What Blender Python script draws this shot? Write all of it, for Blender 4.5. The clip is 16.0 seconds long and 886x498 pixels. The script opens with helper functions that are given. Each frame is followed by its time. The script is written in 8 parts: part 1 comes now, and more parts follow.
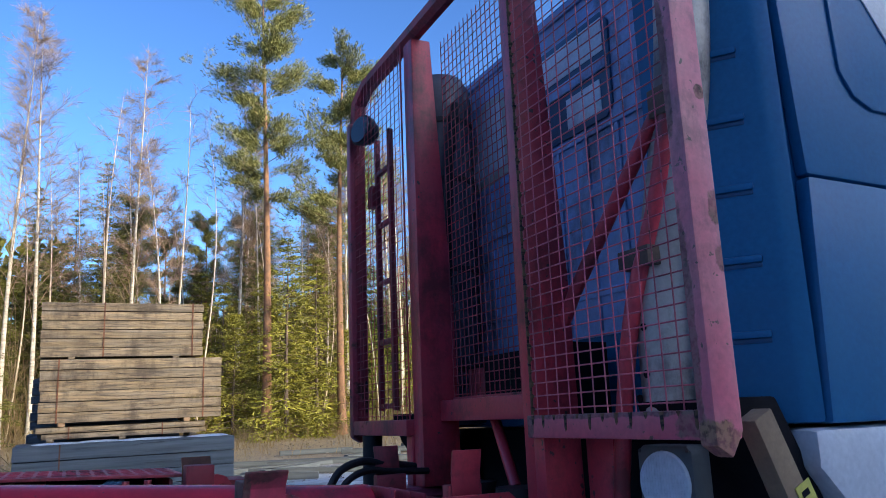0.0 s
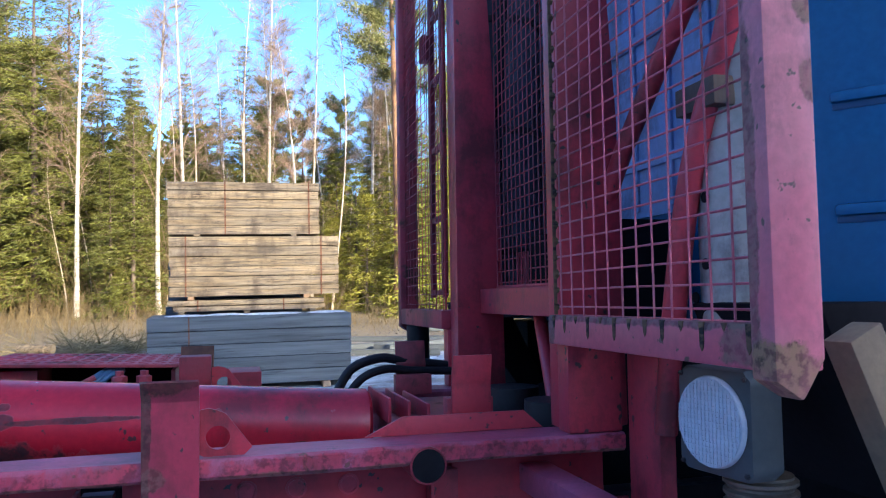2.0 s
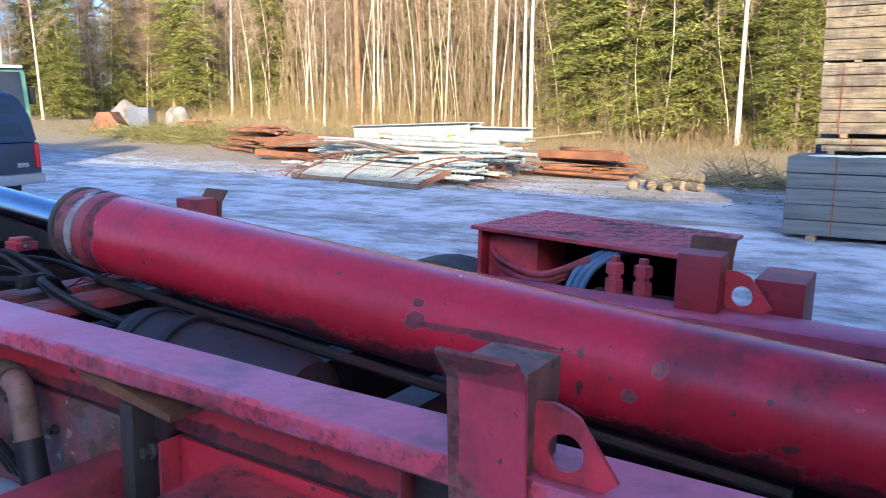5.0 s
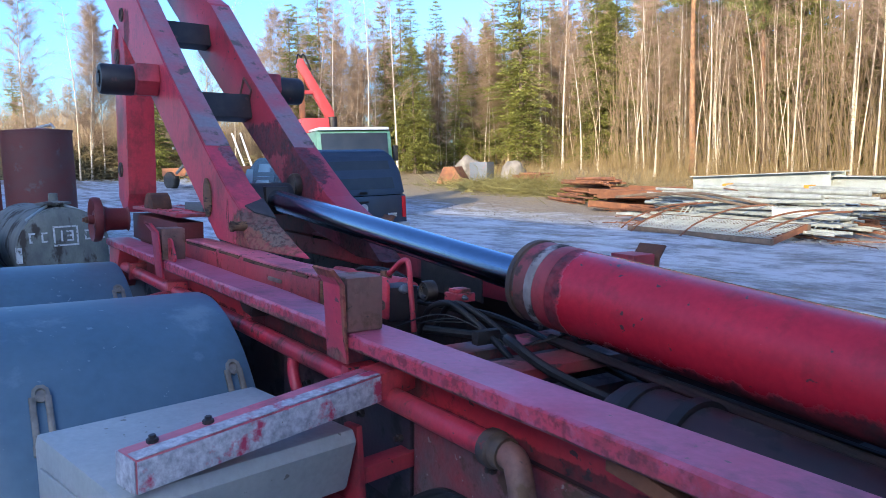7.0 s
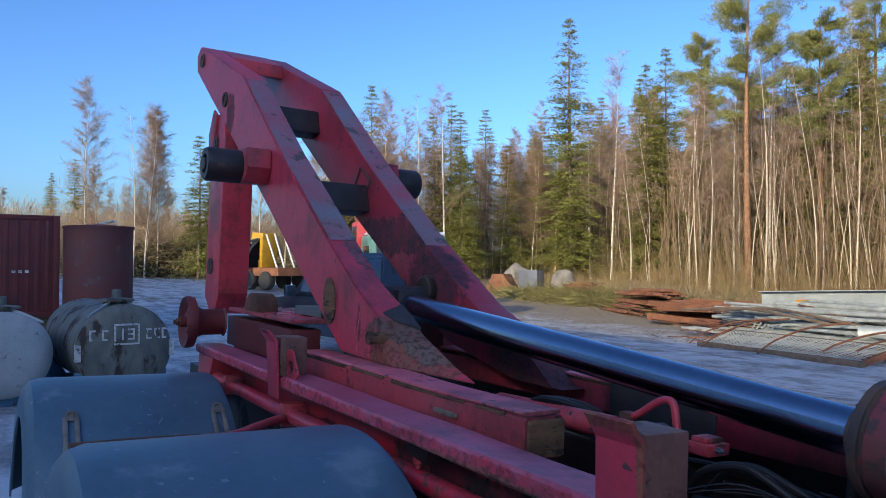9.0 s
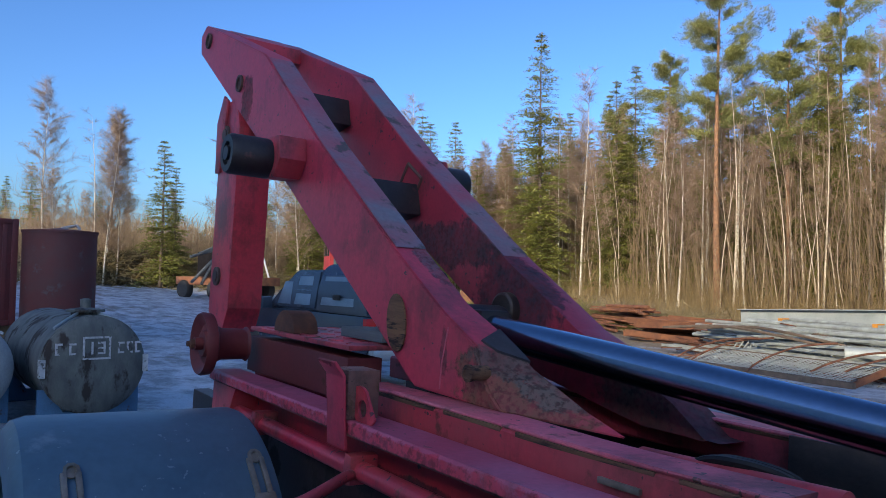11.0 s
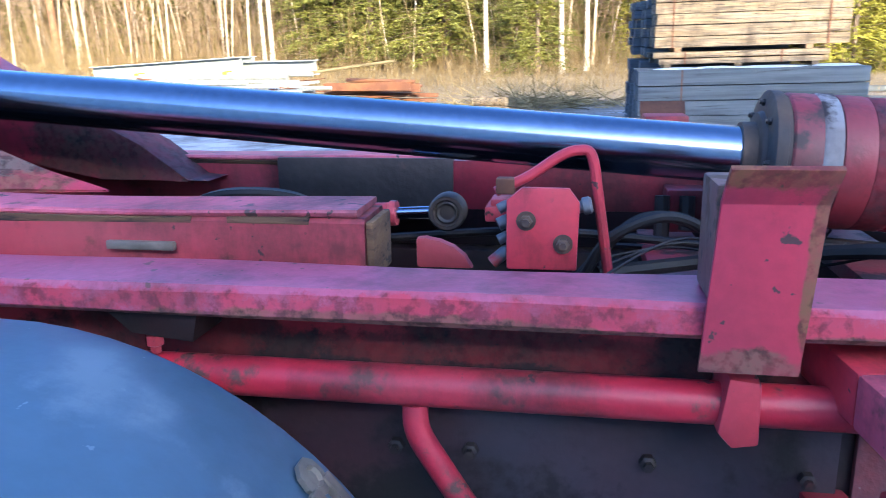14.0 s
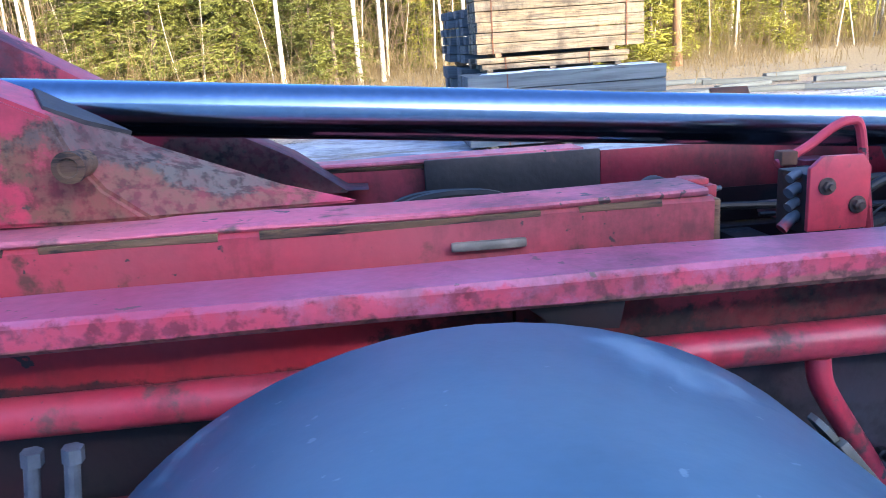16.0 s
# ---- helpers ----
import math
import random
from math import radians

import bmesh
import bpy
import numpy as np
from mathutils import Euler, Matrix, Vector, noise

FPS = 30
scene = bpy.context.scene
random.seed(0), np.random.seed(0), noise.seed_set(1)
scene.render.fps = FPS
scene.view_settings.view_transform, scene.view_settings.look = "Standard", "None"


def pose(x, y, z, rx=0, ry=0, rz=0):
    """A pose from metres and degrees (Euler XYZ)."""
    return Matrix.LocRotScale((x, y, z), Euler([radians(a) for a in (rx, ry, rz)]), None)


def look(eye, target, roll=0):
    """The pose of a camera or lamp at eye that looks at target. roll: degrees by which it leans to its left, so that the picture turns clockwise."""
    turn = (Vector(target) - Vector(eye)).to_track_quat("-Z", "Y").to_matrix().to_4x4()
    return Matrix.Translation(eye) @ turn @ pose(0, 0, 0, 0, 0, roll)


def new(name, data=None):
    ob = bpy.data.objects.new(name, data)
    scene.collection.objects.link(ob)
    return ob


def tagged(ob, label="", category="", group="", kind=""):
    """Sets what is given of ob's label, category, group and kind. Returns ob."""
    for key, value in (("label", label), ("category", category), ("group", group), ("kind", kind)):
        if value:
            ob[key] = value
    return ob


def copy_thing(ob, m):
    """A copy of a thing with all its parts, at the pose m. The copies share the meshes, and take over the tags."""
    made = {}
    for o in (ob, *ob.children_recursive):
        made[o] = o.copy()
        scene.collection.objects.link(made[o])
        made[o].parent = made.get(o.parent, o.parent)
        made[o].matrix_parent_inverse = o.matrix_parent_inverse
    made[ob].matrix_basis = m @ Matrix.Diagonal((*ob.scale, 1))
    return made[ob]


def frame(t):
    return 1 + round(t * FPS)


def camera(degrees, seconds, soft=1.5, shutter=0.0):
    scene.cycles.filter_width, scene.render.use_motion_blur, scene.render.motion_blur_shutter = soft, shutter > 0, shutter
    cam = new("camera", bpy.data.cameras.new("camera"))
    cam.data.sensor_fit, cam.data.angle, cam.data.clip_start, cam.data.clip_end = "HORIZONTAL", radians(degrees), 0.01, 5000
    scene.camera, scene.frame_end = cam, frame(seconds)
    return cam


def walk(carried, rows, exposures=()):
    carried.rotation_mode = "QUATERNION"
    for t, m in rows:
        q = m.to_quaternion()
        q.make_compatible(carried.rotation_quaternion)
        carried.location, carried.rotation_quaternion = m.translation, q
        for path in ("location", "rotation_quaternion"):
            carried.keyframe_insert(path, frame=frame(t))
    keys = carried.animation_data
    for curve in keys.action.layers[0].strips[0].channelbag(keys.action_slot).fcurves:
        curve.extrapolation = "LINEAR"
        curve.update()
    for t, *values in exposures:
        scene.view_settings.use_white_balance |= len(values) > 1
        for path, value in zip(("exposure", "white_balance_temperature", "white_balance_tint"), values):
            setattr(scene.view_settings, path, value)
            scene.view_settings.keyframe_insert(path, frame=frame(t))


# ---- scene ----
cam = camera(60.2, 16.0, soft=0.6, shutter=0.15)
PATH = [
    (0, (1.445, -2.624, 1.493), (2.308, -0.855, 1.849), -2.0),
    (0.5, (1.59, -2.568, 1.556), (2.439, -0.8, 1.948), -1.1),
    (1, (1.73, -2.492, 1.548), (2.529, -0.697, 1.918), -0.3),
    (1.5, (1.88, -2.35, 1.515), (2.584, -0.496, 1.77), -0.7),
    (2, (2.04, -2.202, 1.507), (2.569, -0.274, 1.563), -1.0),
    (2.5, (2.191, -2.049, 1.501), (2.451, -0.07, 1.373), -0.2),
    (3, (2.306, -1.889, 1.506), (2.282, 0.095, 1.253), 0.5),
    (5.5, (2.348, -1.309, 1.599), (1.096, 0.208, 1.236), -0.8),
    (6, (2.146, -1.38, 1.595), (0.707, -0.031, 1.267), -1.2),
    (6.5, (1.995, -1.409, 1.588), (0.427, -0.201, 1.303), -1.6),
    (7, (1.833, -1.408, 1.578), (0.19, -0.289, 1.35), -1.5),
    (7.5, (1.659, -1.419, 1.591), (-0.023, -0.349, 1.429), -1.1),
    (8, (1.426, -1.482, 1.592), (-0.276, -0.436, 1.502), -0.5),
    (8.5, (1.248, -1.52, 1.598), (-0.461, -0.481, 1.581), -0.1),
    (9, (1.027, -1.487, 1.566), (-0.679, -0.445, 1.617), 0.1),
    (11.5, (0.16, -1.562, 1.572), (-1.467, -0.401, 1.638), 1.7),
    (12, (0.086, -1.569, 1.547), (-1.491, -0.339, 1.509), 1.6),
    (12.5, (0.118, -1.544, 1.501), (-1.372, -0.221, 1.334), 1.5),
    (13, (0.117, -1.518, 1.476), (-1.212, -0.057, 1.159), 0.3),
    (13.5, (-0.009, -1.432, 1.455), (-0.914, 0.29, 0.989), -1.2),
    (14, (-0.141, -1.407, 1.462), (-0.485, 0.488, 0.921), -2.0),
    (14.5, (-0.311, -1.42, 1.442), (-0.342, 0.5, 0.88), -3.2),
    (15, (-0.531, -1.474, 1.467), (-0.475, 0.44, 0.891), -3.6),
    (15.5, (-0.793, -1.458, 1.46), (-0.657, 0.458, 0.903), -3.4),
    (16, (-0.984, -1.459, 1.469), (-0.799, 0.46, 0.934), -3.9),
]
EXPOSURES = [(0, 1.72), (1, 1.72), (1.5, 1.98), (2, 2.52), (2.5, 2.92), (3, 3.07), (5.5, 2.68), (7, 2.33), (8, 1.86), (9, 1.47), (11.5, 1.32), (12.5, 1.97), (13.2, 2.70), (14, 3.26), (16, 3.34)]
walk(cam, [(t, look(eye, target, roll)) for t, eye, target, roll in PATH], EXPOSURES)

# ---- world, sun, exposure ----
SUN_EL, SUN_AZ = 20.0, 152.0  # azimuth clockwise from +y
sky_world = bpy.data.worlds.new("sky")
scene.world = sky_world
sky_world.use_nodes = True
wn = sky_world.node_tree
sky = wn.nodes.new("ShaderNodeTexSky")
sky.sky_type, sky.sun_disc = "NISHITA", False
sky.sun_elevation, sky.sun_rotation = radians(SUN_EL), radians(SUN_AZ)
sky.altitude, sky.air_density, sky.dust_density, sky.ozone_density = 100, 1.0, 2.6, 5.5
deep = wn.nodes.new("ShaderNodeGamma")  # the film's strong colours
deep.inputs[1].default_value = 1.36
wn.links.new(sky.outputs[0], deep.inputs[0])
wn.links.new(deep.outputs[0], wn.nodes["Background"].inputs[0])
wn.nodes["Background"].inputs[1].default_value = 0.063
sun = new("sun", bpy.data.lights.new("sun", "SUN"))
sun.data.energy, sun.data.angle, sun.data.color = 1.58, radians(0.53), (1.0, 0.83, 0.55)
sun_from = Vector((math.sin(radians(SUN_AZ)) * math.cos(radians(SUN_EL)), math.cos(radians(SUN_AZ)) * math.cos(radians(SUN_EL)), math.sin(radians(SUN_EL))))
sun.matrix_world = look(sun_from * 60, (0, 0, 0))

# ---- materials ----
def nodes_of(name):
    m = bpy.data.materials.new(name)
    m.use_nodes = True
    t = m.node_tree
    return m, t, t.nodes["Principled BSDF"]


def ramp(t, src, stops):
    r = t.nodes.new("ShaderNodeValToRGB")
    while len(r.color_ramp.elements) < len(stops):
        r.color_ramp.elements.new(0.5)
    for e, (p, c) in zip(r.color_ramp.elements, stops):
        e.position, e.color = p, (*c, 1) if len(c) == 3 else c
    t.links.new(src, r.inputs[0])
    return r.outputs[0]


def noise_of(t, scale, detail=4, rough=0.55, stretch=None, kind="Object", offset=(0, 0, 0)):
    co = t.nodes.new("ShaderNodeTexCoord")
    mp = t.nodes.new("ShaderNodeMapping")
    mp.inputs["Scale"].default_value = stretch or (1, 1, 1)
    mp.inputs["Location"].default_value = offset
    n = t.nodes.new("ShaderNodeTexNoise")
    n.inputs["Scale"].default_value, n.inputs["Detail"].default_value, n.inputs["Roughness"].default_value = scale, detail, rough
    t.links.new(co.outputs[kind], mp.inputs[0])
    t.links.new(mp.outputs[0], n.inputs["Vector"])
    return n.outputs[0]


def mixed(t, fac, a, b, mode="MIX"):
    m = t.nodes.new("ShaderNodeMix")
    m.data_type, m.blend_type = "RGBA", mode
    for k, v in ((0, fac), (6, a), (7, b)):
        if isinstance(v, (int, float)):
            m.inputs[k].default_value = v
        elif isinstance(v, tuple):
            m.inputs[k].default_value = (*v, 1) if len(v) == 3 else v
        else:
            t.links.new(v, m.inputs[k])
    return m.outputs[2]


def bumped(t, p, src, strength=0.3, dist=0.01):
    b = t.nodes.new("ShaderNodeBump")
    b.inputs["Strength"].default_value, b.inputs["Distance"].default_value = strength, dist
    t.links.new(src, b.inputs["Height"])
    t.links.new(b.outputs[0], p.inputs["Normal"])


def smeared(t, col, colour, most=0.7, at=0.5):
    """Greasy brown smears and fine dark specks over a paint."""
    big = noise_of(t, 2.3, 9, 0.72, offset=(4.4, 9.1, 1.2))
    run = noise_of(t, 9, 6, 0.7, stretch=(1, 1, 0.28), offset=(0.7, 3.3, 8.8))
    both = t.nodes.new("ShaderNodeMath")
    both.operation = "MULTIPLY_ADD"
    t.links.new(run, both.inputs[0])
    both.inputs[1].default_value = 0.5
    t.links.new(big, both.inputs[2])
    k = ramp(t, both.outputs[0], [(at + 0.24, (0, 0, 0)), (at + 0.40, (most,) * 3)])
    return mixed(t, k, col, colour)


def surface(name, a, b, rough=0.6, metal=0.0, scale=6, wear=None, wear_at=0.62, wear_scale=9, rough2=None, bump=0.15, dist=0.004, grain=60, stretch=None, spec=0.5, vary=0.0, chips=None, dust=None, smear=None):
    """Two tones at a coarse and a fine scale, worn patches, fine relief."""
    m, t, p = nodes_of(name)
    coarse = noise_of(t, scale, 5, stretch=stretch)
    fine = noise_of(t, grain, 3, stretch=stretch)
    col = mixed(t, ramp(t, coarse, [(0.35, (0, 0, 0)), (0.65, (1, 1, 1))]), a, b)
    col = mixed(t, 0.25, col, ramp(t, fine, [(0.3, (0.35, 0.35, 0.35)), (0.7, (1, 1, 1))]), "MULTIPLY")
    rgh = None
    if vary:
        info = t.nodes.new("ShaderNodeObjectInfo")
        col = mixed(t, vary, col, ramp(t, info.outputs["Random"], [(0.0, (0.45, 0.45, 0.45)), (1.0, (1, 1, 1))]), "MULTIPLY")
    if wear:
        w = noise_of(t, wear_scale, 8, 0.62, stretch=stretch, offset=(3.1, 1.7, 0.4))
        mask = ramp(t, w, [(wear_at, (0, 0, 0)), (wear_at + 0.07, (1, 1, 1))])
        col = mixed(t, mask, col, wear)
        rgh = ramp(t, mask, [(0.0, (rough,) * 3), (1.0, (rough2 or min(1, rough + 0.3),) * 3)])
    if dust:
        d = noise_of(t, 1.7, 7, 0.7, stretch=stretch, offset=(7.3, 2.2, 5.1))
        col = mixed(t, ramp(t, d, [(0.42, (0, 0, 0)), (0.72, (0.75, 0.75, 0.75))]), col, dust)
    if chips:
        c = noise_of(t, 38, 3, 0.5, offset=(1.3, 8.7, 2.4))
        c2 = noise_of(t, 3.1, 3, 0.6, offset=(5.3, 0.7, 6.4))
        both = t.nodes.new("ShaderNodeMath")
        both.operation = "MULTIPLY_ADD"
        t.links.new(c2, both.inputs[0])
        both.inputs[1].default_value = 0.45
        t.links.new(c, both.inputs[2])
        col = mixed(t, ramp(t, both.outputs[0], [(0.925, (0, 0, 0)), (0.955, (1, 1, 1))]), col, chips)
    if smear:
        col = smeared(t, col, smear)
    t.links.new(col, p.inputs["Base Color"])
    if rgh:
        t.links.new(rgh, p.inputs["Roughness"])
    else:
        p.inputs["Roughness"].default_value = rough
    p.inputs["Metallic"].default_value = metal
    p.inputs["Specular IOR Level"].default_value = spec
    if bump:
        bumped(t, p, fine, bump, dist)
    return m


RUST = (0.085, 0.038, 0.02)
DARK = (0.03, 0.022, 0.02)
M = {}
M["red"] = surface("faded red paint", (0.68, 0.045, 0.068), (0.58, 0.046, 0.066), 0.42, scale=3.5, wear=(0.13, 0.045, 0.04), wear_at=0.66, wear_scale=7, bump=0.1, chips=(0.10, 0.05, 0.045), dust=(0.478, 0.0735, 0.0893), smear=(0.04, 0.02, 0.018))
M["red_worn"] = surface("worn red paint", (0.57, 0.048, 0.07), (0.43, 0.045, 0.062), 0.5, scale=5, wear=RUST, wear_at=0.60, wear_scale=8, bump=0.2, chips=(0.06, 0.035, 0.03), dust=(0.374, 0.0945, 0.0945), smear=(0.04, 0.02, 0.018))
M["red_plate"] = surface("dirty glossy red plate", (0.52, 0.0168, 0.0357), (0.351, 0.0189, 0.0357), 0.36, scale=3, wear=(0.22, 0.03, 0.035), wear_at=0.62, wear_scale=6, bump=0.15, chips=(0.05, 0.03, 0.03), dust=(0.39, 0.063, 0.0683), smear=(0.04, 0.02, 0.018))
M["red_grime"] = surface("grimy red paint", (0.416, 0.0231, 0.042), (0.338, 0.0231, 0.0368), 0.5, scale=4, wear=(0.10, 0.03, 0.03), wear_at=0.66, wear_scale=9, bump=0.3, chips=(0.05, 0.025, 0.025), dust=(0.22, 0.07, 0.065), smear=(0.04, 0.02, 0.018))
M["bare"] = surface("bare worn steel", (0.16, 0.10, 0.065), (0.07, 0.055, 0.05), 0.65, 0.3, scale=9, wear=(0.39, 0.0315, 0.042), wear_at=0.64, wear_scale=12, bump=0.3)
M["rust"] = surface("rusty steel", (0.20, 0.075, 0.035), (0.08, 0.035, 0.022), 0.85, scale=8, bump=0.4)
M["rust_flake"] = surface("flaking brown rust", (0.22, 0.12, 0.055), (0.10, 0.05, 0.028), 0.9, scale=10, wear=(0.03, 0.02, 0.015), wear_at=0.52, wear_scale=16, stretch=(0.4, 1, 3), bump=0.5)
M["rust_bright"] = surface("orange rusty steel", (0.31, 0.125, 0.055), (0.17, 0.068, 0.038), 0.85, scale=3, bump=0.3, vary=0.5)
M["chrome"] = surface("polished chrome", (0.36, 0.42, 0.50), (0.31, 0.37, 0.45), 0.19, 1.0, scale=3, bump=0.0)
M["steel"] = surface("galvanised steel", (0.52, 0.56, 0.54), (0.40, 0.44, 0.42), 0.55, 0.15, scale=2, bump=0.1, vary=0.35)
M["galv"] = surface("weathered galvanised steel", (0.47, 0.50, 0.46), (0.29, 0.31, 0.285), 0.6, 0.2, scale=3, bump=0.1, vary=0.3)
M["black"] = surface("black rubber hose", (0.010, 0.010, 0.011), (0.018, 0.017, 0.018), 0.55, scale=20, bump=0.1, spec=0.3)
M["black_metal"] = surface("oily black steel", (0.018, 0.016, 0.017), (0.04, 0.03, 0.027), 0.5, scale=9, wear=(0.14, 0.06, 0.05), wear_at=0.64, bump=0.25)
M["grey_plastic"] = surface("light grey plastic", (0.42, 0.435, 0.41), (0.35, 0.37, 0.355), 0.45, scale=5, bump=0.08, dust=(0.33, 0.33, 0.30), chips=(0.15, 0.14, 0.12))
M["tyre"] = surface("tyre rubber", (0.022, 0.022, 0.022), (0.04, 0.038, 0.035), 0.8, scale=12, bump=0.3)
M["cab_blue"] = surface("blue cab paint", (0.011, 0.15, 0.32), (0.010, 0.13, 0.28), 0.42, scale=2, bump=0.02, spec=0.3, dust=(0.025, 0.135, 0.26))
# Darker cab blue: painted shade in the vent slots, and a window frame.
M["cab_blue_dark"] = surface("darker blue for slot shade and window frame", (0.008, 0.08, 0.18), (0.007, 0.07, 0.16), 0.4, scale=3, bump=0.02)
# Dirty cab blue, lightened to put skylight on the rear wall.
M["cab_back"] = surface("dirty blue cab paint lightened for skylight", (0.24, 0.40, 0.74), (0.30, 0.42, 0.68), 0.5, scale=5, bump=0.1, dust=(0.16, 0.2, 0.30), smear=(0.04, 0.02, 0.018))
M["cab_white"] = surface("white cab paint", (0.72, 0.72, 0.72), (0.66, 0.66, 0.66), 0.3, scale=3, bump=0.02)
M["white_worn"] = surface("chipped white over red paint", (0.62, 0.61, 0.62), (0.32, 0.31, 0.33), 0.6, scale=55, wear=(0.50, 0.05, 0.10), wear_at=0.55, wear_scale=11, bump=0.6, grain=120, chips=(0.09, 0.07, 0.07))
M["exhaust"] = surface("dusty aluminium pipe", (0.50, 0.47, 0.42), (0.42, 0.38, 0.33), 0.5, 0.3, scale=4, wear=(0.10, 0.07, 0.06), wear_at=0.70, bump=0.1, smear=(0.04, 0.02, 0.018))
M["glass_dark"] = surface("dark window glass", (0.02, 0.025, 0.03), (0.03, 0.035, 0.04), 0.06, scale=2, bump=0.0)
M["intake"] = surface("dusty dark duct", (0.075, 0.075, 0.095), (0.045, 0.042, 0.055), 0.5, scale=4, bump=0.15, dust=(0.13, 0.125, 0.14), smear=(0.03, 0.025, 0.025))
# The pale colour paints a sky reflection on the panes; also the visor.
M["pane_pale"] = surface("pale pane with sky reflection in its colour", (0.62, 0.68, 0.76), (0.50, 0.56, 0.64), 0.12, scale=2, bump=0.0)
M["lens"] = surface("ribbed lamp glass", (0.70, 0.72, 0.74), (0.62, 0.64, 0.66), 0.15, scale=8, bump=0.0)
M["yellow"] = surface("yellow machine paint", (0.60, 0.34, 0.02), (0.45, 0.25, 0.02), 0.5, scale=3, wear=RUST, bump=0.1)
M["orange"] = surface("orange lashing strap", (0.75, 0.30, 0.02), (0.6, 0.24, 0.02), 0.7, scale=9)
M["crane_red"] = surface("faded red crane paint", (0.541, 0.063, 0.063), (0.458, 0.0525, 0.0525), 0.45, scale=2)
M["green"] = surface("faded pale green lorry paint", (0.16, 0.30, 0.24), (0.05, 0.17, 0.11), 0.35, scale=1.4)
M["pickup"] = surface("dark blue grey car paint", (0.030, 0.045, 0.070), (0.038, 0.055, 0.082), 0.22, 0.2, scale=2, bump=0.0)
M["tail"] = surface("red lamp plastic", (0.572, 0.0105, 0.0158), (0.468, 0.0105, 0.0158), 0.2, scale=3, bump=0.0)
M["container"] = surface("dull red container paint", (0.16, 0.022, 0.02), (0.11, 0.02, 0.018), 0.6, scale=2, wear=RUST, wear_at=0.66, bump=0.1)
M["tank_rust"] = surface("rust red tank", (0.15, 0.035, 0.03), (0.12, 0.05, 0.045), 0.7, scale=1.5, wear=(0.14, 0.10, 0.09), wear_at=0.6, wear_scale=3, bump=0.1)
M["tank_grey"] = surface("peeling grey tank paint", (0.17, 0.175, 0.15), (0.09, 0.095, 0.085), 0.7, scale=5, wear=(0.045, 0.035, 0.028), wear_at=0.54, wear_scale=4, stretch=(1, 1, 0.5), bump=0.2)
M["tank_white"] = surface("dirty pale tank paint", (0.42, 0.44, 0.44), (0.33, 0.35, 0.35), 0.6, scale=4, wear=(0.16, 0.15, 0.14), wear_at=0.62, bump=0.1)
M["timber"] = surface("weathered timber", (0.45, 0.335, 0.19), (0.16, 0.122, 0.08), 0.85, scale=3.2, stretch=(0.5, 3, 9), wear=(0.045, 0.035, 0.028), wear_at=0.54, wear_scale=4.6, bump=0.8, dist=0.012, grain=22, vary=0.8, dust=(0.25, 0.22, 0.175), smear=(0.05, 0.038, 0.03))
M["timber_grey"] = surface("grey weathered timber", (0.14, 0.16, 0.165), (0.07, 0.08, 0.084), 0.9, scale=2.4, stretch=(0.3, 3, 7), wear=(0.035, 0.033, 0.032), wear_at=0.60, wear_scale=4.2, bump=0.5, grain=34, vary=0.6, dust=(0.11, 0.125, 0.13))
M["rock"] = surface("grey boulder", (0.26, 0.23, 0.195), (0.14, 0.125, 0.105), 0.9, scale=2, bump=0.5, dist=0.03)
M["snow"] = surface("old snow", (0.70, 0.72, 0.74), (0.55, 0.56, 0.57), 0.7, scale=6, bump=0.3)
M["bark_birch"] = surface("birch bark", (0.62, 0.56, 0.45), (0.38, 0.32, 0.24), 0.8, scale=3, wear=(0.05, 0.04, 0.035), wear_at=0.60, wear_scale=5, stretch=(1, 1, 3), bump=0.2)
M["bark_grey"] = surface("grey brown bark", (0.17, 0.12, 0.085), (0.10, 0.075, 0.055), 0.9, scale=5, bump=0.4, dist=0.01)
M["bark_pale"] = surface("pale aspen bark", (0.66, 0.55, 0.40), (0.42, 0.335, 0.235), 0.9, scale=4, wear=(0.06, 0.05, 0.04), wear_at=0.64, bump=0.3)
M["bark_pine"] = surface("orange pine bark", (0.30, 0.15, 0.075), (0.17, 0.095, 0.055), 0.85, scale=4, wear=(0.09, 0.06, 0.045), wear_at=0.60, bump=0.4)
M["twig"] = surface("brown birch twigs", (0.33, 0.225, 0.15), (0.21, 0.14, 0.092), 0.9, scale=2, bump=0.0)
M["needle_spruce"] = surface("spruce needles", (0.20, 0.20, 0.042), (0.085, 0.092, 0.022), 0.7, scale=1.2, bump=0.0, grain=9, spec=0.2)
M["needle_pine"] = surface("pine needles", (0.24, 0.235, 0.075), (0.115, 0.125, 0.042), 0.7, scale=1.5, bump=0.0, grain=9, spec=0.2)
M["needle_young"] = surface("yellow green young spruce needles", (0.31, 0.29, 0.042), (0.17, 0.165, 0.032), 0.7, scale=1.2, bump=0.0, grain=9, spec=0.2)
M["dry"] = surface("dry brown undergrowth", (0.34, 0.245, 0.11), (0.17, 0.12, 0.055), 0.9, scale=1.5, bump=0.0)
M["sapling"] = surface("bare brown sapling bark", (0.36, 0.26, 0.155), (0.16, 0.11, 0.068), 0.9, scale=0.9, bump=0.0)
M["brush"] = surface("cut brushwood", (0.28, 0.22, 0.11), (0.14, 0.11, 0.05), 0.9, scale=2, bump=0.0)
M["brush_green"] = surface("cut green branches", (0.23, 0.20, 0.065), (0.12, 0.11, 0.035), 0.9, scale=2, bump=0.0)
# Pale so that the added hall bounces light back onto the lorry.
M["wall"] = surface("pale wall of the added hall", (0.72, 0.72, 0.70), (0.66, 0.66, 0.64), 0.7, scale=0.5, bump=0.1)


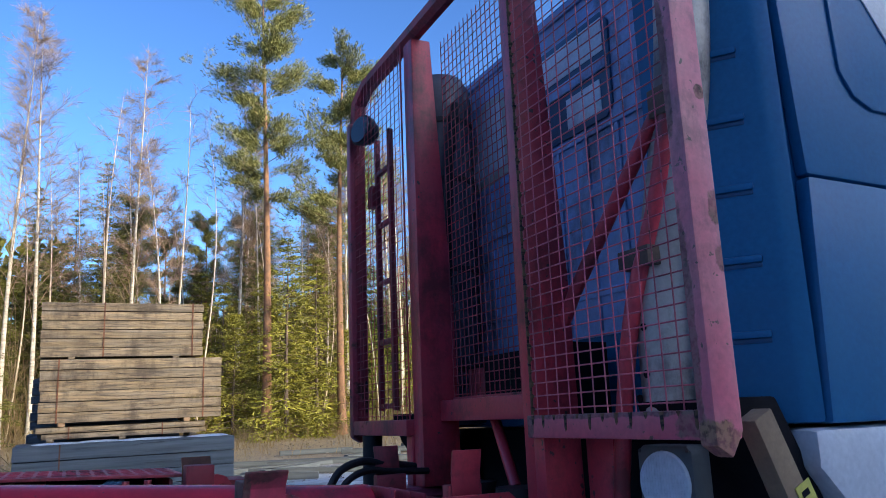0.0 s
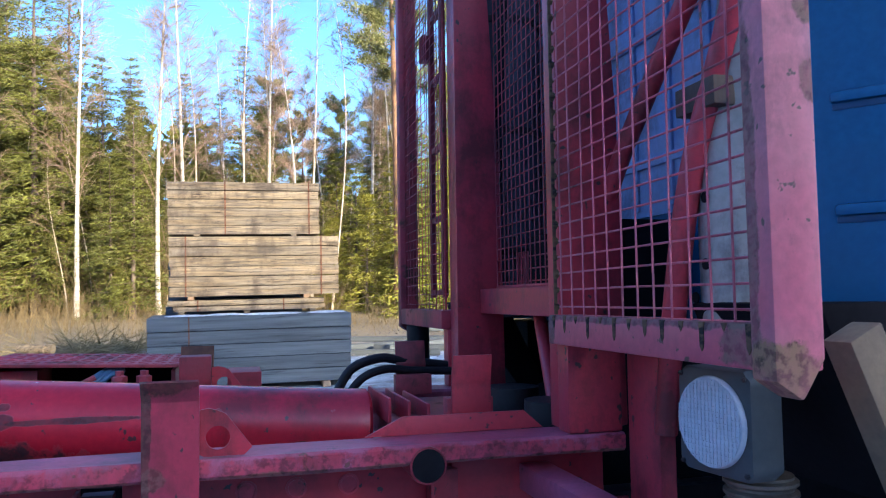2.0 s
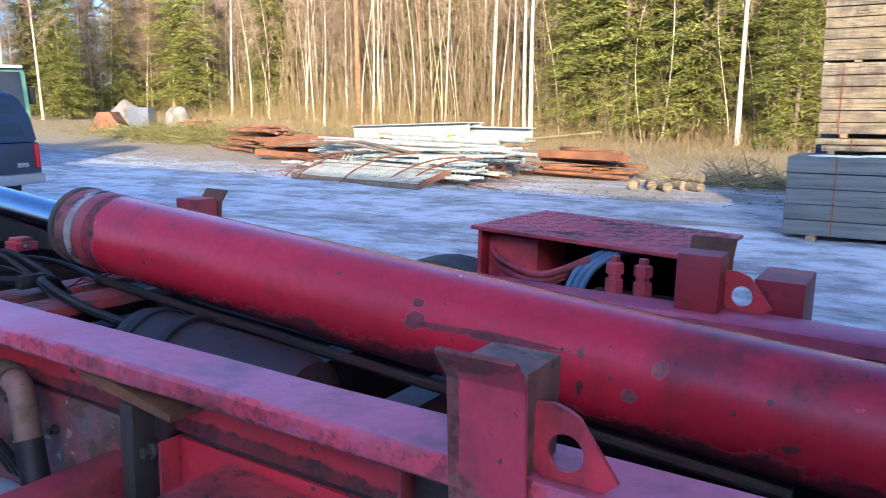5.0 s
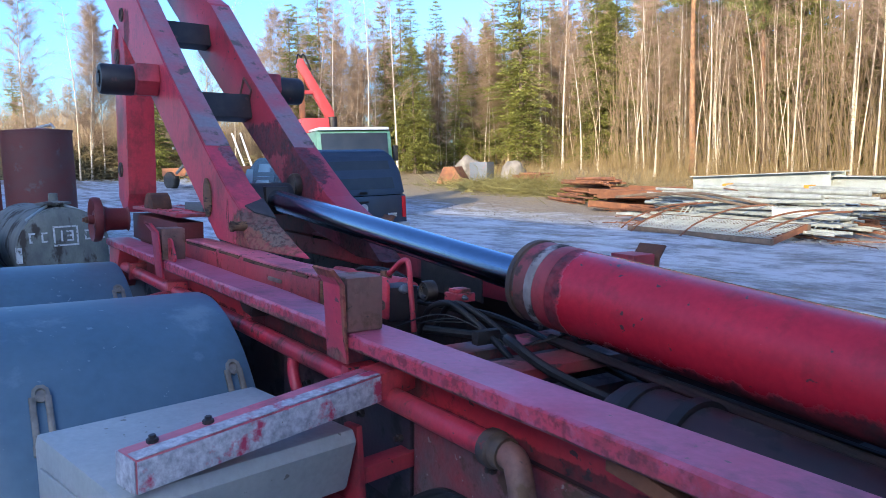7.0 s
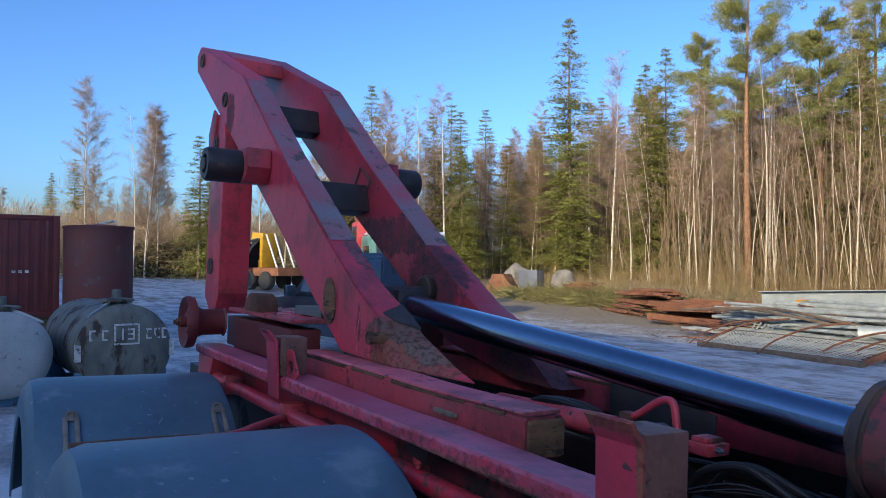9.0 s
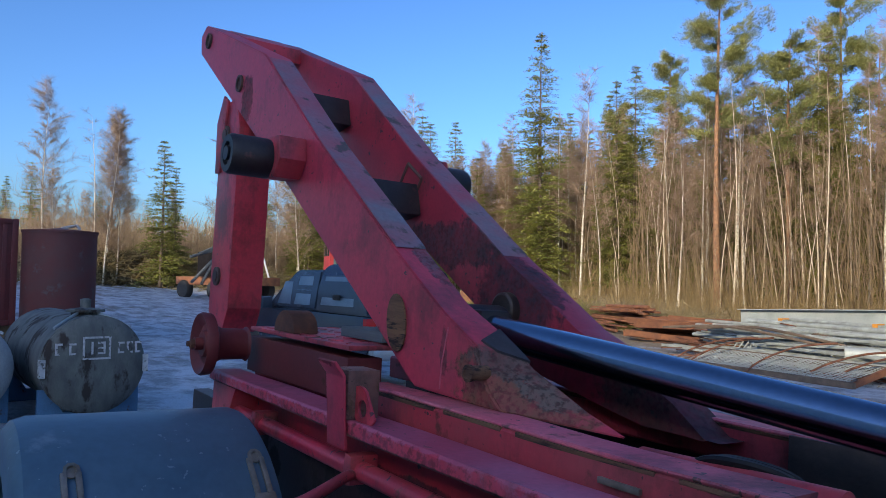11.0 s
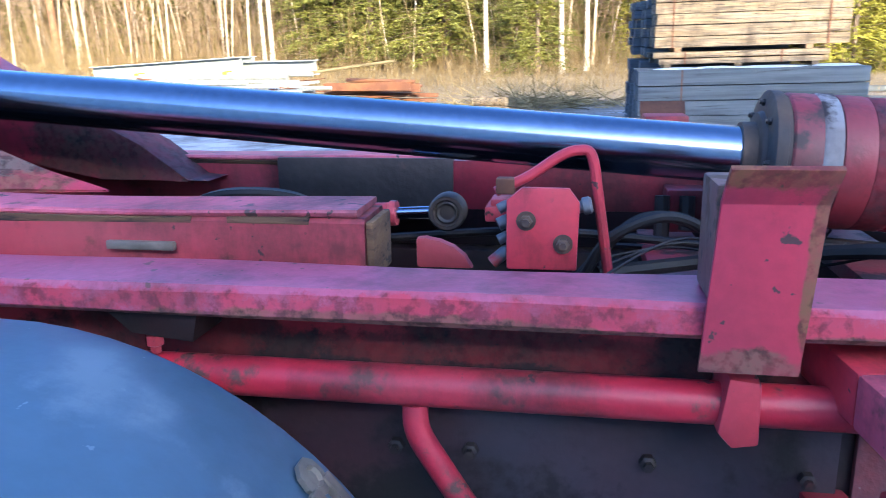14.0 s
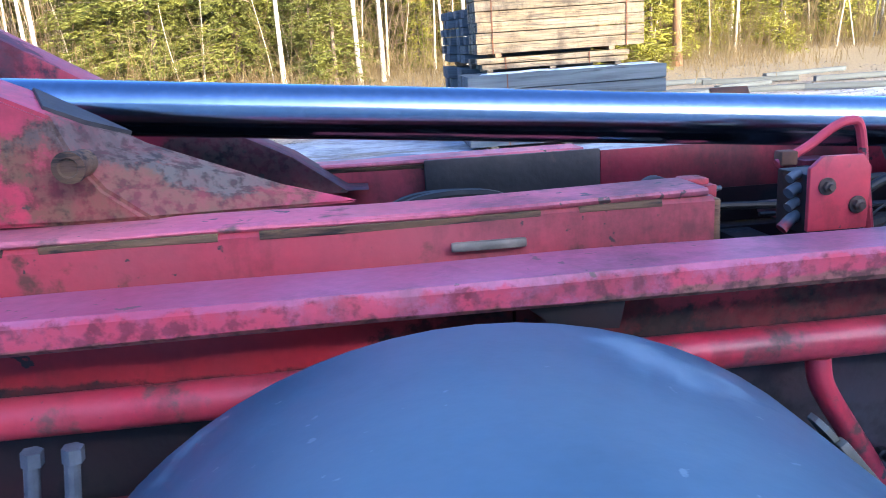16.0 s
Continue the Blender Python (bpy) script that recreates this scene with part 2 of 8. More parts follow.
def zoned(name, base, zones, rough=0.45, bump=0.12):
    """A paint with worn zones of a shape of their own: rows of (centre, half size, colour), ragged at the rim."""
    m, t, p = nodes_of(name)
    a, b, wear = base
    coarse, fine = noise_of(t, 4, 5), noise_of(t, 55, 3)
    col = mixed(t, ramp(t, coarse, [(0.35, (0, 0, 0)), (0.65, (1, 1, 1))]), a, b)
    col = mixed(t, 0.25, col, ramp(t, fine, [(0.3, (0.35, 0.35, 0.35)), (0.7, (1, 1, 1))]), "MULTIPLY")
    w = noise_of(t, 8, 8, 0.62, offset=(3.1, 1.7, 0.4))
    chips = ramp(t, w, [(0.69, (0, 0, 0)), (0.80, (1, 1, 1))])
    col = mixed(t, chips, col, wear)
    c, c2 = noise_of(t, 42, 3, 0.5, offset=(1.3, 8.7, 2.4)), noise_of(t, 3.3, 3, 0.6, offset=(5.3, 0.7, 6.4))
    both = t.nodes.new("ShaderNodeMath")
    both.operation = "MULTIPLY_ADD"
    t.links.new(c2, both.inputs[0])
    both.inputs[1].default_value = 0.45
    t.links.new(c, both.inputs[2])
    col = mixed(t, ramp(t, both.outputs[0], [(0.925, (0, 0, 0)), (0.955, (1, 1, 1))]), col, wear)
    rgh = ramp(t, chips, [(0, (rough,) * 3), (1, (0.8,) * 3)])
    co = t.nodes.new("ShaderNodeTexCoord")
    rim = noise_of(t, 14, 6, 0.7)
    for (c, h, colour) in zones:
        d = t.nodes.new("ShaderNodeMapping")
        d.vector_type = "POINT"
        d.inputs["Location"].default_value = tuple(-ci / hi for ci, hi in zip(c, h))
        d.inputs["Scale"].default_value = tuple(1 / hi for hi in h)
        t.links.new(co.outputs["Object"], d.inputs[0])
        ln = t.nodes.new("ShaderNodeVectorMath")
        ln.operation = "LENGTH"
        t.links.new(d.outputs[0], ln.inputs[0])
        add = t.nodes.new("ShaderNodeMath")
        add.operation = "MULTIPLY_ADD"
        t.links.new(rim, add.inputs[0])
        add.inputs[1].default_value = 1.5
        t.links.new(ln.outputs["Value"], add.inputs[2])
        mask = ramp(t, add.outputs[0], [(0.0, (1, 1, 1)), (0.76, (1, 1, 1)), (0.85, (0, 0, 0))])
        half = t.nodes.new("ShaderNodeMath")
        half.operation = "MULTIPLY"
        half.inputs[1].default_value = 0.5
        t.links.new(add.outputs[0], half.inputs[0])
        t.links.new(half.outputs[0], mask.node.inputs[0])
        grit = mixed(t, ramp(t, fine, [(0.46, (0, 0, 0)), (0.60, (1, 1, 1))]), colour, tuple(v * 0.32 for v in colour))
        soft = mixed(t, 1.0, mask, ramp(t, rim, [(0.30, (1, 1, 1)), (0.62, (0.55, 0.55, 0.55))]), "MULTIPLY")
        col = mixed(t, soft, col, grit)
        rgh = mixed(t, mask, rgh, (0.75, 0.75, 0.75))
    col = smeared(t, col, (0.045, 0.024, 0.02), 0.6, 0.53)
    t.links.new(col, p.inputs["Base Color"])
    t.links.new(rgh, p.inputs["Roughness"])
    bumped(t, p, fine, bump, 0.004)
    return m


# Lilac base paints the sky's sheen on top; first zone keeps the side red.
M["red_rail"] = zoned("chalky red paint with sky lilac and a worn lip", ((0.52, 0.125, 0.20), (0.48, 0.075, 0.125), (0.17, 0.08, 0.06)), [((0, -0.592, 1.106), (9, 0.030, 0.046), (0.56, 0.045, 0.07)), ((0, -0.572, 1.078), (9, 0.05, 0.018), (0.20, 0.085, 0.06)), ((-0.45, -0.572, 1.084), (0.4, 0.05, 0.022), (0.22, 0.10, 0.065))], rough=0.40)
RED2 = ((0.60, 0.050, 0.085), (0.50, 0.050, 0.080), (0.10, 0.05, 0.045))
BROWN = (0.21, 0.11, 0.042)
ARM_SPECKLE = (0.17, 0.125, 0.08)
M["flap"] = surface("dark grey flap", (0.03, 0.027, 0.03), (0.055, 0.048, 0.05), 0.75, scale=9, wear=(0.16, 0.12, 0.10), wear_at=0.60, bump=0.2)
M["arm_red"] = zoned("red arm paint worn at the foot", RED2, [((-1.30, -0.24, 1.265), (0.29, 0.20, 0.17), (0.16, 0.095, 0.045)), ((-1.24, -0.19, 1.27), (0.13, 0.08, 0.08), (0.14, 0.112, 0.09)), ((-1.40, -0.20, 1.335), (0.16, 0.14, 0.07), (0.12, 0.09, 0.075)), ((-1.86, -0.19, 1.62), (0.16, 0.05, 0.12), (0.14, 0.11, 0.13)), ((-1.62, -0.3, 1.33), (0.022, 0.05, 0.09), (0.13, 0.06, 0.06)), ((-3.5, -0.30, 2.42), (0.10, 0.1, 0.14), (0.09, 0.05, 0.045)), ((-1.78, 0.17, 1.56), (0.20, 0.1, 0.2), (0.03, 0.04, 0.055)), ((-1.2, 0.2, 1.25), (0.34, 0.12, 0.10), (0.10, 0.08, 0.07))])
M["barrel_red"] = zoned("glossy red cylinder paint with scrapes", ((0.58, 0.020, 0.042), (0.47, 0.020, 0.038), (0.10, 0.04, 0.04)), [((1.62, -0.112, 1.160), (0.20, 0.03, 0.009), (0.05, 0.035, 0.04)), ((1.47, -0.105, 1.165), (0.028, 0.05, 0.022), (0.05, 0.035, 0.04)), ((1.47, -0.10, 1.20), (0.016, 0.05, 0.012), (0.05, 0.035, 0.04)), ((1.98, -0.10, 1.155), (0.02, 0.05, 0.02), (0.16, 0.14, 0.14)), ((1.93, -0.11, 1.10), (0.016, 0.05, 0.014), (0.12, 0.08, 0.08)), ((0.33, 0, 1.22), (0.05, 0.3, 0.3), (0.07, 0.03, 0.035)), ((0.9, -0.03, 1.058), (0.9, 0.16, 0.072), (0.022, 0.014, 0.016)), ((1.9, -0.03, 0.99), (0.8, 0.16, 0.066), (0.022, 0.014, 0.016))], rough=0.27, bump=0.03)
M["stub_red"] = zoned("red stub paint worn at the rims", RED2, [((1.90, -0.61, 1.30), (0.12, 0.1, 0.032), RUST), ((0.06, -0.61, 1.30), (0.12, 0.1, 0.036), (0.20, 0.105, 0.035)), ((0.03, -0.60, 1.05), (0.12, 0.1, 0.035), (0.22, 0.12, 0.08)), ((-0.03, -0.60, 1.14), (0.022, 0.1, 0.2), (0.21, 0.10, 0.05)), ((0.105, -0.60, 1.16), (0.014, 0.1, 0.15), (0.22, 0.11, 0.05)), ((1.848, -0.60, 1.18), (0.014, 0.1, 0.16), (0.14, 0.07, 0.05)), ((1.86, -0.60, 1.10), (0.035, 0.1, 0.03), (0.28, 0.14, 0.10)), ((-1.74, -0.60, 1.31), (0.09, 0.1, 0.03), RUST)])
# Darker copy of the arm red: inner-face shade painted in, plus grease.
M["arm_far"] = zoned("dirty red far arm paint with shade in it", ((0.44, 0.035, 0.06), (0.32, 0.03, 0.05), (0.06, 0.035, 0.035)), [((-1.85, 0.165, 1.55), (0.28, 0.12, 0.26), (0.02, 0.026, 0.036)), ((-2.3, 0.165, 1.7), (0.52, 0.126, 0.105), (0.05, 0.04, 0.05)), ((-1.15, 0.2, 1.22), (0.36, 0.16, 0.12), (0.075, 0.05, 0.04))])
M["grey_worn"] = surface("grey worn paint", (0.20, 0.20, 0.23), (0.39, 0.0945, 0.126), 0.5, scale=4, wear=(0.10, 0.085, 0.08), wear_at=0.58, wear_scale=7, bump=0.2)
M["peel"] = surface("flaking grey and red paint", (0.10, 0.095, 0.10), (0.26, 0.035, 0.045), 0.6, scale=7, chips=(0.28, 0.25, 0.24), wear=(0.085, 0.05, 0.035), wear_at=0.53, wear_scale=13, bump=0.4, dist=0.008, smear=(0.04, 0.02, 0.018))
M["cage_red"] = surface("battered pink red paint", (0.70, 0.115, 0.165), (0.64, 0.165, 0.19), 0.5, scale=3, wear=(0.16, 0.09, 0.07), wear_at=0.61, wear_scale=7, bump=0.25, chips=(0.09, 0.05, 0.04), smear=(0.04, 0.02, 0.018))
M["post_red"] = zoned("scraped pink corner post paint", ((0.72, 0.15, 0.19), (0.66, 0.215, 0.225), (0.17, 0.09, 0.07)), [((2.830, -1.324, 2.205), (0.018, 0.05, 0.022), (0.24, 0.13, 0.08)), ((2.840, -1.324, 1.91), (0.025, 0.05, 0.05), (0.25, 0.13, 0.08)), ((2.842, -1.324, 1.775), (0.022, 0.05, 0.04), (0.22, 0.12, 0.08)), ((2.765, -1.28, 1.62), (0.02, 0.022, 0.34), (0.20, 0.13, 0.10)), ((2.765, -1.28, 2.3), (0.02, 0.020, 0.22), (0.22, 0.13, 0.10)), ((2.80, -1.30, 1.33), (0.09, 0.09, 0.06), (0.36, 0.19, 0.09))])
M["bottom_red"] = zoned("red lower bar with dirt streaks", ((0.68, 0.11, 0.15), (0.60, 0.135, 0.16), (0.14, 0.08, 0.06)), [((2.765, -0.85, 1.414), (0.05, 0.6, 0.018), (0.17, 0.11, 0.09)), ((2.765, -1.25, 1.38), (0.05, 0.07, 0.04), (0.22, 0.13, 0.09)), ((2.765, -0.51, 1.38), (0.05, 0.03, 0.05), (0.18, 0.11, 0.09))])
# Oil, darkened further to put the frame's recess shade into the colour.
M["oily"] = surface("oily red beam with recess shade in its colour", (0.038, 0.012, 0.013), (0.014, 0.011, 0.011), 0.55, scale=5, wear=(0.02, 0.018, 0.018), wear_at=0.55, bump=0.2)
# Near-black zones paint the shade below the rail over grimy red.
M["web_near"] = zoned("grimy red web paint with shade zones", ((0.52, 0.0231, 0.0368), (0.374, 0.0294, 0.0399), (0.05, 0.03, 0.03)), [((-0.15, -0.45, 1.0), (0.55, 0.1, 0.055), (0.05, 0.03, 0.025)), ((-0.75, -0.45, 1.0), (0.25, 0.1, 0.10), (0.025, 0.018, 0.018)), ((-0.30, -0.45, 0.965), (0.55, 0.1, 0.032), (0.025, 0.018, 0.018)), ((0.0, -0.45, 0.99), (0.10, 0.1, 0.07), (0.025, 0.018, 0.018)), ((-1.5, -0.45, 0.97), (0.5, 0.1, 0.03), (0.025, 0.018, 0.018)), ((1.0, -0.45, 0.97), (0.9, 0.1, 0.025), (0.025, 0.018, 0.018)), ((2.1, -0.45, 0.968), (0.6, 0.1, 0.016), (0.09, 0.04, 0.035))], rough=0.5)
M["plate_dark"] = surface("grimy grey red chassis plate", (0.034, 0.034, 0.045), (0.065, 0.028, 0.034), 0.42, scale=3, wear=(0.014, 0.012, 0.012), wear_at=0.53, wear_scale=5, bump=0.25)
M["fitting"] = surface("dull blue grey hose fitting", (0.085, 0.10, 0.12), (0.17, 0.185, 0.20), 0.5, 0.2, scale=20, wear=(0.39, 0.042, 0.0525), wear_at=0.62, bump=0.3)
M["neck_red"] = surface("scraped red and brown neck paint", (0.36, 0.03, 0.045), (0.14, 0.06, 0.05), 0.5, scale=5, wear=(0.07, 0.045, 0.04), wear_at=0.52, wear_scale=8, bump=0.2)
M["ring_grey"] = surface("scuffed grey ring", (0.36, 0.34, 0.32), (0.16, 0.13, 0.12), 0.6, scale=9, wear=(0.05, 0.035, 0.033), wear_at=0.52, wear_scale=9, bump=0.3)
# Black plastic; the blue base colour carries the sky's reflection.
M["guard"] = surface("scuffed black plastic with sky blue sheen in it", (0.056, 0.120, 0.172), (0.078, 0.146, 0.20), 0.44, scale=2.4, wear=(0.17, 0.235, 0.28), wear_at=0.60, wear_scale=3.6, bump=0.14, grain=28, chips=(0.17, 0.23, 0.27), dust=(0.10, 0.165, 0.21))
M["box_dusty"] = surface("dusty faded steel box", (0.25, 0.11, 0.085), (0.17, 0.095, 0.07), 0.6, scale=9, wear=(0.13, 0.075, 0.045), wear_at=0.54, wear_scale=12, bump=0.25, chips=(0.07, 0.045, 0.035), smear=(0.04, 0.02, 0.018))
M["lamp_grey"] = surface("grey lamp frame", (0.075, 0.088, 0.09), (0.05, 0.06, 0.062), 0.5, scale=9, bump=0.1, dust=(0.10, 0.10, 0.095))
M["eye"] = surface("dark bronze ring", (0.075, 0.055, 0.042), (0.035, 0.028, 0.026), 0.45, 0.3, scale=14, bump=0.2)
M["grime_plate"] = surface("grimy brown bare plate", (0.085, 0.066, 0.055), (0.045, 0.036, 0.034), 0.7, scale=6, wear=(0.13, 0.09, 0.07), wear_at=0.58, wear_scale=9, bump=0.4)
M["hose_metal"] = surface("dull brown metal hose", (0.26, 0.205, 0.15), (0.15, 0.115, 0.085), 0.42, 0.5, scale=12, bump=0.2)
# Glass base lightened to blue, the reflected sky put into the colour.
M["car_glass"] = surface("car window with painted sky reflection", (0.13, 0.185, 0.24), (0.09, 0.135, 0.18), 0.08, scale=2, bump=0.0)
M["zinc"] = surface("dull zinc strap", (0.34, 0.29, 0.23), (0.20, 0.165, 0.125), 0.55, 0.5, scale=14, bump=0.2)
M["hose_blue"] = surface("blue hose", (0.06, 0.16, 0.26), (0.05, 0.13, 0.22), 0.5, scale=9)
M["hose_text"] = surface("white hose print", (0.7, 0.7, 0.7), (0.6, 0.6, 0.6), 0.6, scale=9)
M["label"] = surface("yellow label", (0.70, 0.60, 0.10), (0.6, 0.5, 0.1), 0.6, scale=9)
M["wood_dark"] = surface("dark weathered beam", (0.34, 0.22, 0.12), (0.22, 0.14, 0.085), 0.85, scale=8, bump=0.3)
# Near black: painted shade in voids, also print and black parts.
M["dark"] = surface("near black for shaded voids and black parts", (0.012, 0.011, 0.012), (0.02, 0.018, 0.02), 0.9, scale=4, spec=0.05)
M["pipe_red"] = surface("red pipe paint with rust pits", (0.603, 0.0252, 0.0525), (0.478, 0.0273, 0.0504), 0.42, scale=4, wear=(0.12, 0.06, 0.045), wear_at=0.585, wear_scale=16, bump=0.25, chips=(0.07, 0.045, 0.04), dust=(0.395, 0.0788, 0.084), smear=(0.04, 0.02, 0.018))
M["silver"] = surface("silver car trim", (0.55, 0.56, 0.58), (0.48, 0.5, 0.52), 0.3, 0.8, scale=3, bump=0)
M["white_paint"] = surface("chipped white marking", (0.60, 0.60, 0.57), (0.42, 0.42, 0.40), 0.7, scale=14, wear=(0.12, 0.12, 0.105), wear_at=0.54, wear_scale=24)
M["blue_paint"] = surface("faded blue cradle", (0.08, 0.20, 0.33), (0.06, 0.15, 0.26), 0.6, scale=4, wear=RUST)
M["indicator"] = surface("orange lamp plastic", (0.8, 0.25, 0.02), (0.7, 0.2, 0.02), 0.3, scale=4)


def ground_material():
    m, t, p = nodes_of("gravel with old ice")
    big = noise_of(t, 0.22, 6, 0.6, stretch=(0.5, 1.7, 1))
    mid = noise_of(t, 1.4, 6, 0.65, stretch=(0.5, 1.5, 1))
    fine = noise_of(t, 26, 4, 0.7)
    stone = noise_of(t, 7, 5, 0.7)
    gravel = mixed(t, ramp(t, stone, [(0.35, (0, 0, 0)), (0.65, (1, 1, 1))]), (0.37, 0.315, 0.25), (0.17, 0.145, 0.12))
    gravel = mixed(t, 0.45, gravel, ramp(t, fine, [(0.35, (0.3, 0.3, 0.3)), (0.65, (1, 1, 1))]), "MULTIPLY")
    straw = mixed(t, ramp(t, fine, [(0.4, (0, 0, 0)), (0.6, (1, 1, 1))]), (0.30, 0.225, 0.115), (0.14, 0.10, 0.055))
    patch = noise_of(t, 1.5, 8, 0.7, stretch=(0.75, 1.15, 1), offset=(4.1, 9.3, 0))
    ice = mixed(t, ramp(t, patch, [(0.43, (0, 0, 0)), (0.60, (1, 1, 1))]), (0.54, 0.58, 0.62), (0.16, 0.175, 0.195))
    ice = mixed(t, 0.4, ice, ramp(t, fine, [(0.3, (0.4, 0.4, 0.4)), (0.7, (1, 1, 1))]), "MULTIPLY")
    # straw-covered verge towards the wood
    geo = t.nodes.new("ShaderNodeNewGeometry")
    sep = t.nodes.new("ShaderNodeSeparateXYZ")
    t.links.new(geo.outputs["Position"], sep.inputs[0])
    add = t.nodes.new("ShaderNodeMath")
    add.operation = "MULTIPLY_ADD"
    t.links.new(mid, add.inputs[0])
    add.inputs[1].default_value = 9.0
    t.links.new(sep.outputs[1], add.inputs[2])
    scaled = t.nodes.new("ShaderNodeMath")
    scaled.operation = "DIVIDE"
    t.links.new(add.outputs[0], scaled.inputs[0])
    scaled.inputs[1].default_value = 60.0
    dry = ramp(t, scaled.outputs[0], [(0.32, (0, 0, 0)), (0.37, (1, 1, 1))])
    verge = ramp(t, scaled.outputs[0], [(0.32, (0, 0, 0)), (0.46, (1, 1, 1))])
    soil = mixed(t, verge, gravel, straw)
    mixn = t.nodes.new("ShaderNodeMath")
    mixn.operation = "MULTIPLY_ADD"
    t.links.new(mid, mixn.inputs[0])
    mixn.inputs[1].default_value = 0.55
    t.links.new(big, mixn.inputs[2])
    icy = ramp(t, mixn.outputs[0], [(0.61, (0, 0, 0)), (0.68, (0.6, 0.6, 0.6)), (0.76, (1, 1, 1))])
    thin = mixed(t, dry, icy, (0.0, 0.0, 0.0))
    t.links.new(mixed(t, thin, soil, ice), p.inputs["Base Color"])
    t.links.new(ramp(t, thin, [(0, (0.9, 0.9, 0.9)), (1, (0.45, 0.45, 0.45))]), p.inputs["Roughness"])
    bumped(t, p, stone, 0.6, 0.04)
    return m


M["ground"] = ground_material()


# ---- building blocks ----
def box(bm, lo, hi, bevel=0.0, m=None):
    (x0, y0, z0), (x1, y1, z1) = lo, hi
    r = bmesh.ops.create_cube(bm, size=1.0)
    mat4 = Matrix.Translation(((x0 + x1) / 2, (y0 + y1) / 2, (z0 + z1) / 2)) @ Matrix.Diagonal((abs(x1 - x0), abs(y1 - y0), abs(z1 - z0), 1))
    if m is not None:
        mat4 = m @ mat4
    bmesh.ops.transform(bm, matrix=mat4, verts=r["verts"])
    if bevel:
        es = list({e for v in r["verts"] for e in v.link_edges})
        bmesh.ops.bevel(bm, geom=es, offset=bevel, segments=2, affect="EDGES", profile=0.6)
    return bm


def prism(bm, pts, axis, a, b, bevel=0.0):
    """A flat outline pulled along an axis; pts are the two other coordinates in order."""
    def at(p, s):
        return {"x": (s, p[0], p[1]), "y": (p[0], s, p[1]), "z": (p[0], p[1], s)}[axis]
    lo = [bm.verts.new(at(p, a)) for p in pts]
    hi = [bm.verts.new(at(p, b)) for p in pts]
    n = len(pts)
    fs = [bm.faces.new(lo), bm.faces.new(hi[::-1])]
    fs += [bm.faces.new((lo[i], hi[i], hi[(i + 1) % n], lo[(i + 1) % n])) for i in range(n)]
    bmesh.ops.recalc_face_normals(bm, faces=fs)
    if bevel:
        es = list({e for v in lo + hi for e in v.link_edges})
        bmesh.ops.bevel(bm, geom=es, offset=bevel, segments=2, affect="EDGES", profile=0.6)
    return bm


def tube(bm, pts, r, seg=10, r_end=None, caps=True):
    """A round tube along points, tapering to r_end."""
    pts = [Vector(p) for p in pts]
    rings, n = [], len(pts)
    side = None
    for i, p in enumerate(pts):
        d = (pts[min(i + 1, n - 1)] - pts[max(i - 1, 0)]).normalized()
        if side is None:
            side = d.orthogonal().normalized()
        side = (side - d * side.dot(d)).normalized()
        up = d.cross(side)
        rr = r if r_end is None else r + (r_end - r) * i / (n - 1)
        rings.append([bm.verts.new(p + (side * math.cos(2 * math.pi * k / seg) + up * math.sin(2 * math.pi * k / seg)) * rr) for k in range(seg)])
    for a, b in zip(rings, rings[1:]):
        for k in range(seg):
            f = bm.faces.new((a[k], a[(k + 1) % seg], b[(k + 1) % seg], b[k]))
            f.smooth = True
    if caps:
        bm.faces.new(rings[0][::-1])
        bm.faces.new(rings[-1])
    return bm


def lathe(bm, prof, m, seg=24):
    """A profile of (radius, height) turned about the local z of m."""
    rings = [[bm.verts.new(m @ Vector((max(r, 1e-4) * math.cos(2 * math.pi * k / seg), max(r, 1e-4) * math.sin(2 * math.pi * k / seg), h))) for k in range(seg)] for r, h in prof]
    for a, b in zip(rings, rings[1:]):
        for k in range(seg):
            f = bm.faces.new((a[k], a[(k + 1) % seg], b[(k + 1) % seg], b[k]))
            f.smooth = True
    bm.faces.new(rings[0][::-1])
    bm.faces.new(rings[-1])
    return bm


def smooth_path(pts, n=6):
    """Points along a soft curve through the given ones."""
    pts = [Vector(p) for p in pts]
    out = []
    for i in range(len(pts) - 1):
        p0, p1, p2, p3 = pts[max(i - 1, 0)], pts[i], pts[i + 1], pts[min(i + 2, len(pts) - 1)]
        for k in range(n):
            u = k / n
            out.append(0.5 * (2 * p1 + (p2 - p0) * u + (2 * p0 - 5 * p1 + 4 * p2 - p3) * u * u + (3 * p1 - p0 - 3 * p2 + p3) * u**3))
    return out + [pts[-1]]


def sharpen(me, deg=35):
    """Smooth faces with sharp edges past an angle."""
    bm = bmesh.new()
    bm.from_mesh(me)
    for f in bm.faces:
        f.smooth = True
    for e in bm.edges:
        e.smooth = len(e.link_faces) == 2 and e.calc_face_angle(0) < radians(deg)
    bm.to_mesh(me)
    bm.free()


def part(name, bm, material, parent, label="", kind=""):
    me = bpy.data.meshes.new(name)
    bm.normal_update()
    bm.to_mesh(me)
    bm.free()
    sharpen(me)
    me.materials.append(material)
    ob = new(name, me)
    ob.parent = parent
    return tagged(ob, label, kind=kind)


def thing(name, label, category, m=None, group="", kind=""):
    ob = new(name)
    ob.empty_display_size = 0.1
    if m is not None:
        ob.matrix_basis = m
    return tagged(ob, label, category, group, kind)


def solid(name, bm, material, label, category="", m=None, group="", kind=""):
    """A thing of one mesh."""
    ob = part(name, bm, material, None, label, kind)
    if m is not None:
        ob.matrix_basis = m
    return tagged(ob, "", category, group)


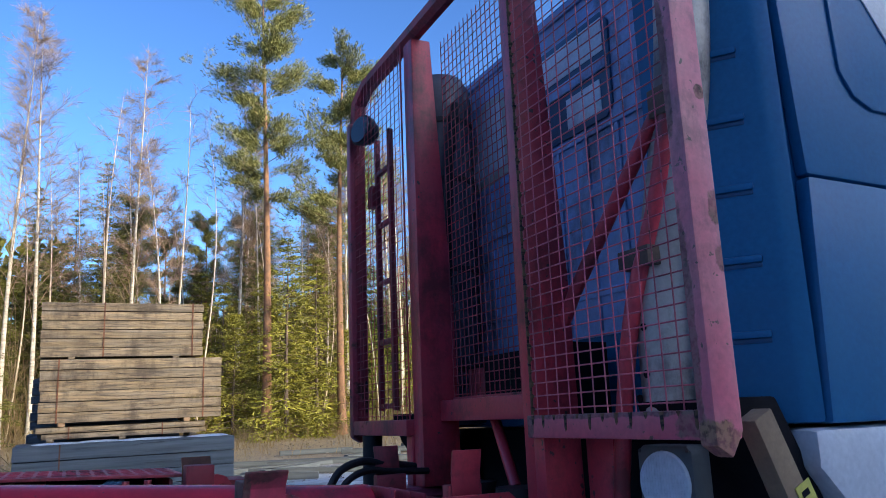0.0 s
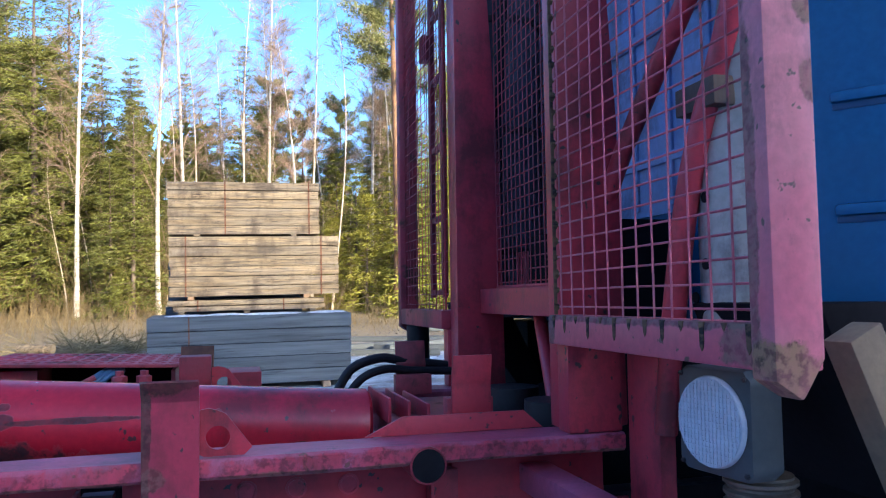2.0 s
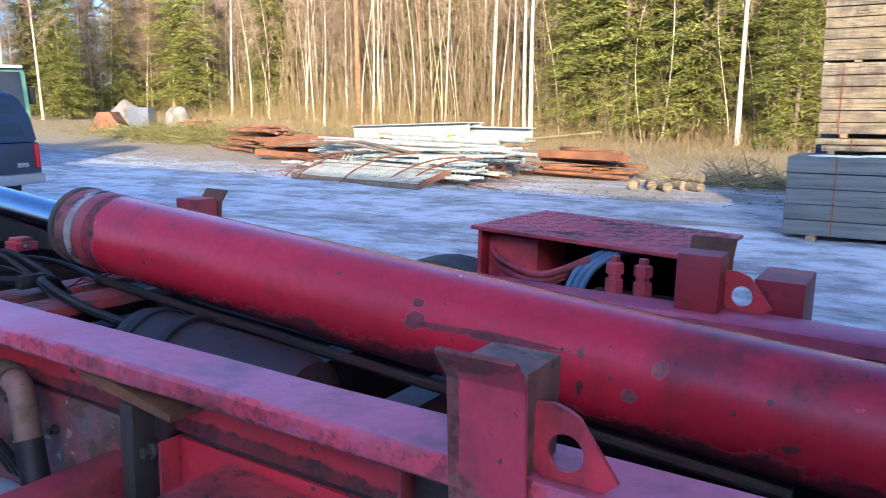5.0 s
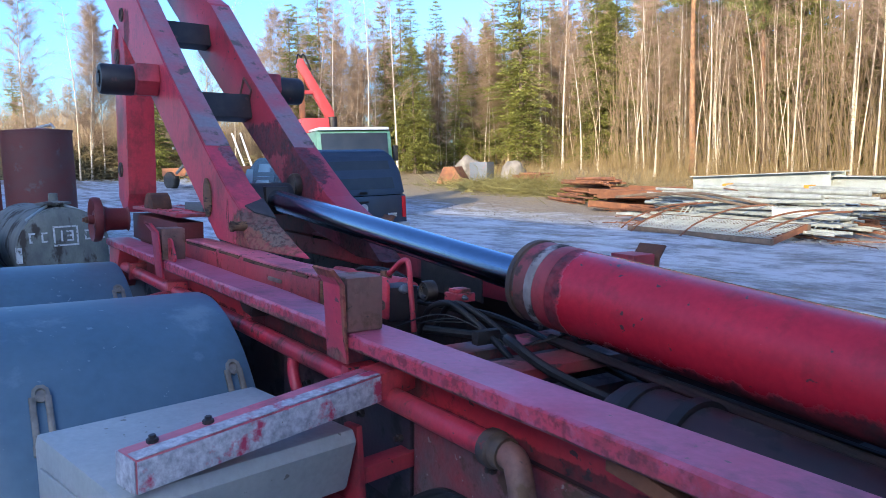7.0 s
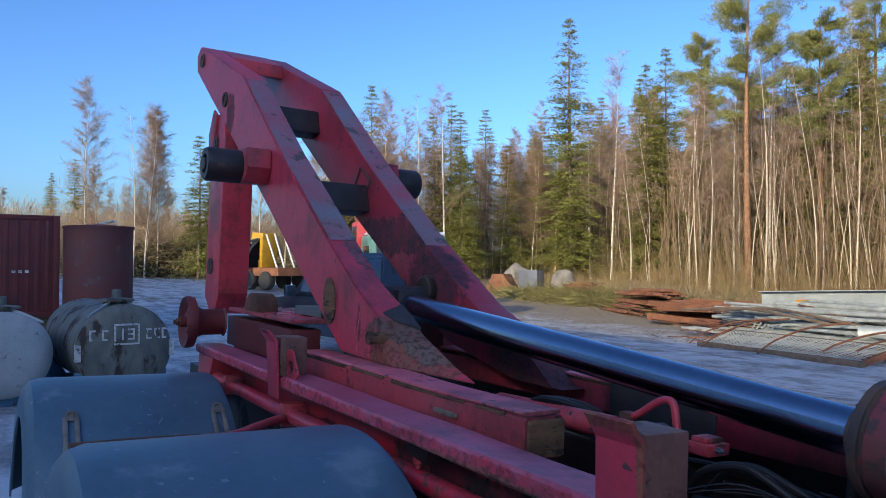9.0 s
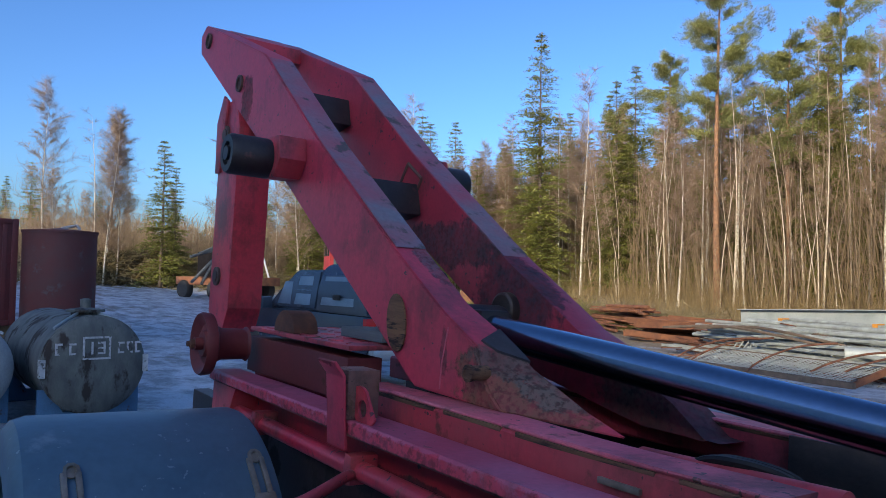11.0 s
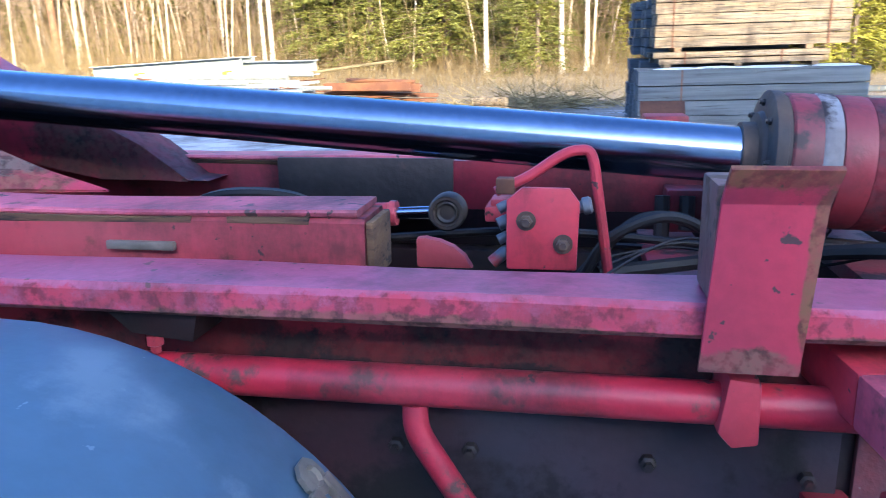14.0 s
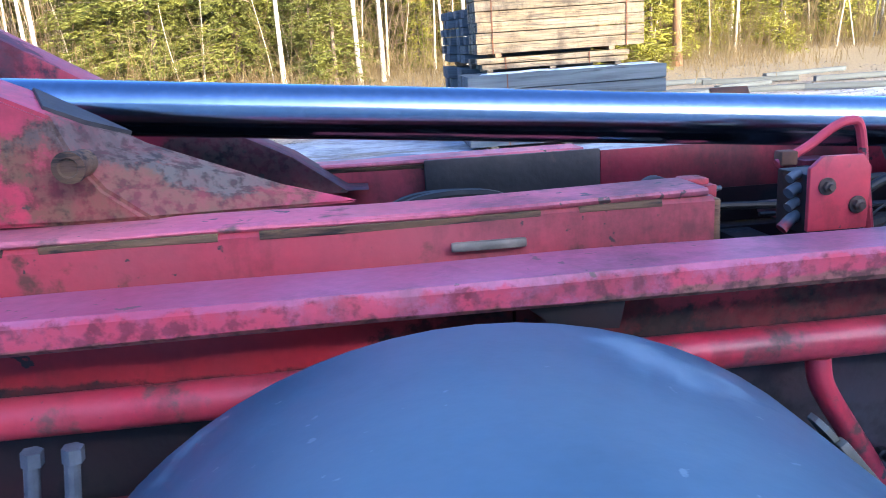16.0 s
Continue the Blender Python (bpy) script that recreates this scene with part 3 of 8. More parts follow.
def frame_of(p, d):
    """A pose at p whose z runs along d."""
    return Matrix.Translation(p) @ Vector(d).to_track_quat("Z", "Y").to_matrix().to_4x4()


def rnd(a, b):
    return random.uniform(a, b)


class Soup:
    """Faces gathered fast, for crowns and twigs."""
    def __init__(self):
        self.v, self.f = [], []

    def tri(self, a, b, c):
        n = len(self.v)
        self.v += [a, b, c]
        self.f.append((n, n + 1, n + 2))

    def stick(self, a, b, r0, r1, seg=3):
        a, b = Vector(a), Vector(b)
        d = (b - a).normalized()
        s = d.orthogonal().normalized()
        u = d.cross(s)
        n = len(self.v)
        for p, r in ((a, r0), (b, r1)):
            self.v += [tuple(p + (s * math.cos(6.2832 * k / seg) + u * math.sin(6.2832 * k / seg)) * r) for k in range(seg)]
        for k in range(seg):
            self.f.append((n + k, n + (k + 1) % seg, n + seg + (k + 1) % seg, n + seg + k))

    def mesh(self, name, mat):
        me = bpy.data.meshes.new(name)
        me.from_pydata(self.v, [], self.f)
        me.update()
        me.materials.append(mat)
        return me

# ---- ground and the unseen hall added behind ----
def ground_z(x, y):
    """The yard falls a little away from the lorry."""
    k = min(1, max(0, (y - 2) / 8))
    k = k * k * (3 - 2 * k)
    j = min(1, max(0, (-x - 6) / 10))
    far = max(0.0, (math.hypot(x, y) - 26) / 40)
    edge = min(1, max(0, (y - wood_edge(x) + 4) / 6))
    rise = 0.032 * max(0.0, min(60.0, -x - 20))
    return -0.12 - 0.24 * max(k, 0.4 * j) + min(far, 1.5) * 0.25 + 0.35 * edge + rise


def wood_edge(x):
    return 30 + 0.22 * max(0, -x) + 0.1 * max(0, x - 5)


def build_ground():
    bm = bmesh.new()
    xs = sorted({round(-150 + 5 * i, 3) for i in range(61)} | {round(-40 + 0.5 * i, 3) for i in range(121)} | {-3000, -800, 3000, 800})
    ys = sorted({round(-150 + 5 * i, 3) for i in range(61)} | {round(-5 + 0.5 * i, 3) for i in range(91)} | {-3000, -800, 3000, 800})
    vs = []
    for x in xs:
        for y in ys:
            z = ground_z(x, y) if abs(x) < 200 and abs(y) < 200 else 0.4
            z += 0.05 * noise.noise(Vector((x * 0.35, y * 0.5, 0))) + 0.03 * noise.noise(Vector((x * 1.1, y * 1.6, 4)))
            vs.append(bm.verts.new((x, y, z)))
    n = len(ys)
    for i in range(len(xs) - 1):
        for j in range(n - 1):
            bm.faces.new((vs[i * n + j], vs[(i + 1) * n + j], vs[(i + 1) * n + j + 1], vs[i * n + j + 1])).smooth = True
    return solid("ground", bm, M["ground"], "gravel yard with patches of old ice and snow", "ground", kind="structure")


build_ground()


# Unseen block added to keep the sun off the lorry and yard.
def build_hall():
    hall = thing("wall_south", "unseen tall pale hall added to shade the yard", "building", kind="structure")
    bm = bmesh.new()
    box(bm, (-38, -46, -0.5), (50, -30, 17.9))
    part("wall", bm, M["wall"], hall)
    return hall


build_hall()

# ---- the hook lift lorry ----
# The lorry leans a little; its parts are given in its own metres, x forward, y to its left.
LEAN = Matrix(((0.99992, -0.00022, 0.01279, 0), (-0.00022, 0.99940, 0.03468, 0), (-0.01279, -0.03468, 0.99932, 0), (0, 0, 0, 1)))
lorry = thing("hook_lift_lorry", "red hook lift lorry with a blue cab standing on icy gravel", "lorry", LEAN)


def put(name, bm, mat, label="", parent=None):
    return part(name, bm, M[mat], parent or lorry, label)


def bolt(bm, p, d, r=0.014, h=0.012):
    lathe(bm, [(r, 0), (r, h), (r * 0.6, h * 1.2), (r * 0.6, h * 1.9)], frame_of(p, d), 6)


def pair(s, a, b):
    return sorted((s * a, s * b))


def block(name, lo, hi, mat, label="", parent=None, bevel=0.004):
    bm = bmesh.new()
    box(bm, lo, hi, bevel)
    return put(name, bm, mat, label, parent)


def pipe(name, pts, r, mat, label="", parent=None, seg=10, soft=6):
    bm = bmesh.new()
    tube(bm, smooth_path(pts, soft) if soft else pts, r, seg)
    return put(name, bm, mat, label, parent)


def wavy_beam(x0, x1, y0, y1, z0, z1, wave, n=60, bevel=0.008):
    """A long beam whose edges are a little dented."""
    bm = bmesh.new()
    prof = [(y0 + bevel, z0), (y1 - bevel, z0), (y1, z0 + bevel), (y1, z1 - bevel), (y1 - bevel, z1), (y0 + bevel, z1), (y0, z1 - bevel), (y0, z0 + bevel)]
    rings = []
    for i in range(n + 1):
        x = x0 + (x1 - x0) * i / n
        rings.append([bm.verts.new((x, y + wave * noise.noise(Vector((x * 3.1, y * 40, z * 40))), z + wave * noise.noise(Vector((x * 2.3 + 9, y * 30, z * 30))))) for y, z in prof])
    for a, b in zip(rings, rings[1:]):
        for k in range(8):
            bm.faces.new((a[k], a[(k + 1) % 8], b[(k + 1) % 8], b[k]))
    bm.faces.new(rings[0][::-1]), bm.faces.new(rings[-1])
    bmesh.ops.recalc_face_normals(bm, faces=bm.faces[:])
    return bm


# side rails with webs and chassis beams
def rail(s):
    y0, y1 = pair(s, 0.435, 0.572)
    r = put("side_rail", wavy_beam(-2.95, 2.93, y0, y1, 1.086, 1.13, 0.004), "red_rail", "chalky red steel side rail with painted sky lilac and a worn lip")
    y0, y1 = pair(s, 0.40, 0.452)
    for a, b in ((-2.95, -0.80), (-0.796, 1.70), (1.79, 2.49), (2.53, 2.93)):
        block("web_plate", (a, y0, 0.958), (b, y1, 1.0855), "web_near" if s < 0 else "oily", "grimy red web plate with the rail's shade in its colour", r)
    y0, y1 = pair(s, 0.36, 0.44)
    # Beam colour holds oil and the painted shade of the recess.
    c = block("chassis_beam", (-3.6, y0, 0.60), (3.3, y1, 0.954), "oily", "oily red chassis beam darkened for the recess shade", None, 0.006)
    return r, c


RAIL, CHASSIS = rail(-1)
RAIL_FAR, CHASSIS_FAR = rail(1)
for a, b in ((-0.62, 0.20), (0.22, 1.06), (1.10, 1.70), (1.80, 2.47), (2.56, 3.0)):
    mat = "peel" if 0.1 < a < 1.0 else "plate_dark" if a < 0 else "red_plate"
    block("side_plate", (a, -0.452, 0.66), (b, -0.4405, 0.945), mat, "flaking painted chassis plate", CHASSIS, 0.003)
for x in (2.05, 2.16, 2.28):
    bm = bmesh.new()
    lathe(bm, [(0.024, 0), (0.024, 0.004), (0.019, 0.004), (0.018, 0.001)], frame_of((x, -0.4525, 1.03), (0, -1, 0)), 20)
    put("plug", bm, "red_worn", "round red plug weld", RAIL)
for x, z in ((2.20, 0.90), (2.27, 0.91), (2.52, 0.89), (2.62, 0.91), (2.70, 0.90), (-0.41, 0.86), (-0.30, 0.86), (-0.2, 0.75), (0.16, 0.85), (0.55, 0.90), (0.72, 0.86), (1.22, 0.88), (1.60, 0.90), (-0.05, 0.86)):
    bm = bmesh.new()
    bolt(bm, (x, -0.4525, z), (0, -1, 0), 0.012)
    put("bolt", bm, "red_worn" if x > 1 else "black_metal", "", CHASSIS)
# hanger brackets in the gaps of the webs
for x in (1.745, 2.51, 1.10):
    b = block("hanger_bracket", (x - 0.035, -0.47, 0.86), (x + 0.03, -0.43, 1.05), "oily" if x < 2 else "red_grime", "oily hanger bracket", CHASSIS)
    for d in (-0.045, 0.037):
        block("cheek", (x + d, -0.50, 0.62), (x + d + 0.008, -0.4525, 1.06 if d < 0 else 0.95), "red_grime", "", b, 0.002)
    bm = bmesh.new()
    bolt(bm, (x, -0.4705, 0.92), (0, -1, 0), 0.02, 0.02)
    put("nut", bm, "black_metal", "", b)
# socket in the rail
bm = bmesh.new()
lathe(bm, [(0.042, 0.0), (0.044, 0.120), (0.042, 0.136), (0.038, 0.137), (0.0375, 0.004)], frame_of((2.441, -0.44, 1.084), (0, -1, 0)), 28)
put("socket", bm, "red_grime", "short pipe socket under the rail", RAIL)
# A near-black disc paints the shade inside the socket.
bm = bmesh.new()
lathe(bm, [(0.037, 0.0), (0.037, 0.131)], frame_of((2.441, -0.445, 1.084), (0, -1, 0)), 24)
put("bore", bm, "dark", "near black disc for the shade in the bore", RAIL)
# step bracket lower down
b = block("step_bracket", (2.10, -0.53, 0.885), (2.34, -0.453, 0.90), "red_worn", "small red step bracket", CHASSIS, 0.003)
# Near-black panel: the shade of the opening put into colour.
block("opening", (2.135, -0.4585, 0.66), (2.305, -0.453, 0.8845), "dark", "near black panel for the shade behind the bracket", b, 0.001)
for x in (2.16, 2.275):
    block("inner_cheek", (x, -0.515, 0.66), (x + 0.010, -0.459, 0.870), "red_grime", "", b, 0.002)
for x in (2.115, 2.31):
    block("cheek", (x, -0.52, 0.74), (x + 0.012, -0.453, 0.8845), "red_worn", "", b, 0.002)
# raised ramp plate and forward stubs
bm = bmesh.new()
prism(bm, [(2.32, 1.1315), (2.77, 1.1315), (2.72, 1.175), (2.41, 1.175)], "y", -0.445, -0.437, 0.001)
ramp_plate = put("ramp_plate", bm, "red", "red ramp plate welded on the rail")
for s in (-1, 1):
    bm = bmesh.new()
    y0, y1 = s * 0.355, s * 0.345
    prism(bm, [(y0, 1.135), (y0, 1.235), (y0 + s * 0.015, 1.31), (y1 + s * 0.015, 1.31), (y1, 1.235), (y1, 1.135)], "x", 2.56, 2.665, 0.002)
    st = put("front_stub", bm, "red" if s < 0 else "red_grime", "bent red guide stub behind the headboard")
    block("foot", (2.55, min(s * 0.30, s * 0.344), 1.131), (2.675, max(s * 0.30, s * 0.344), 1.20), "red_worn", "", st)
for i, x in enumerate((2.43, 2.485, 2.54)):
    block("rib_plate", (x, -0.17 + 0.0 * i, 1.115), (x + 0.01, 0.16, 1.185 - 0.01 * i), "red", "thin red rib plate")
block("front_cross_member", (2.45, -0.395, 1.04), (2.76, 0.395, 1.11), "red_worn", "wide red cross member")
for x in (1.35, 0.98, 0.25, -0.10):
    # Darkened like the beams: oil plus shade painted in.
    block("cross_member", (x, -0.358, 0.86), (x + 0.09, 0.358, 0.95), "oily", "oily cross member darkened for the shade between the beams")
# Near-black plate added to deepen the shade below the frame.
block("belly_shade", (-3.3, -0.358, 0.56), (3.2, 0.358, 0.60), "dark", "near black plate for the shade under the frame")


def stub(x, s, gusset=True, lean=0.0):
    """A guide stub on the side rail: flared face plate, box behind it, gusset with a round hole."""
    bm = bmesh.new()
    w = 0.112
    pts = [(s * 0.5735, 1.050), (s * 0.590, 1.258), (s * 0.604, 1.278), (s * 0.622, 1.300), (s * 0.630, 1.296), (s * 0.612, 1.272), (s * 0.598, 1.254), (s * 0.5815, 1.050)]
    prism(bm, pts, "x", x, x + w, 0.0018)
    for v in bm.verts:
        v.co.x += lean * (v.co.z - 1.302) / 0.25
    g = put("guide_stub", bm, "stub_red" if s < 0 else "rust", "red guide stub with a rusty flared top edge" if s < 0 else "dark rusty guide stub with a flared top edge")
    y0, y1 = pair(s, 0.475, 0.5785)
    block("stub_box", (x + 0.002 - lean * 0.5, y0, 1.1315), (x + w - 0.006 - lean * 0.5, y1, 1.272), "box_dusty" if s < 0 else "red_grime", "dusty worn steel box", g, 0.005)
    if gusset:
        bm = bmesh.new()
        n = 20
        cx, cz, r = x + w + 0.036, 1.170, 0.025
        outer = [(x + w - 0.006, 1.1315), (x + w + 0.118, 1.1315), (x + w + 0.050, 1.222), (x + w + 0.02, 1.232), (x + w - 0.006, 1.232)]
        ring = [(cx + r * math.cos(2 * math.pi * k / n), cz + r * math.sin(2 * math.pi * k / n)) for k in range(n)]
        rim = []
        for k in range(n):
            a = 2 * math.pi * k / n
            d = Vector((math.cos(a), math.sin(a)))
            best = 9.0
            for (ax, az), (bx, bz) in zip(outer, outer[1:] + outer[:1]):
                e = Vector((bx - ax, bz - az))
                det = d.x * -e.y + e.x * d.y
                if abs(det) > 1e-9:
                    qx, qz = ax - cx, az - cz
                    u = (qx * -e.y + e.x * qz) / det
                    v = (d.x * qz - d.y * qx) / det
                    if u > 0 and -1e-6 <= v <= 1 + 1e-6:
                        best = min(best, u)
            rim.append((cx + d.x * best, cz + d.y * best))
        layers = []
        for y in (s * 0.552, s * 0.544):
            layers.append(([bm.verts.new((p[0], y, p[1])) for p in ring], [bm.verts.new((p[0], y, p[1])) for p in rim]))
        (fi, fo), (ia, oa) = layers
        for k in range(n):
            j = (k + 1) % n
            for quad4 in ((fi[k], fi[j], fo[j], fo[k]), (ia[k], ia[j], oa[j], oa[k]), (fi[k], fi[j], ia[j], ia[k]), (fo[k], fo[j], oa[j], oa[k])):
                bm.faces.new(quad4)
        bmesh.ops.recalc_face_normals(bm, faces=bm.faces[:])
        put("gusset", bm, "red", "red gusset plate with a round hole", g)


for side in (-1, 1):
    for sx in (1.842, 0.0, -1.79):
        stub(sx, side, sx != 0.0, 0.012 if sx == 0.0 and side < 0 else 0.0)


# lift cylinder
def axis_z(x):
    return 1.244 - 0.07 * x


AX = Vector((1, 0, -0.07)).normalized()


def cyl_at(x):
    return Vector((x, 0, axis_z(x)))


def cylinder():
    bm = bmesh.new()
    L = (cyl_at(2.40) - cyl_at(0.32)).length
    lathe(bm, [(0.10, 0), (0.1165, 0.004), (0.1165, L - 0.06), (0.118, L - 0.055), (0.118, L - 0.012), (0.108, L - 0.002), (0.06, L)], frame_of(cyl_at(0.32), AX), 64)
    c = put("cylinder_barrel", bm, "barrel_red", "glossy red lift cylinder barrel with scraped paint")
    bm = bmesh.new()
    lathe(bm, [(0.055, -0.004), (0.060, -0.004), (0.062, 0.02), (0.078, 0.022), (0.082, 0.03), (0.112, 0.032), (0.119, 0.036), (0.119, 0.054), (0.113, 0.056), (0.113, 0.062)], frame_of(cyl_at(0.13), AX), 64)
    put("gland", bm, "bare", "dark worn gland flange", c)
    bm = bmesh.new()
    lathe(bm, [(0.1135, 0.0), (0.1165, 0.004), (0.1165, 0.049)], frame_of(cyl_at(0.1925), AX), 64)
    put("neck", bm, "neck_red", "worn red neck of the barrel", c)
    bm = bmesh.new()
    lathe(bm, [(0.1165, 0), (0.1185, 0.003), (0.1185, 0.028), (0.1165, 0.031)], frame_of(cyl_at(0.240), AX), 64)
    put("weld_ring", bm, "ring_grey", "pale scuffed weld ring", c)
    bm = bmesh.new()
    lathe(bm, [(0.1165, 0), (0.1175, 0.004), (0.1175, 0.045), (0.1165, 0.05)], frame_of(cyl_at(0.273), AX), 64)
    put("collar", bm, "red_grime", "grimy dark red collar", c)
    for k in range(8):
        a = 2 * math.pi * k / 8
        bm = bmesh.new()
        p = frame_of(cyl_at(0.155), -AX) @ Vector((0.097 * math.cos(a), 0.097 * math.sin(a), -0.006))
        bolt(bm, p, -AX, 0.007, 0.005)
        put("bolt", bm, "black_metal", "", c)
    bm = bmesh.new()
    tail = Vector((-1.80, 0, 1.390))
    L = (cyl_at(0.20) - tail).length
    lathe(bm, [(0.049, 0), (0.052, 0.004), (0.052, L)], frame_of(tail, cyl_at(0.20) - tail), 64)
    put("piston_rod", bm, "chrome", "polished chrome piston rod", c)
    bm = bmesh.new()
    lathe(bm, [(0.075, -0.10), (0.078, -0.09), (0.078, 0.09), (0.075, 0.10)], frame_of((-1.86, 0, 1.393), (0, 1, 0)), 24)
    box(bm, (-1.86, -0.06, 1.318), (-1.76, 0.06, 1.455), 0.01)
    put("rod_eye", bm, "black_metal", "oily steel rod eye", c)


cylinder()

# pipe slung under the barrel and the round tank below it
pipe("barrel_pipe", [(0.25, -0.02, 1.08), (1.2, -0.02, 1.01), (2.2, -0.02, 0.95)], 0.014, "oily", "oily red pipe slung under the barrel", soft=2)
bm = bmesh.new()
lathe(bm, [(0.03, 0), (0.085, 0.012), (0.108, 0.04), (0.112, 0.08), (0.112, 0.55), (0.10, 0.60), (0.04, 0.62)], frame_of((0.66, -0.20, 0.985), (1, 0, -0.05)), 32)
air_tank = put("air_tank", bm, "oily", "dirty red air tank darkened for the shade between the beams")
for x in (0.735, 0.86):
    bm = bmesh.new()
    lathe(bm, [(0.113, 0), (0.117, 0.002), (0.117, 0.028), (0.113, 0.03)], frame_of((x, -0.20, 0.982), (1, 0, -0.05)), 32)
    put("tank_band", bm, "black", "black tank band", air_tank)
for i, (x, y0, y1, z) in enumerate(((0.30, -0.36, 0.2, 1.03), (-0.02, -0.3, 0.3, 1.0))):
    block("flat_tie", (x, y0, z), (x + 0.12, y1, z + 0.03), "neck_red", "flat grimy red tie plate across the frame")


# lift arm
ARM = [(-1.08, 1.199), (-1.35, 1.199), (-1.82, 1.245), (-2.85, 1.90), (-4.38, 2.855), (-4.40, 2.97), (-4.30, 3.015), (-3.28, 2.61), (-2.60, 2.095), (-1.95, 1.655), (-1.60, 1.412), (-1.42, 1.328), (-1.24, 1.232), (-1.13, 1.202)]
ARM_FAR = [(x + 0.09 * max(0.0, min(1.0, (1.6 - z) / 0.3)), z - (0.05 if z < 1.22 else 0.0)) for x, z in ARM]

# the near arm's foot is twisted: its outer edge drops early, the inner one runs on to the toe
UPPER = [(-2.85, 1.90), (-4.38, 2.855), (-4.40, 2.97), (-4.30, 3.015), (-3.28, 2.61), (-2.60, 2.095), (-1.95, 1.650)]
ARM_OUT = [(-1.335, 1.1985), (-1.45, 1.1985), (-1.78, 1.2085)] + UPPER + [(-1.632, 1.451), (-1.457, 1.363), (-1.440, 1.311), (-1.399, 1.251)]
ARM_IN = [(-0.99, 1.180), (-1.35, 1.180), (-1.78, 1.2085)] + UPPER + [(-1.687, 1.475), (-1.537, 1.409), (-1.354, 1.308), (-1.135, 1.222)]


def arm(s):
    bm = bmesh.new()
    if s < 0:
        sides = [[bm.verts.new((x, y, z)) for x, z in prof] for prof, y in ((ARM_OUT, -0.30), (ARM_IN, -0.165))]
        n = len(ARM_OUT)
        for k in range(n):
            bm.faces.new((sides[0][k], sides[0][(k + 1) % n], sides[1][(k + 1) % n], sides[1][k]))
        bm.faces.new(sides[0]), bm.faces.new(sides[1][::-1])
        bmesh.ops.recalc_face_normals(bm, faces=bm.faces[:])
        bmesh.ops.bevel(bm, geom=[e for e in bm.edges if e.calc_face_angle(0) > 0.6], offset=0.006, segments=2, affect="EDGES", clamp_overlap=True)
    else:
        prism(bm, ARM_FAR, "y", 0.165, 0.30, 0.006)
    o = put("arm_beam", bm, "arm_red" if s < 0 else "arm_far", "red lift arm beam worn bare at the foot" if s < 0 else "red lift arm beam with oily dirt and painted shade")
    bm = bmesh.new()
    a, b = pair(s, 0.172, 0.292)
    top = [(-3.25, 2.588), (-2.60, 2.0955), (-1.95, 1.6555)]
    prism(bm, [(x, z + 0.003) for x, z in top] + [(x + 0.004, z - 0.004) for x, z in top[::-1]], "y", a, b)
    put("wear_strip", bm, "grey_worn", "grey worn strip on the upper face", o)
    bm = bmesh.new()
    n = 24
    prism(bm, [(-1.895 + 0.06 * math.cos(6.2832 * k / n) - 0.01 * math.sin(6.2832 * k / n), 1.40 + 0.095 * math.sin(6.2832 * k / n)) for k in range(n)], "y", *pair(s, 0.3005, 0.309), 0.004)
    put("oval_plate", bm, "rust_flake", "oval rusty cover plate", o)
    bm = bmesh.new()
    lathe(bm, [(0.021, 0), (0.021, 0.055), (0.024, 0.057), (0.024, 0.068), (0.015, 0.070), (0.013, 0.066)], frame_of((-1.425, s * 0.285, 1.292), (0, s, 0)), 18)
    put("pin_stub", bm, "rust_flake", "short rusty pin stub", o)
    if s < 0:
        bm = bmesh.new()
        low = [bm.verts.new(p) for p in ((-1.480, -0.270, 1.372), (-1.430, -0.245, 1.346), (-1.385, -0.164, 1.320), (-1.420, -0.164, 1.340), (-1.530, -0.166, 1.401))]
        high = [bm.verts.new(v.co + Vector((0.004, 0, 0.008))) for v in low]
        for k in range(5):
            bm.faces.new((low[k], low[(k + 1) % 5], high[(k + 1) % 5], high[k]))
        bm.faces.new(high), bm.faces.new(low[::-1])
        bmesh.ops.recalc_face_normals(bm, faces=bm.faces[:])
        put("foot_flap", bm, "flap", "dark grey flap plate on the foot", o)
        bm = bmesh.new()
        tube(bm, [(-1.60, -0.3005, 1.405), (-1.625, -0.3005, 1.30), (-1.63, -0.3005, 1.22)], 0.0025, 6)
        put("weld_seam", bm, "cage_red", "", o)
    else:
        bm = bmesh.new()
        lathe(bm, [(0.040, 0), (0.066, 0.0), (0.068, 0.010), (0.065, 0.030), (0.056, 0.036), (0.042, 0.032)], frame_of((-1.895, 0.1645, 1.452), (0, -1, 0)), 32)
        put("boss", bm, "eye", "oily brown boss round the rod pin", o)
    for x, z in ((-3.62, 2.53), (-4.22, 2.90)):
        bm = bmesh.new()
        lathe(bm, [(0.045, 0), (0.045, 0.012), (0.033, 0.012), (0.032, 0.002)], frame_of((x, s * 0.3005, z), (0, s, 0)), 20)
        put("bush", bm, "bare", "bare steel bush", o)
    bm = bmesh.new()
    lathe(bm, [(0.055, 0), (0.082, 0.004), (0.085, 0.02), (0.085, 0.17), (0.078, 0.185), (0.05, 0.185), (0.048, 0.17), (0.03, 0.17), (0.03, 0.19)], frame_of((-2.84, s * 0.415, 2.03), (0, s, 0)), 32)
    put("pin", bm, "black_metal", "black steel pin with a hollow end", o)
    bm = bmesh.new()
    prism(bm, [(-2.97, 1.96), (-2.76, 1.945), (-2.70, 2.02), (-2.72, 2.12), (-2.93, 2.13)], "y", *pair(s, 0.3005, 0.425), 0.012)
    put("pin_box", bm, "red_worn", "worn red pin housing", o)
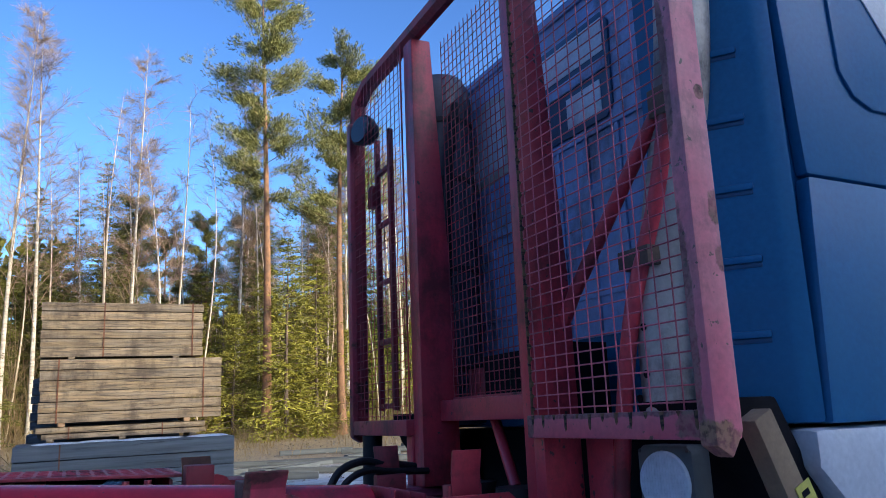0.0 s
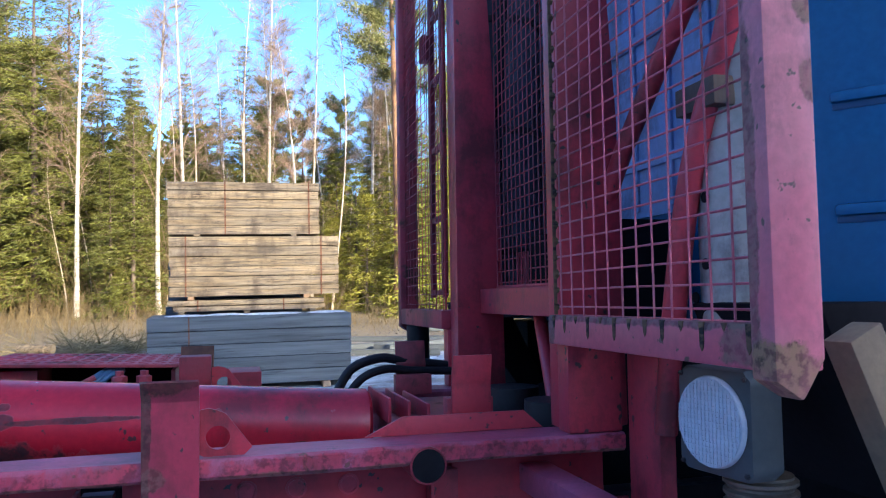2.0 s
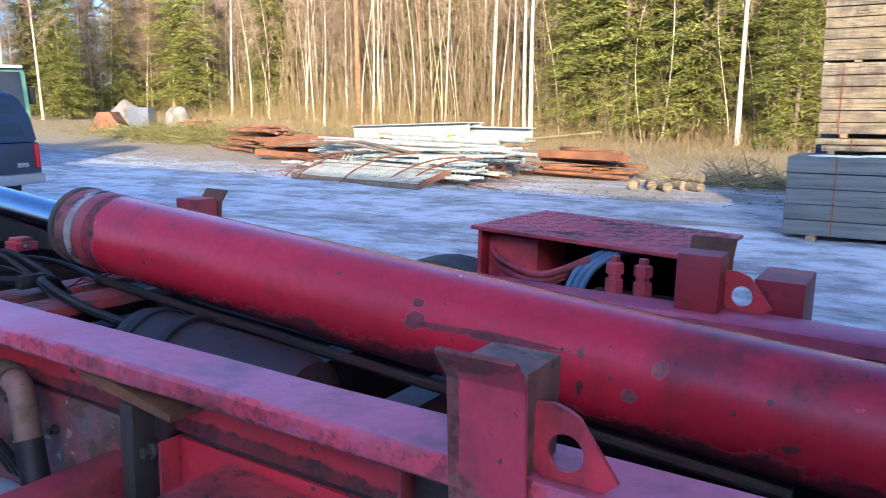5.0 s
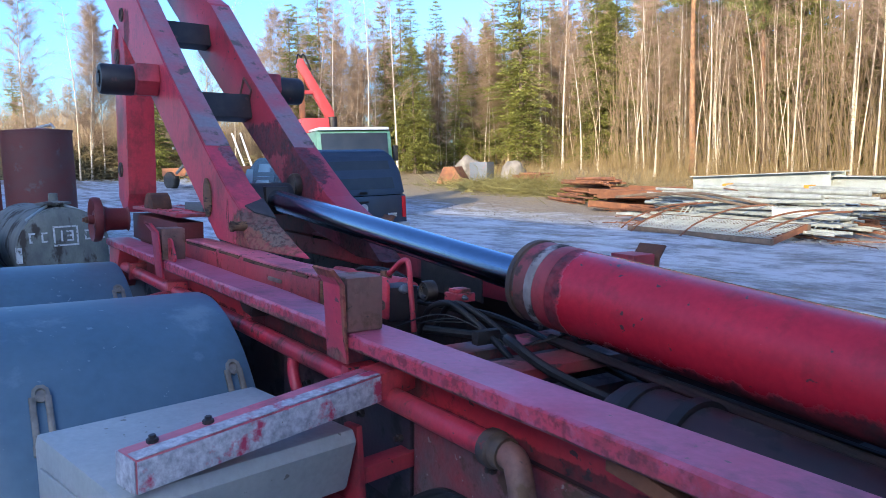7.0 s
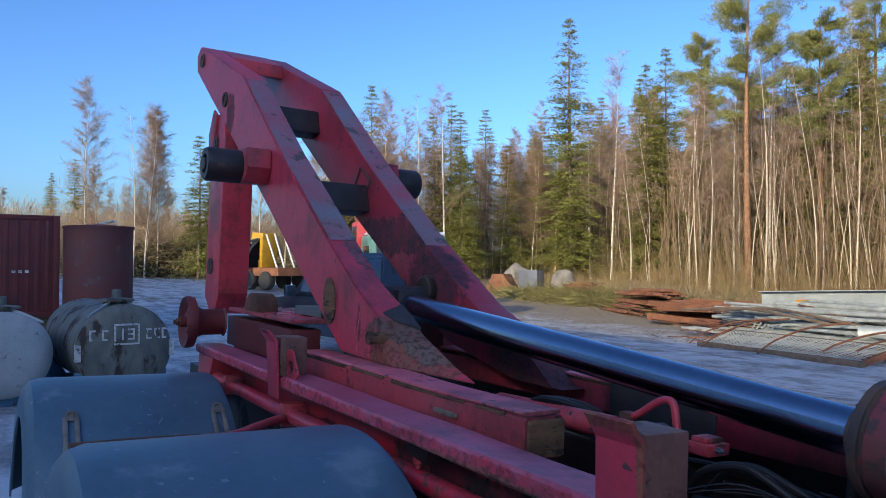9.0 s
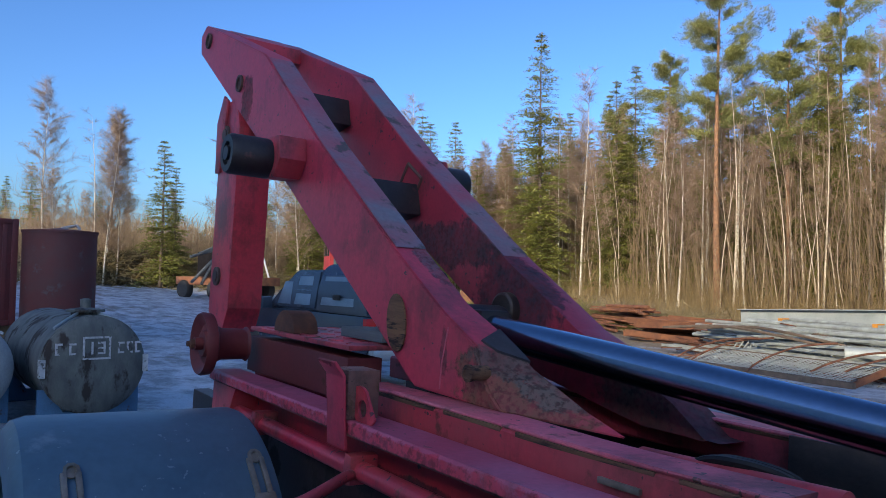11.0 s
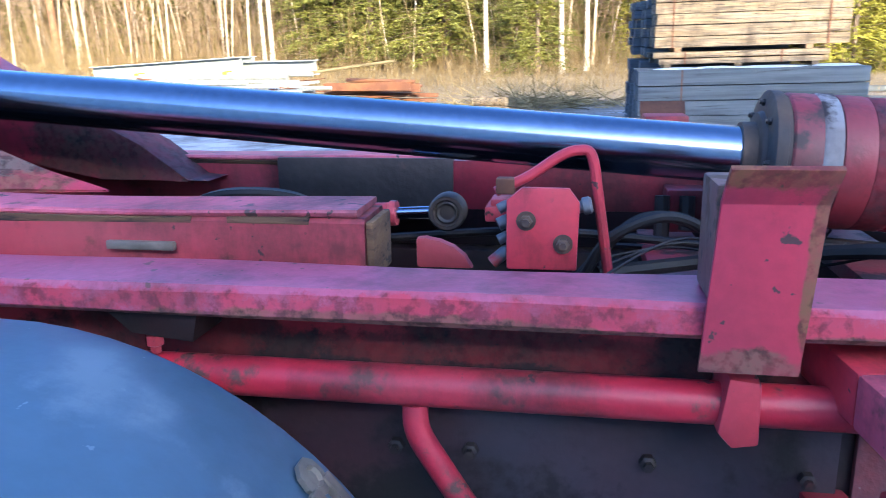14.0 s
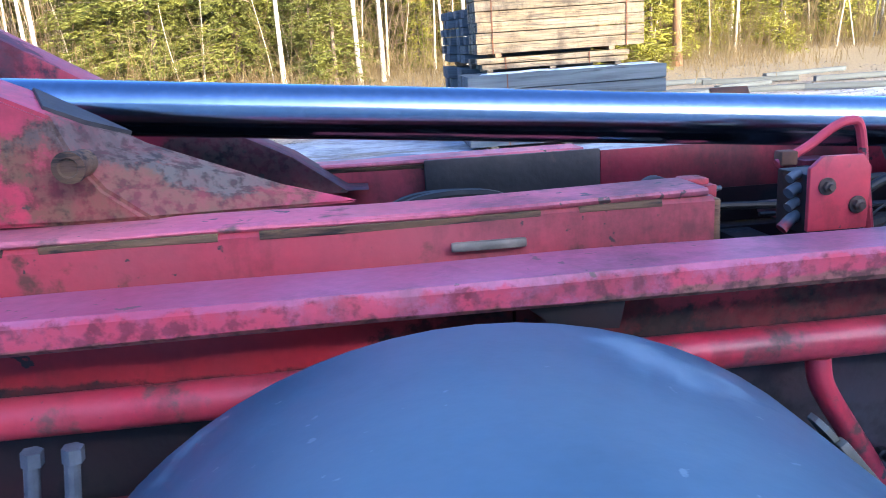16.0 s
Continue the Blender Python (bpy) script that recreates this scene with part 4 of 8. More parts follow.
    if s > 0:
        q = bmesh.new()
        for (x0, z0, x1, z1) in ((-2.72, 2.03, -2.60, 1.95), (-2.60, 1.95, -2.53, 2.05), (-2.53, 2.05, -2.65, 2.13), (-2.65, 2.13, -2.72, 2.03)):
            tube(q, [(x0, 0.1635, z0 - 0.06), (x1, 0.1635, z1 - 0.06)], 0.008, 6)
        put("latch_frame", q, "bare", "small square latch frame", o)
    return o


ARMS = [arm(-1), arm(1)]
bm = bmesh.new()
prism(bm, [(-4.38, 2.90), (-4.40, 2.972), (-4.30, 3.018), (-3.95, 2.885), (-3.95, 2.80)], "y", -0.1645, 0.1645, 0.006)
put("arm_head", bm, "red", "red head plate joining the arm beams")
for ax0, az0 in ((-3.34, 2.40), (-2.62, 1.90)):
    bm = bmesh.new()
    prism(bm, [(ax0 - 0.12, az0 + 0.01), (ax0 - 0.02, az0 - 0.09), (ax0 + 0.10, az0 - 0.07), (ax0 + 0.06, az0 + 0.07)], "y", -0.1645, 0.1645, 0.008)
    put("cross_tie", bm, "black_metal", "dark oily cross tie")
bm = bmesh.new()
prism(bm, [(-3.90, 1.33), (-3.76, 1.235), (-3.66, 1.235), (-3.59, 1.36), (-3.59, 2.30), (-3.66, 2.46), (-3.80, 2.46), (-3.90, 2.30)], "y", -0.30, -0.12, 0.006)
leg = put("hook_leg", bm, "red", "red steel leg under the lift arm")
for z in (1.52, 2.28):
    bm = bmesh.new()
    lathe(bm, [(0.05, 0), (0.05, 0.012), (0.03, 0.012), (0.03, 0.018)], frame_of((-3.78, -0.3005, z), (0, -1, 0)), 20)
    put("bush", bm, "bare", "", leg)
bm = bmesh.new()
prism(bm, [(-3.90, 2.08), (-3.83, 2.08), (-3.76, 2.46), (-3.83, 2.50), (-3.92, 2.36)], "y", -0.316, -0.3005, 0.004)
put("cheek_plate", bm, "red_worn", "", leg)

# rear roller, shaft and rear cross frame
bm = bmesh.new()
lathe(bm, [(0.026, -0.03), (0.026, 0), (0.05, 0.0), (0.055, 0.012), (0.08, 0.015), (0.10, 0.0), (0.120, -0.012), (0.126, 0.0), (0.122, 0.03), (0.078, 0.048), (0.064, 0.075), (0.062, 0.17), (0.07, 0.18)], frame_of((-2.80, -0.66, 1.248), (0, 1, 0)), 40)
roller = put("rear_roller", bm, "container", "rusty red roller with a dished flange")
bm = bmesh.new()
bolt(bm, (-2.80, -0.69, 1.248), (0, -1, 0), 0.02, 0.015)
put("nut", bm, "rust", "", roller)
block("rear_cross_beam", (-2.90, -0.43, 1.1315), (-1.98, -0.30, 1.275), "container", "grimy rear cross beam with a rusty face")
block("rear_cross_beam", (-2.90, 0.30, 1.1315), (-1.98, 0.43, 1.30), "red_grime", "grimy rear cross beam with a rusty face")
deck = block("rear_deck", (-2.86, -0.44, 1.301), (-1.96, 0.44, 1.318), "red_worn", "red tread plate deck at the rear")
for i in range(9):
    for j in range(8):
        bm = bmesh.new()
        x, y = -2.80 + 0.095 * i, -0.40 + 0.105 * j
        d = 1 if (i + j) % 2 else -1
        tube(bm, [(x - 0.022, y - 0.018 * d, 1.3185), (x + 0.022, y + 0.018 * d, 1.3185)], 0.0045, 5)
        put("tread_bar", bm, "red_worn", "", deck)
bm = bmesh.new()
n = 18
prism(bm, [(-2.53 + 0.10 * math.cos(math.pi * k / n), 1.3185 + 0.085 * math.sin(math.pi * k / n)) for k in range(n + 1)], "y", -0.43, -0.33, 0.006)
put("half_round_stop", bm, "rust", "rusty half round stop")
block("pale_plank", (-2.30, -0.30, 1.3235), (-1.99, 0.30, 1.36), "timber_grey", "grey plank lying on the rear deck")
bm = bmesh.new()
prism(bm, [(-2.93, 0.86), (-2.80, 0.86), (-2.66, 1.085), (-2.93, 1.085)], "y", -0.56, -0.45, 0.006)
put("rear_gusset", bm, "red_worn", "red gusset under the rail end")


# inner frame beams with lifted top strips
def inner(s):
    y0, y1 = pair(s, 0.275, 0.392)
    o = put("inner_beam", wavy_beam(-2.9, -0.465, y0, y1, 1.085, 1.1845, 0.003, 60, 0.007), "red_worn", "dented red inner frame beam")
    bm = wavy_beam(-1.97, -0.475, y0 + 0.001, y1 - 0.001, 1.1850, 1.197, 0.007, 90, 0.004)
    put("top_strip", bm, "cage_red", "lifted red top strip with rust under it", o)
    for a, b in ((-1.95, -1.52), (-1.47, -1.22), (-1.16, -0.74), (-0.68, -0.55)):
        bm = wavy_beam(a, b, y0 - 0.0015, y1 + 0.0015, 1.174, 1.1855, 0.006, 30, 0.001)
        put("rust_layer", bm, "rust_flake", "flaking brown rust layer", o)
    block("end_plate", (-0.4645, y0 + 0.004, 1.09), (-0.452, y1 - 0.004, 1.180), "rust_flake", "worn end plate", o)
    return o


INNER = inner(-1)
inner(1)
block("weld_patch", (-0.88, -0.405, 1.1315), (-0.765, -0.3935, 1.146), "zinc", "pale grey patch welded to the beam", INNER)
block("far_inner_plate", (-0.437, 0.264, 1.075), (0.40, 0.2735, 1.188), "red_grime", "grimy red plate along the far beam")
block("far_wear_plate", (-0.86, 0.262, 1.05), (-0.438, 0.2735, 1.193), "grime_plate", "brown bare wear plate on the far beam")

# linkage and valve group between the beams
bm = bmesh.new()
lathe(bm, [(0.014, -0.016), (0.020, -0.022), (0.031, -0.022), (0.037, -0.018), (0.037, 0.016), (0.033, 0.022), (0.026, 0.022), (0.023, 0.016), (0.019, 0.018), (0.014, 0.014)], frame_of((-0.405, 0.0, 1.122), (0, -1, 0)), 28)
eye = put("linkage_eye", bm, "eye", "rusty ring eye of the small ram")
bm = bmesh.new()
lathe(bm, [(0.0138, -0.010), (0.0138, 0.004), (0.008, 0.004)], frame_of((-0.405, 0.0, 1.122), (0, -1, 0)), 16)
put("bush", bm, "rust_bright", "rusty bush in the eye", eye)
pipe("small_ram_rod", [(-0.43, 0.0, 1.121), (-0.56, 0.0, 1.114)], 0.012, "chrome", "small chrome ram rod", eye, 16, 0)
bm = bmesh.new()
lathe(bm, [(0.013, 0.0), (0.025, 0.0), (0.026, 0.012), (0.021, 0.016), (0.021, 0.055), (0.034, 0.058), (0.034, 0.60)], frame_of((-0.508, 0.0, 1.117), (-1, 0, -0.03)), 24)
put("small_ram_body", bm, "red_worn", "worn red small ram body", eye)
bm = bmesh.new()
box(bm, (-0.335, 0.02, 1.098), (-0.262, 0.10, 1.128), 0.004)
box(bm, (-0.325, 0.03, 1.128), (-0.275, 0.09, 1.142), 0.004)
cyl_block = put("small_block", bm, "red_worn", "small worn red block with a lid")
bm = bmesh.new()
bolt(bm, (-0.262, 0.05, 1.115), (1, 0, 0), 0.009, 0.012)
put("nut", bm, "fitting", "", cyl_block)
bm = bmesh.new()
prism(bm, [(-0.437, 1.05), (-0.335, 1.05), (-0.350, 1.074), (-0.370, 1.090), (-0.395, 1.100), (-0.420, 1.105), (-0.437, 1.104)], "y", -0.16, -0.135, 0.006)
put("red_lug", bm, "red_worn", "small red lug")
bm = bmesh.new()
prism(bm, [(-0.262, 1.095), (-0.155, 1.095), (-0.152, 1.20), (-0.168, 1.222), (-0.238, 1.223), (-0.262, 1.203)], "y", -0.315, -0.304, 0.003)
valve = put("valve_plate", bm, "red", "red eight-sided valve plate with two bolts")
for x, z in ((-0.232, 1.172), (-0.176, 1.137)):
    bm = bmesh.new()
    lathe(bm, [(0.015, 0), (0.015, 0.003)], frame_of((x, -0.3155, z), (0, -1, 0)), 18)
    bolt(bm, (x, -0.318, z), (0, -1, 0), 0.010, 0.008)
    put("bolt", bm, "bare", "rusty bolt with a washer", valve)
block("valve_body", (-0.255, -0.303, 1.085), (-0.16, -0.20, 1.19), "black_metal", "oily valve body", valve)
for i, z in enumerate((1.19, 1.165, 1.14, 1.115)):
    bm = bmesh.new()
    tube(bm, [(-0.256, -0.27, z), (-0.268, -0.275, z - 0.003), (-0.278 - 0.010 * (i == 3), -0.278, z - 0.008 - 0.012 * (i == 3))], 0.0085 + 0.002 * (i % 2), 12)
    put("valve_fitting", bm, "fitting", "dull blue grey hose fitting", valve)
bm = bmesh.new()
lathe(bm, [(0.010, 0), (0.010, 0.012), (0.014, 0.014), (0.014, 0.024), (0.011, 0.028)], frame_of((-0.160, -0.26, 1.182), (1, 0, 0.25)), 12)
put("valve_knob", bm, "fitting", "grey knob", valve)
pipe("bent_handle", [(-0.285, -0.25, 1.205), (-0.23, -0.25, 1.232), (-0.185, -0.25, 1.262), (-0.155, -0.25, 1.272), (-0.135, -0.25, 1.262), (-0.122, -0.25, 1.19), (-0.102, -0.25, 1.06)], 0.0085, "red", "bent red pipe guard over the valve", soft=6)
block("handle_clamp", (-0.284, -0.264, 1.203), (-0.254, -0.236, 1.228), "rust", "worn pipe clamp")
# far valve group
fv = block("far_valve", (0.03, 0.18, 1.05), (0.11, 0.26, 1.14), "red_grime", "dirty red far valve block")
for x in (0.02, 0.12, 0.07):
    bm = bmesh.new()
    tube(bm, [(x, 0.17, 1.13), (x, 0.16, 1.06 - 0.3 * abs(x - 0.07))], 0.016, 8)
    put("fitting", bm, "black_metal", "", fv)
# hoses and wires lying in the frame
random.seed(8)
HOSES = [
    [(-0.9, -0.1, 1.10), (-0.6, 0.06, 1.05), (-0.2, 0.12, 1.06), (0.3, 0.05, 1.03), (0.8, 0.02, 0.98)],
    [(-0.12, -0.2, 1.06), (0.15, -0.1, 1.07), (0.35, -0.25, 1.12), (0.5, -0.2, 1.05), (0.9, -0.05, 0.95)],
    [(-1.0, -0.02, 1.06), (-0.93, 0.0, 1.13), (-0.83, 0.0, 1.15), (-0.72, 0.04, 1.13), (-0.64, 0.08, 1.06)],
    [(-1.02, 0.05, 1.05), (-0.94, 0.06, 1.125), (-0.84, 0.06, 1.142), (-0.74, 0.1, 1.12), (-0.66, 0.12, 1.05)],
]
for i, pts in enumerate(HOSES):
    pipe("hydraulic_hose", pts, 0.013 if i else 0.009, "black", "black hydraulic hose in the frame", soft=6, seg=8)
for i in range(2):
    y = 0.14 + 0.09 * i
    pipe("hard_line", [(-0.1, y, 1.03), (0.5, y + 0.02, 1.0), (1.3, y, 0.965), (2.2, y, 0.93)], 0.006, "oily" if i % 2 else "black_metal", "thin hard hydraulic line", soft=3, seg=6)
for i in range(3):
    pipe("thin_wire", [(-0.12, -0.3 + 0.06 * i, 1.08), (0.02, -0.22 + 0.05 * i, 1.13 - 0.02 * i), (0.2, -0.12, 1.06), (0.3, -0.2 + 0.1 * i, 1.10)], 0.0025, "black", "thin loose wire", soft=6, seg=5)
for k in range(2):
    y = -0.20 + 0.05 * k
    pipe("hydraulic_hose", [(-0.15, y, 1.04), (-0.115 + 0.01 * k, y, 1.105 - 0.01 * k), (-0.078 + 0.015 * k, y, 1.137), (-0.02, y + 0.01, 1.156 - 0.008 * k), (0.03, y + 0.02, 1.146 - 0.01 * k), (0.12, y + 0.05, 1.09), (0.25, y + 0.05, 1.03)], 0.0095, "black", "thick black hose loop", seg=10)
block("ram_bracket", (0.12, -0.20, 1.06), (0.15, -0.12, 1.10), "oily", "small bracket beside the hoses")

bm = bmesh.new()
prism(bm, [(-0.80, 1.084), (-0.66, 1.084), (-0.67, 1.040), (-0.76, 1.050)], "y", -0.545, -0.455, 0.003)
under = put("rail_bracket", bm, "oily", "oily dark bracket under the rail")
bm = bmesh.new()
bolt(bm, (-0.735, -0.53, 1.044), (0, 0, -1), 0.013, 0.014)
put("nut", bm, "red_worn", "", under)
# pipe under the near rail with clamps and branches
side_pipe = pipe("side_pipe", [(-2.72, -0.52, 0.985), (-1.0, -0.52, 0.985), (0.62, -0.52, 0.985)], 0.028, "pipe_red", "red steel pipe along the chassis", None, 20, 0)
for x in (0.045, -1.70, -2.45):
    bm = bmesh.new()
    prism(bm, [(x - 0.026, 0.962), (x - 0.008, 0.942), (x + 0.024, 0.948), (x + 0.022, 1.03), (x - 0.016, 1.034)], "y", -0.560, -0.47, 0.005)
    put("pipe_clamp", bm, "red_worn", "rusty red pipe clamp", side_pipe)
bm = bmesh.new()
lathe(bm, [(0.031, 0), (0.040, 0.004), (0.040, 0.03), (0.034, 0.034), (0.034, 0.06)], frame_of((0.615, -0.52, 0.985), (1, 0, 0)), 18)
put("pipe_nut", bm, "bare", "dirty pipe union", side_pipe)
pipe("elbow", [(0.665, -0.52, 0.985), (0.70, -0.522, 0.982), (0.722, -0.527, 0.955), (0.742, -0.533, 0.91), (0.752, -0.535, 0.87)], 0.028, "box_dusty", "crusty elbow fitting", side_pipe, 14)
hose = pipe("suction_hose", [(0.75, -0.535, 0.872), (0.77, -0.54, 0.82), (0.81, -0.55, 0.74), (0.86, -0.56, 0.62)], 0.030, "black", "thick black suction hose with white print", None, 18)
pipe("branch_pipe", [(-0.365, -0.525, 0.96), (-0.36, -0.53, 0.92), (-0.325, -0.53, 0.86), (-0.275, -0.53, 0.78), (-0.235, -0.53, 0.70)], 0.018, "pipe_red", "red branch pipe going down", side_pipe, 14)
txt = bpy.data.curves.new("hose_print", "FONT")
txt.body, txt.size, txt.extrude = "ON 38 -24", 0.022, 0.0004
tob = new("hose_print", txt)
dg = bpy.context.evaluated_depsgraph_get()
print_mesh = bpy.data.meshes.new_from_object(tob.evaluated_get(dg))
bpy.data.objects.remove(tob)
print_mesh.materials.append(M["hose_text"])
po = new("hose_print", print_mesh)
po.parent = lorry
po.matrix_basis = Matrix.Translation((0.835, -0.583, 0.655)) @ Matrix(((-0.30, 0.954, 0, 0), (0.03, 0.0, -1, 0), (0.954, 0.30, 0, 0), (0, 0, 0, 1)))
# braided small hoses on the chassis
for i in range(3):
    pipe("braided_hose", [(0.55 + 0.03 * i, -0.47, 0.72), (0.56 + 0.03 * i, -0.53, 0.83), (0.50 + 0.02 * i, -0.55, 0.85), (0.40, -0.56, 0.80 - 0.02 * i), (0.30, -0.60, 0.72 - 0.02 * i)], 0.010, "black", "bent dark hose", soft=5, seg=7)
# brackets standing out from the chassis
bm = bmesh.new()
prism(bm, [(1.28, 0.86), (1.50, 0.84), (1.50, 0.92), (1.28, 0.93)], "y", -0.66, -0.4535, 0.006)
put("tank_bracket", bm, "red_worn", "red tank bracket on the chassis")
block("tank_arm", (0.94, -0.75, 0.80), (1.02, -0.4535, 0.87), "red_grime", "dirty red bracket arm")
block("flat_bar", (1.05, -0.52, 0.78), (1.09, -0.4535, 1.02), "black_metal", "dark flat bar")
bm = bmesh.new()
prism(bm, [(0.95, 1.05), (1.22, 1.02), (1.22, 1.035), (0.95, 1.085)], "y", -0.535, -0.455, 0.002)
put("bent_plate", bm, "rust", "bent rusty plate under the rail")
# pale dome of a tank below
bm = bmesh.new()
lathe(bm, [(0.24, 0.0), (0.24, 0.10), (0.22, 0.18), (0.17, 0.235), (0.10, 0.262), (0.02, 0.27)], frame_of((0.86, -0.80, 0.61), (0, 0, 1)), 36)
put("pale_tank", bm, "tank_white", "pale grey round tank top")


# mudguards and wheels
def strap(parent, x, y, z, a):
    """A slotted rubber buckle strap lying on the guard."""
    bm = bmesh.new()
    m = pose(x, y, z, 0, a, 0)
    box(bm, (-0.016, -0.016, 0), (0.0, -0.007, 0.008), 0.002, m)
    for (p, q) in (((-0.02, -0.020), (0.10, -0.008)), ((-0.02, 0.008), (0.10, 0.020))):
        box(bm, (p[0], p[1], 0.0), (q[0], q[1], 0.008), 0.002, m)
    lathe(bm, [(0.020, 0), (0.021, 0.005), (0.012, 0.006), (0.010, 0.002)], m @ Matrix.Translation((-0.028, 0.002, 0)) @ Matrix.Diagonal((1.1, 0.8, 1, 1)), 9)
    box(bm, (0.098, -0.022, 0.0), (0.125, 0.022, 0.012), 0.003, m)
    bmesh.ops.transform(bm, matrix=m @ Matrix.Diagonal((1.15, 1.4, 1.5, 1)) @ m.inverted(), verts=bm.verts[:])
    put("buckle_strap", bm, "zinc", "worn buckle strap with a slot", parent)


def wheel_set(x, s, straps=True, z0=0.45, R=0.605):
    bm = bmesh.new()
    n = 36
    a, b = s * 0.625, s * 1.365
    rings = []
    for k in range(n + 1):
        u = math.radians(4 + 172 * k / n)
        rings.append([(x + rr * math.cos(u), y, z0 + rr * math.sin(u)) for y, rr in ((a, R - 0.06), (a, R - 0.02), (a + s * 0.006, R - 0.006), (a + s * 0.02, R), (b - s * 0.07, R), (b - s * 0.03, R - 0.012), (b - s * 0.008, R - 0.04), (b, R - 0.08), (b, R - 0.15), (b - s * 0.008, R - 0.15), (b - s * 0.012, R - 0.07), (b - s * 0.06, R - 0.014), (a + s * 0.02, R - 0.012), (a + s * 0.006, R - 0.06))])
    vs = [[bm.verts.new(p) for p in r] for r in rings]
    m = len(vs[0])
    for p, q in zip(vs, vs[1:]):
        for k in range(m):
            bm.faces.new((p[k], p[(k + 1) % m], q[(k + 1) % m], q[k]))
    bm.faces.new(vs[0]), bm.faces.new(vs[-1][::-1])
    bmesh.ops.recalc_face_normals(bm, faces=bm.faces[:])
    # The guard's blue is sky sheen put into the plastic's colour.
    g = put("mudguard", bm, "guard", "scuffed black mudguard with painted sky sheen and a rolled rim")
    if straps and s < 0:
        for y in (-0.69, -1.22):
            a0 = 43 if x > -1.5 else 54
            u = math.radians(a0)
            strap(g, x + (R + 0.001) * math.cos(u), y, z0 + (R + 0.001) * math.sin(u), 90 - a0 + 4)
    bm = bmesh.new()
    c = frame_of((x, s * 0.66, z0), (0, s, 0))
    lathe(bm, [(0.28, 0.0), (0.46, 0.0), (0.50, 0.03), (0.51, 0.10), (0.51, 0.42), (0.50, 0.50), (0.46, 0.53), (0.28, 0.53)], c, 40)
    w = put("wheel", bm, "tyre", "worn black lorry tyre")
    bm = bmesh.new()
    lathe(bm, [(0.28, 0.02), (0.27, 0.30), (0.24, 0.33), (0.12, 0.30), (0.11, 0.36), (0.08, 0.38)], c, 32)
    put("rim", bm, "grey_plastic", "dull steel rim", w)
    return g


GUARDS = {}
for s in (-1, 1):
    for wx, wz in ((-0.885, 0.492), (-2.42, 0.44)):
        GUARDS[wx, s] = wheel_set(wx, s, True, wz, 0.609)
    wheel_set(4.55, s, False)
# rod and pipe between the guards
pipe("brace_rod", [(-1.48, -1.28, 0.972), (-1.50, -1.13, 0.970), (-1.50, -0.90, 0.968)], 0.017, "rust", "rusty brown mudguard brace", None, 12, 2)
pipe("brace_rod", [(-1.50, -0.90, 0.968), (-1.51, -0.80, 0.966), (-1.56, -0.70, 0.978), (-1.66, -0.58, 0.98), (-1.70, -0.52, 0.97)], 0.016, "red_worn", "bent red mudguard brace", None, 12)
for x in (-1.42, -1.47):
    bm = bmesh.new()
    tube(bm, [(x, -0.57, 0.80), (x + 0.02, -0.57, 0.955)], 0.010, 10)
    lathe(bm, [(0.014, 0), (0.014, 0.02)], frame_of((x + 0.02, -0.57, 0.94), (0.1, 0, 1)), 6)
    put("grease_line", bm, "fitting", "upright bolt end")
block("hub_plate", (-1.75, -0.52, 0.66), (-1.2, -0.4535, 0.82), "red_grime", "bolted red suspension plate")
for x in (-1.68, -1.58, -1.48, -1.38):
    bm = bmesh.new()
    lathe(bm, [(0.024, 0), (0.022, 0.012), (0.012, 0.02)], frame_of((x, -0.5205, 0.76), (0, -1, 0)), 14)
    put("rivet", bm, "red_worn", "", lorry)

# grey box beside the mudguard with the painted bar over it, both a little askew
ASKEW = Matrix(((0.981, 0.193, 0, -0.20), (0.193, -0.981, 0, -0.725), (0, 0, 1, 0), (0, 0, 0, 1)))


def askew(bm, tilt=0.0):
    for v in bm.verts:
        v.co.z += tilt * (0.53 - v.co.y)
    bmesh.ops.transform(bm, matrix=ASKEW, verts=bm.verts[:])
    bmesh.ops.recalc_face_normals(bm, faces=bm.faces[:])
    return bm


bm = bmesh.new()
prism(bm, [(0.02, 0.75), (0.36, 0.75), (0.43, 0.78), (0.47, 0.908), (0.455, 0.936), (0.015, 0.947), (0.0, 0.917)], "y", 0.0, 0.56, 0.010)
gb = put("grey_box", askew(bm), "grey_plastic", "light grey plastic box beside the mudguard")
bm = bmesh.new()
box(bm, (0.05, 0.5605, 0.765), (0.38, 0.568, 0.88), 0.004)
put("box_door", askew(bm), "grey_plastic", "pale door of the box", gb)
bm = bmesh.new()
box(bm, (0.385, -0.075, 0.937), (0.47, 0.53, 1.005), 0.006)
bar = put("side_bar", askew(bm, 0.085), "cage_red", "red square bar with chipped white paint")
bm = bmesh.new()
box(bm, (0.4705, -0.07, 0.940), (0.474, 0.528, 1.002), 0.001)
put("white_face", askew(bm, 0.085), "white_worn", "chipped white painted face", bar)
bm = bmesh.new()
box(bm, (0.430, -0.07, 1.0055), (0.469, 0.528, 1.008), 0.001)
put("white_face", askew(bm, 0.085), "white_worn", "chipped white painted face", bar)
bm = bmesh.new()
box(bm, (0.3855, -0.30, 0.9375), (0.4695, -0.0755, 1.0045), 0.005)
put("bar_root", askew(bm, 0.085), "red", "red root of the bar", bar)
bm = bmesh.new()
box(bm, (0.3855, 0.5305, 0.938), (0.4695, 0.533, 1.004), 0.001)
put("white_face", askew(bm, 0.085), "white_worn", "chipped white painted face", bar)
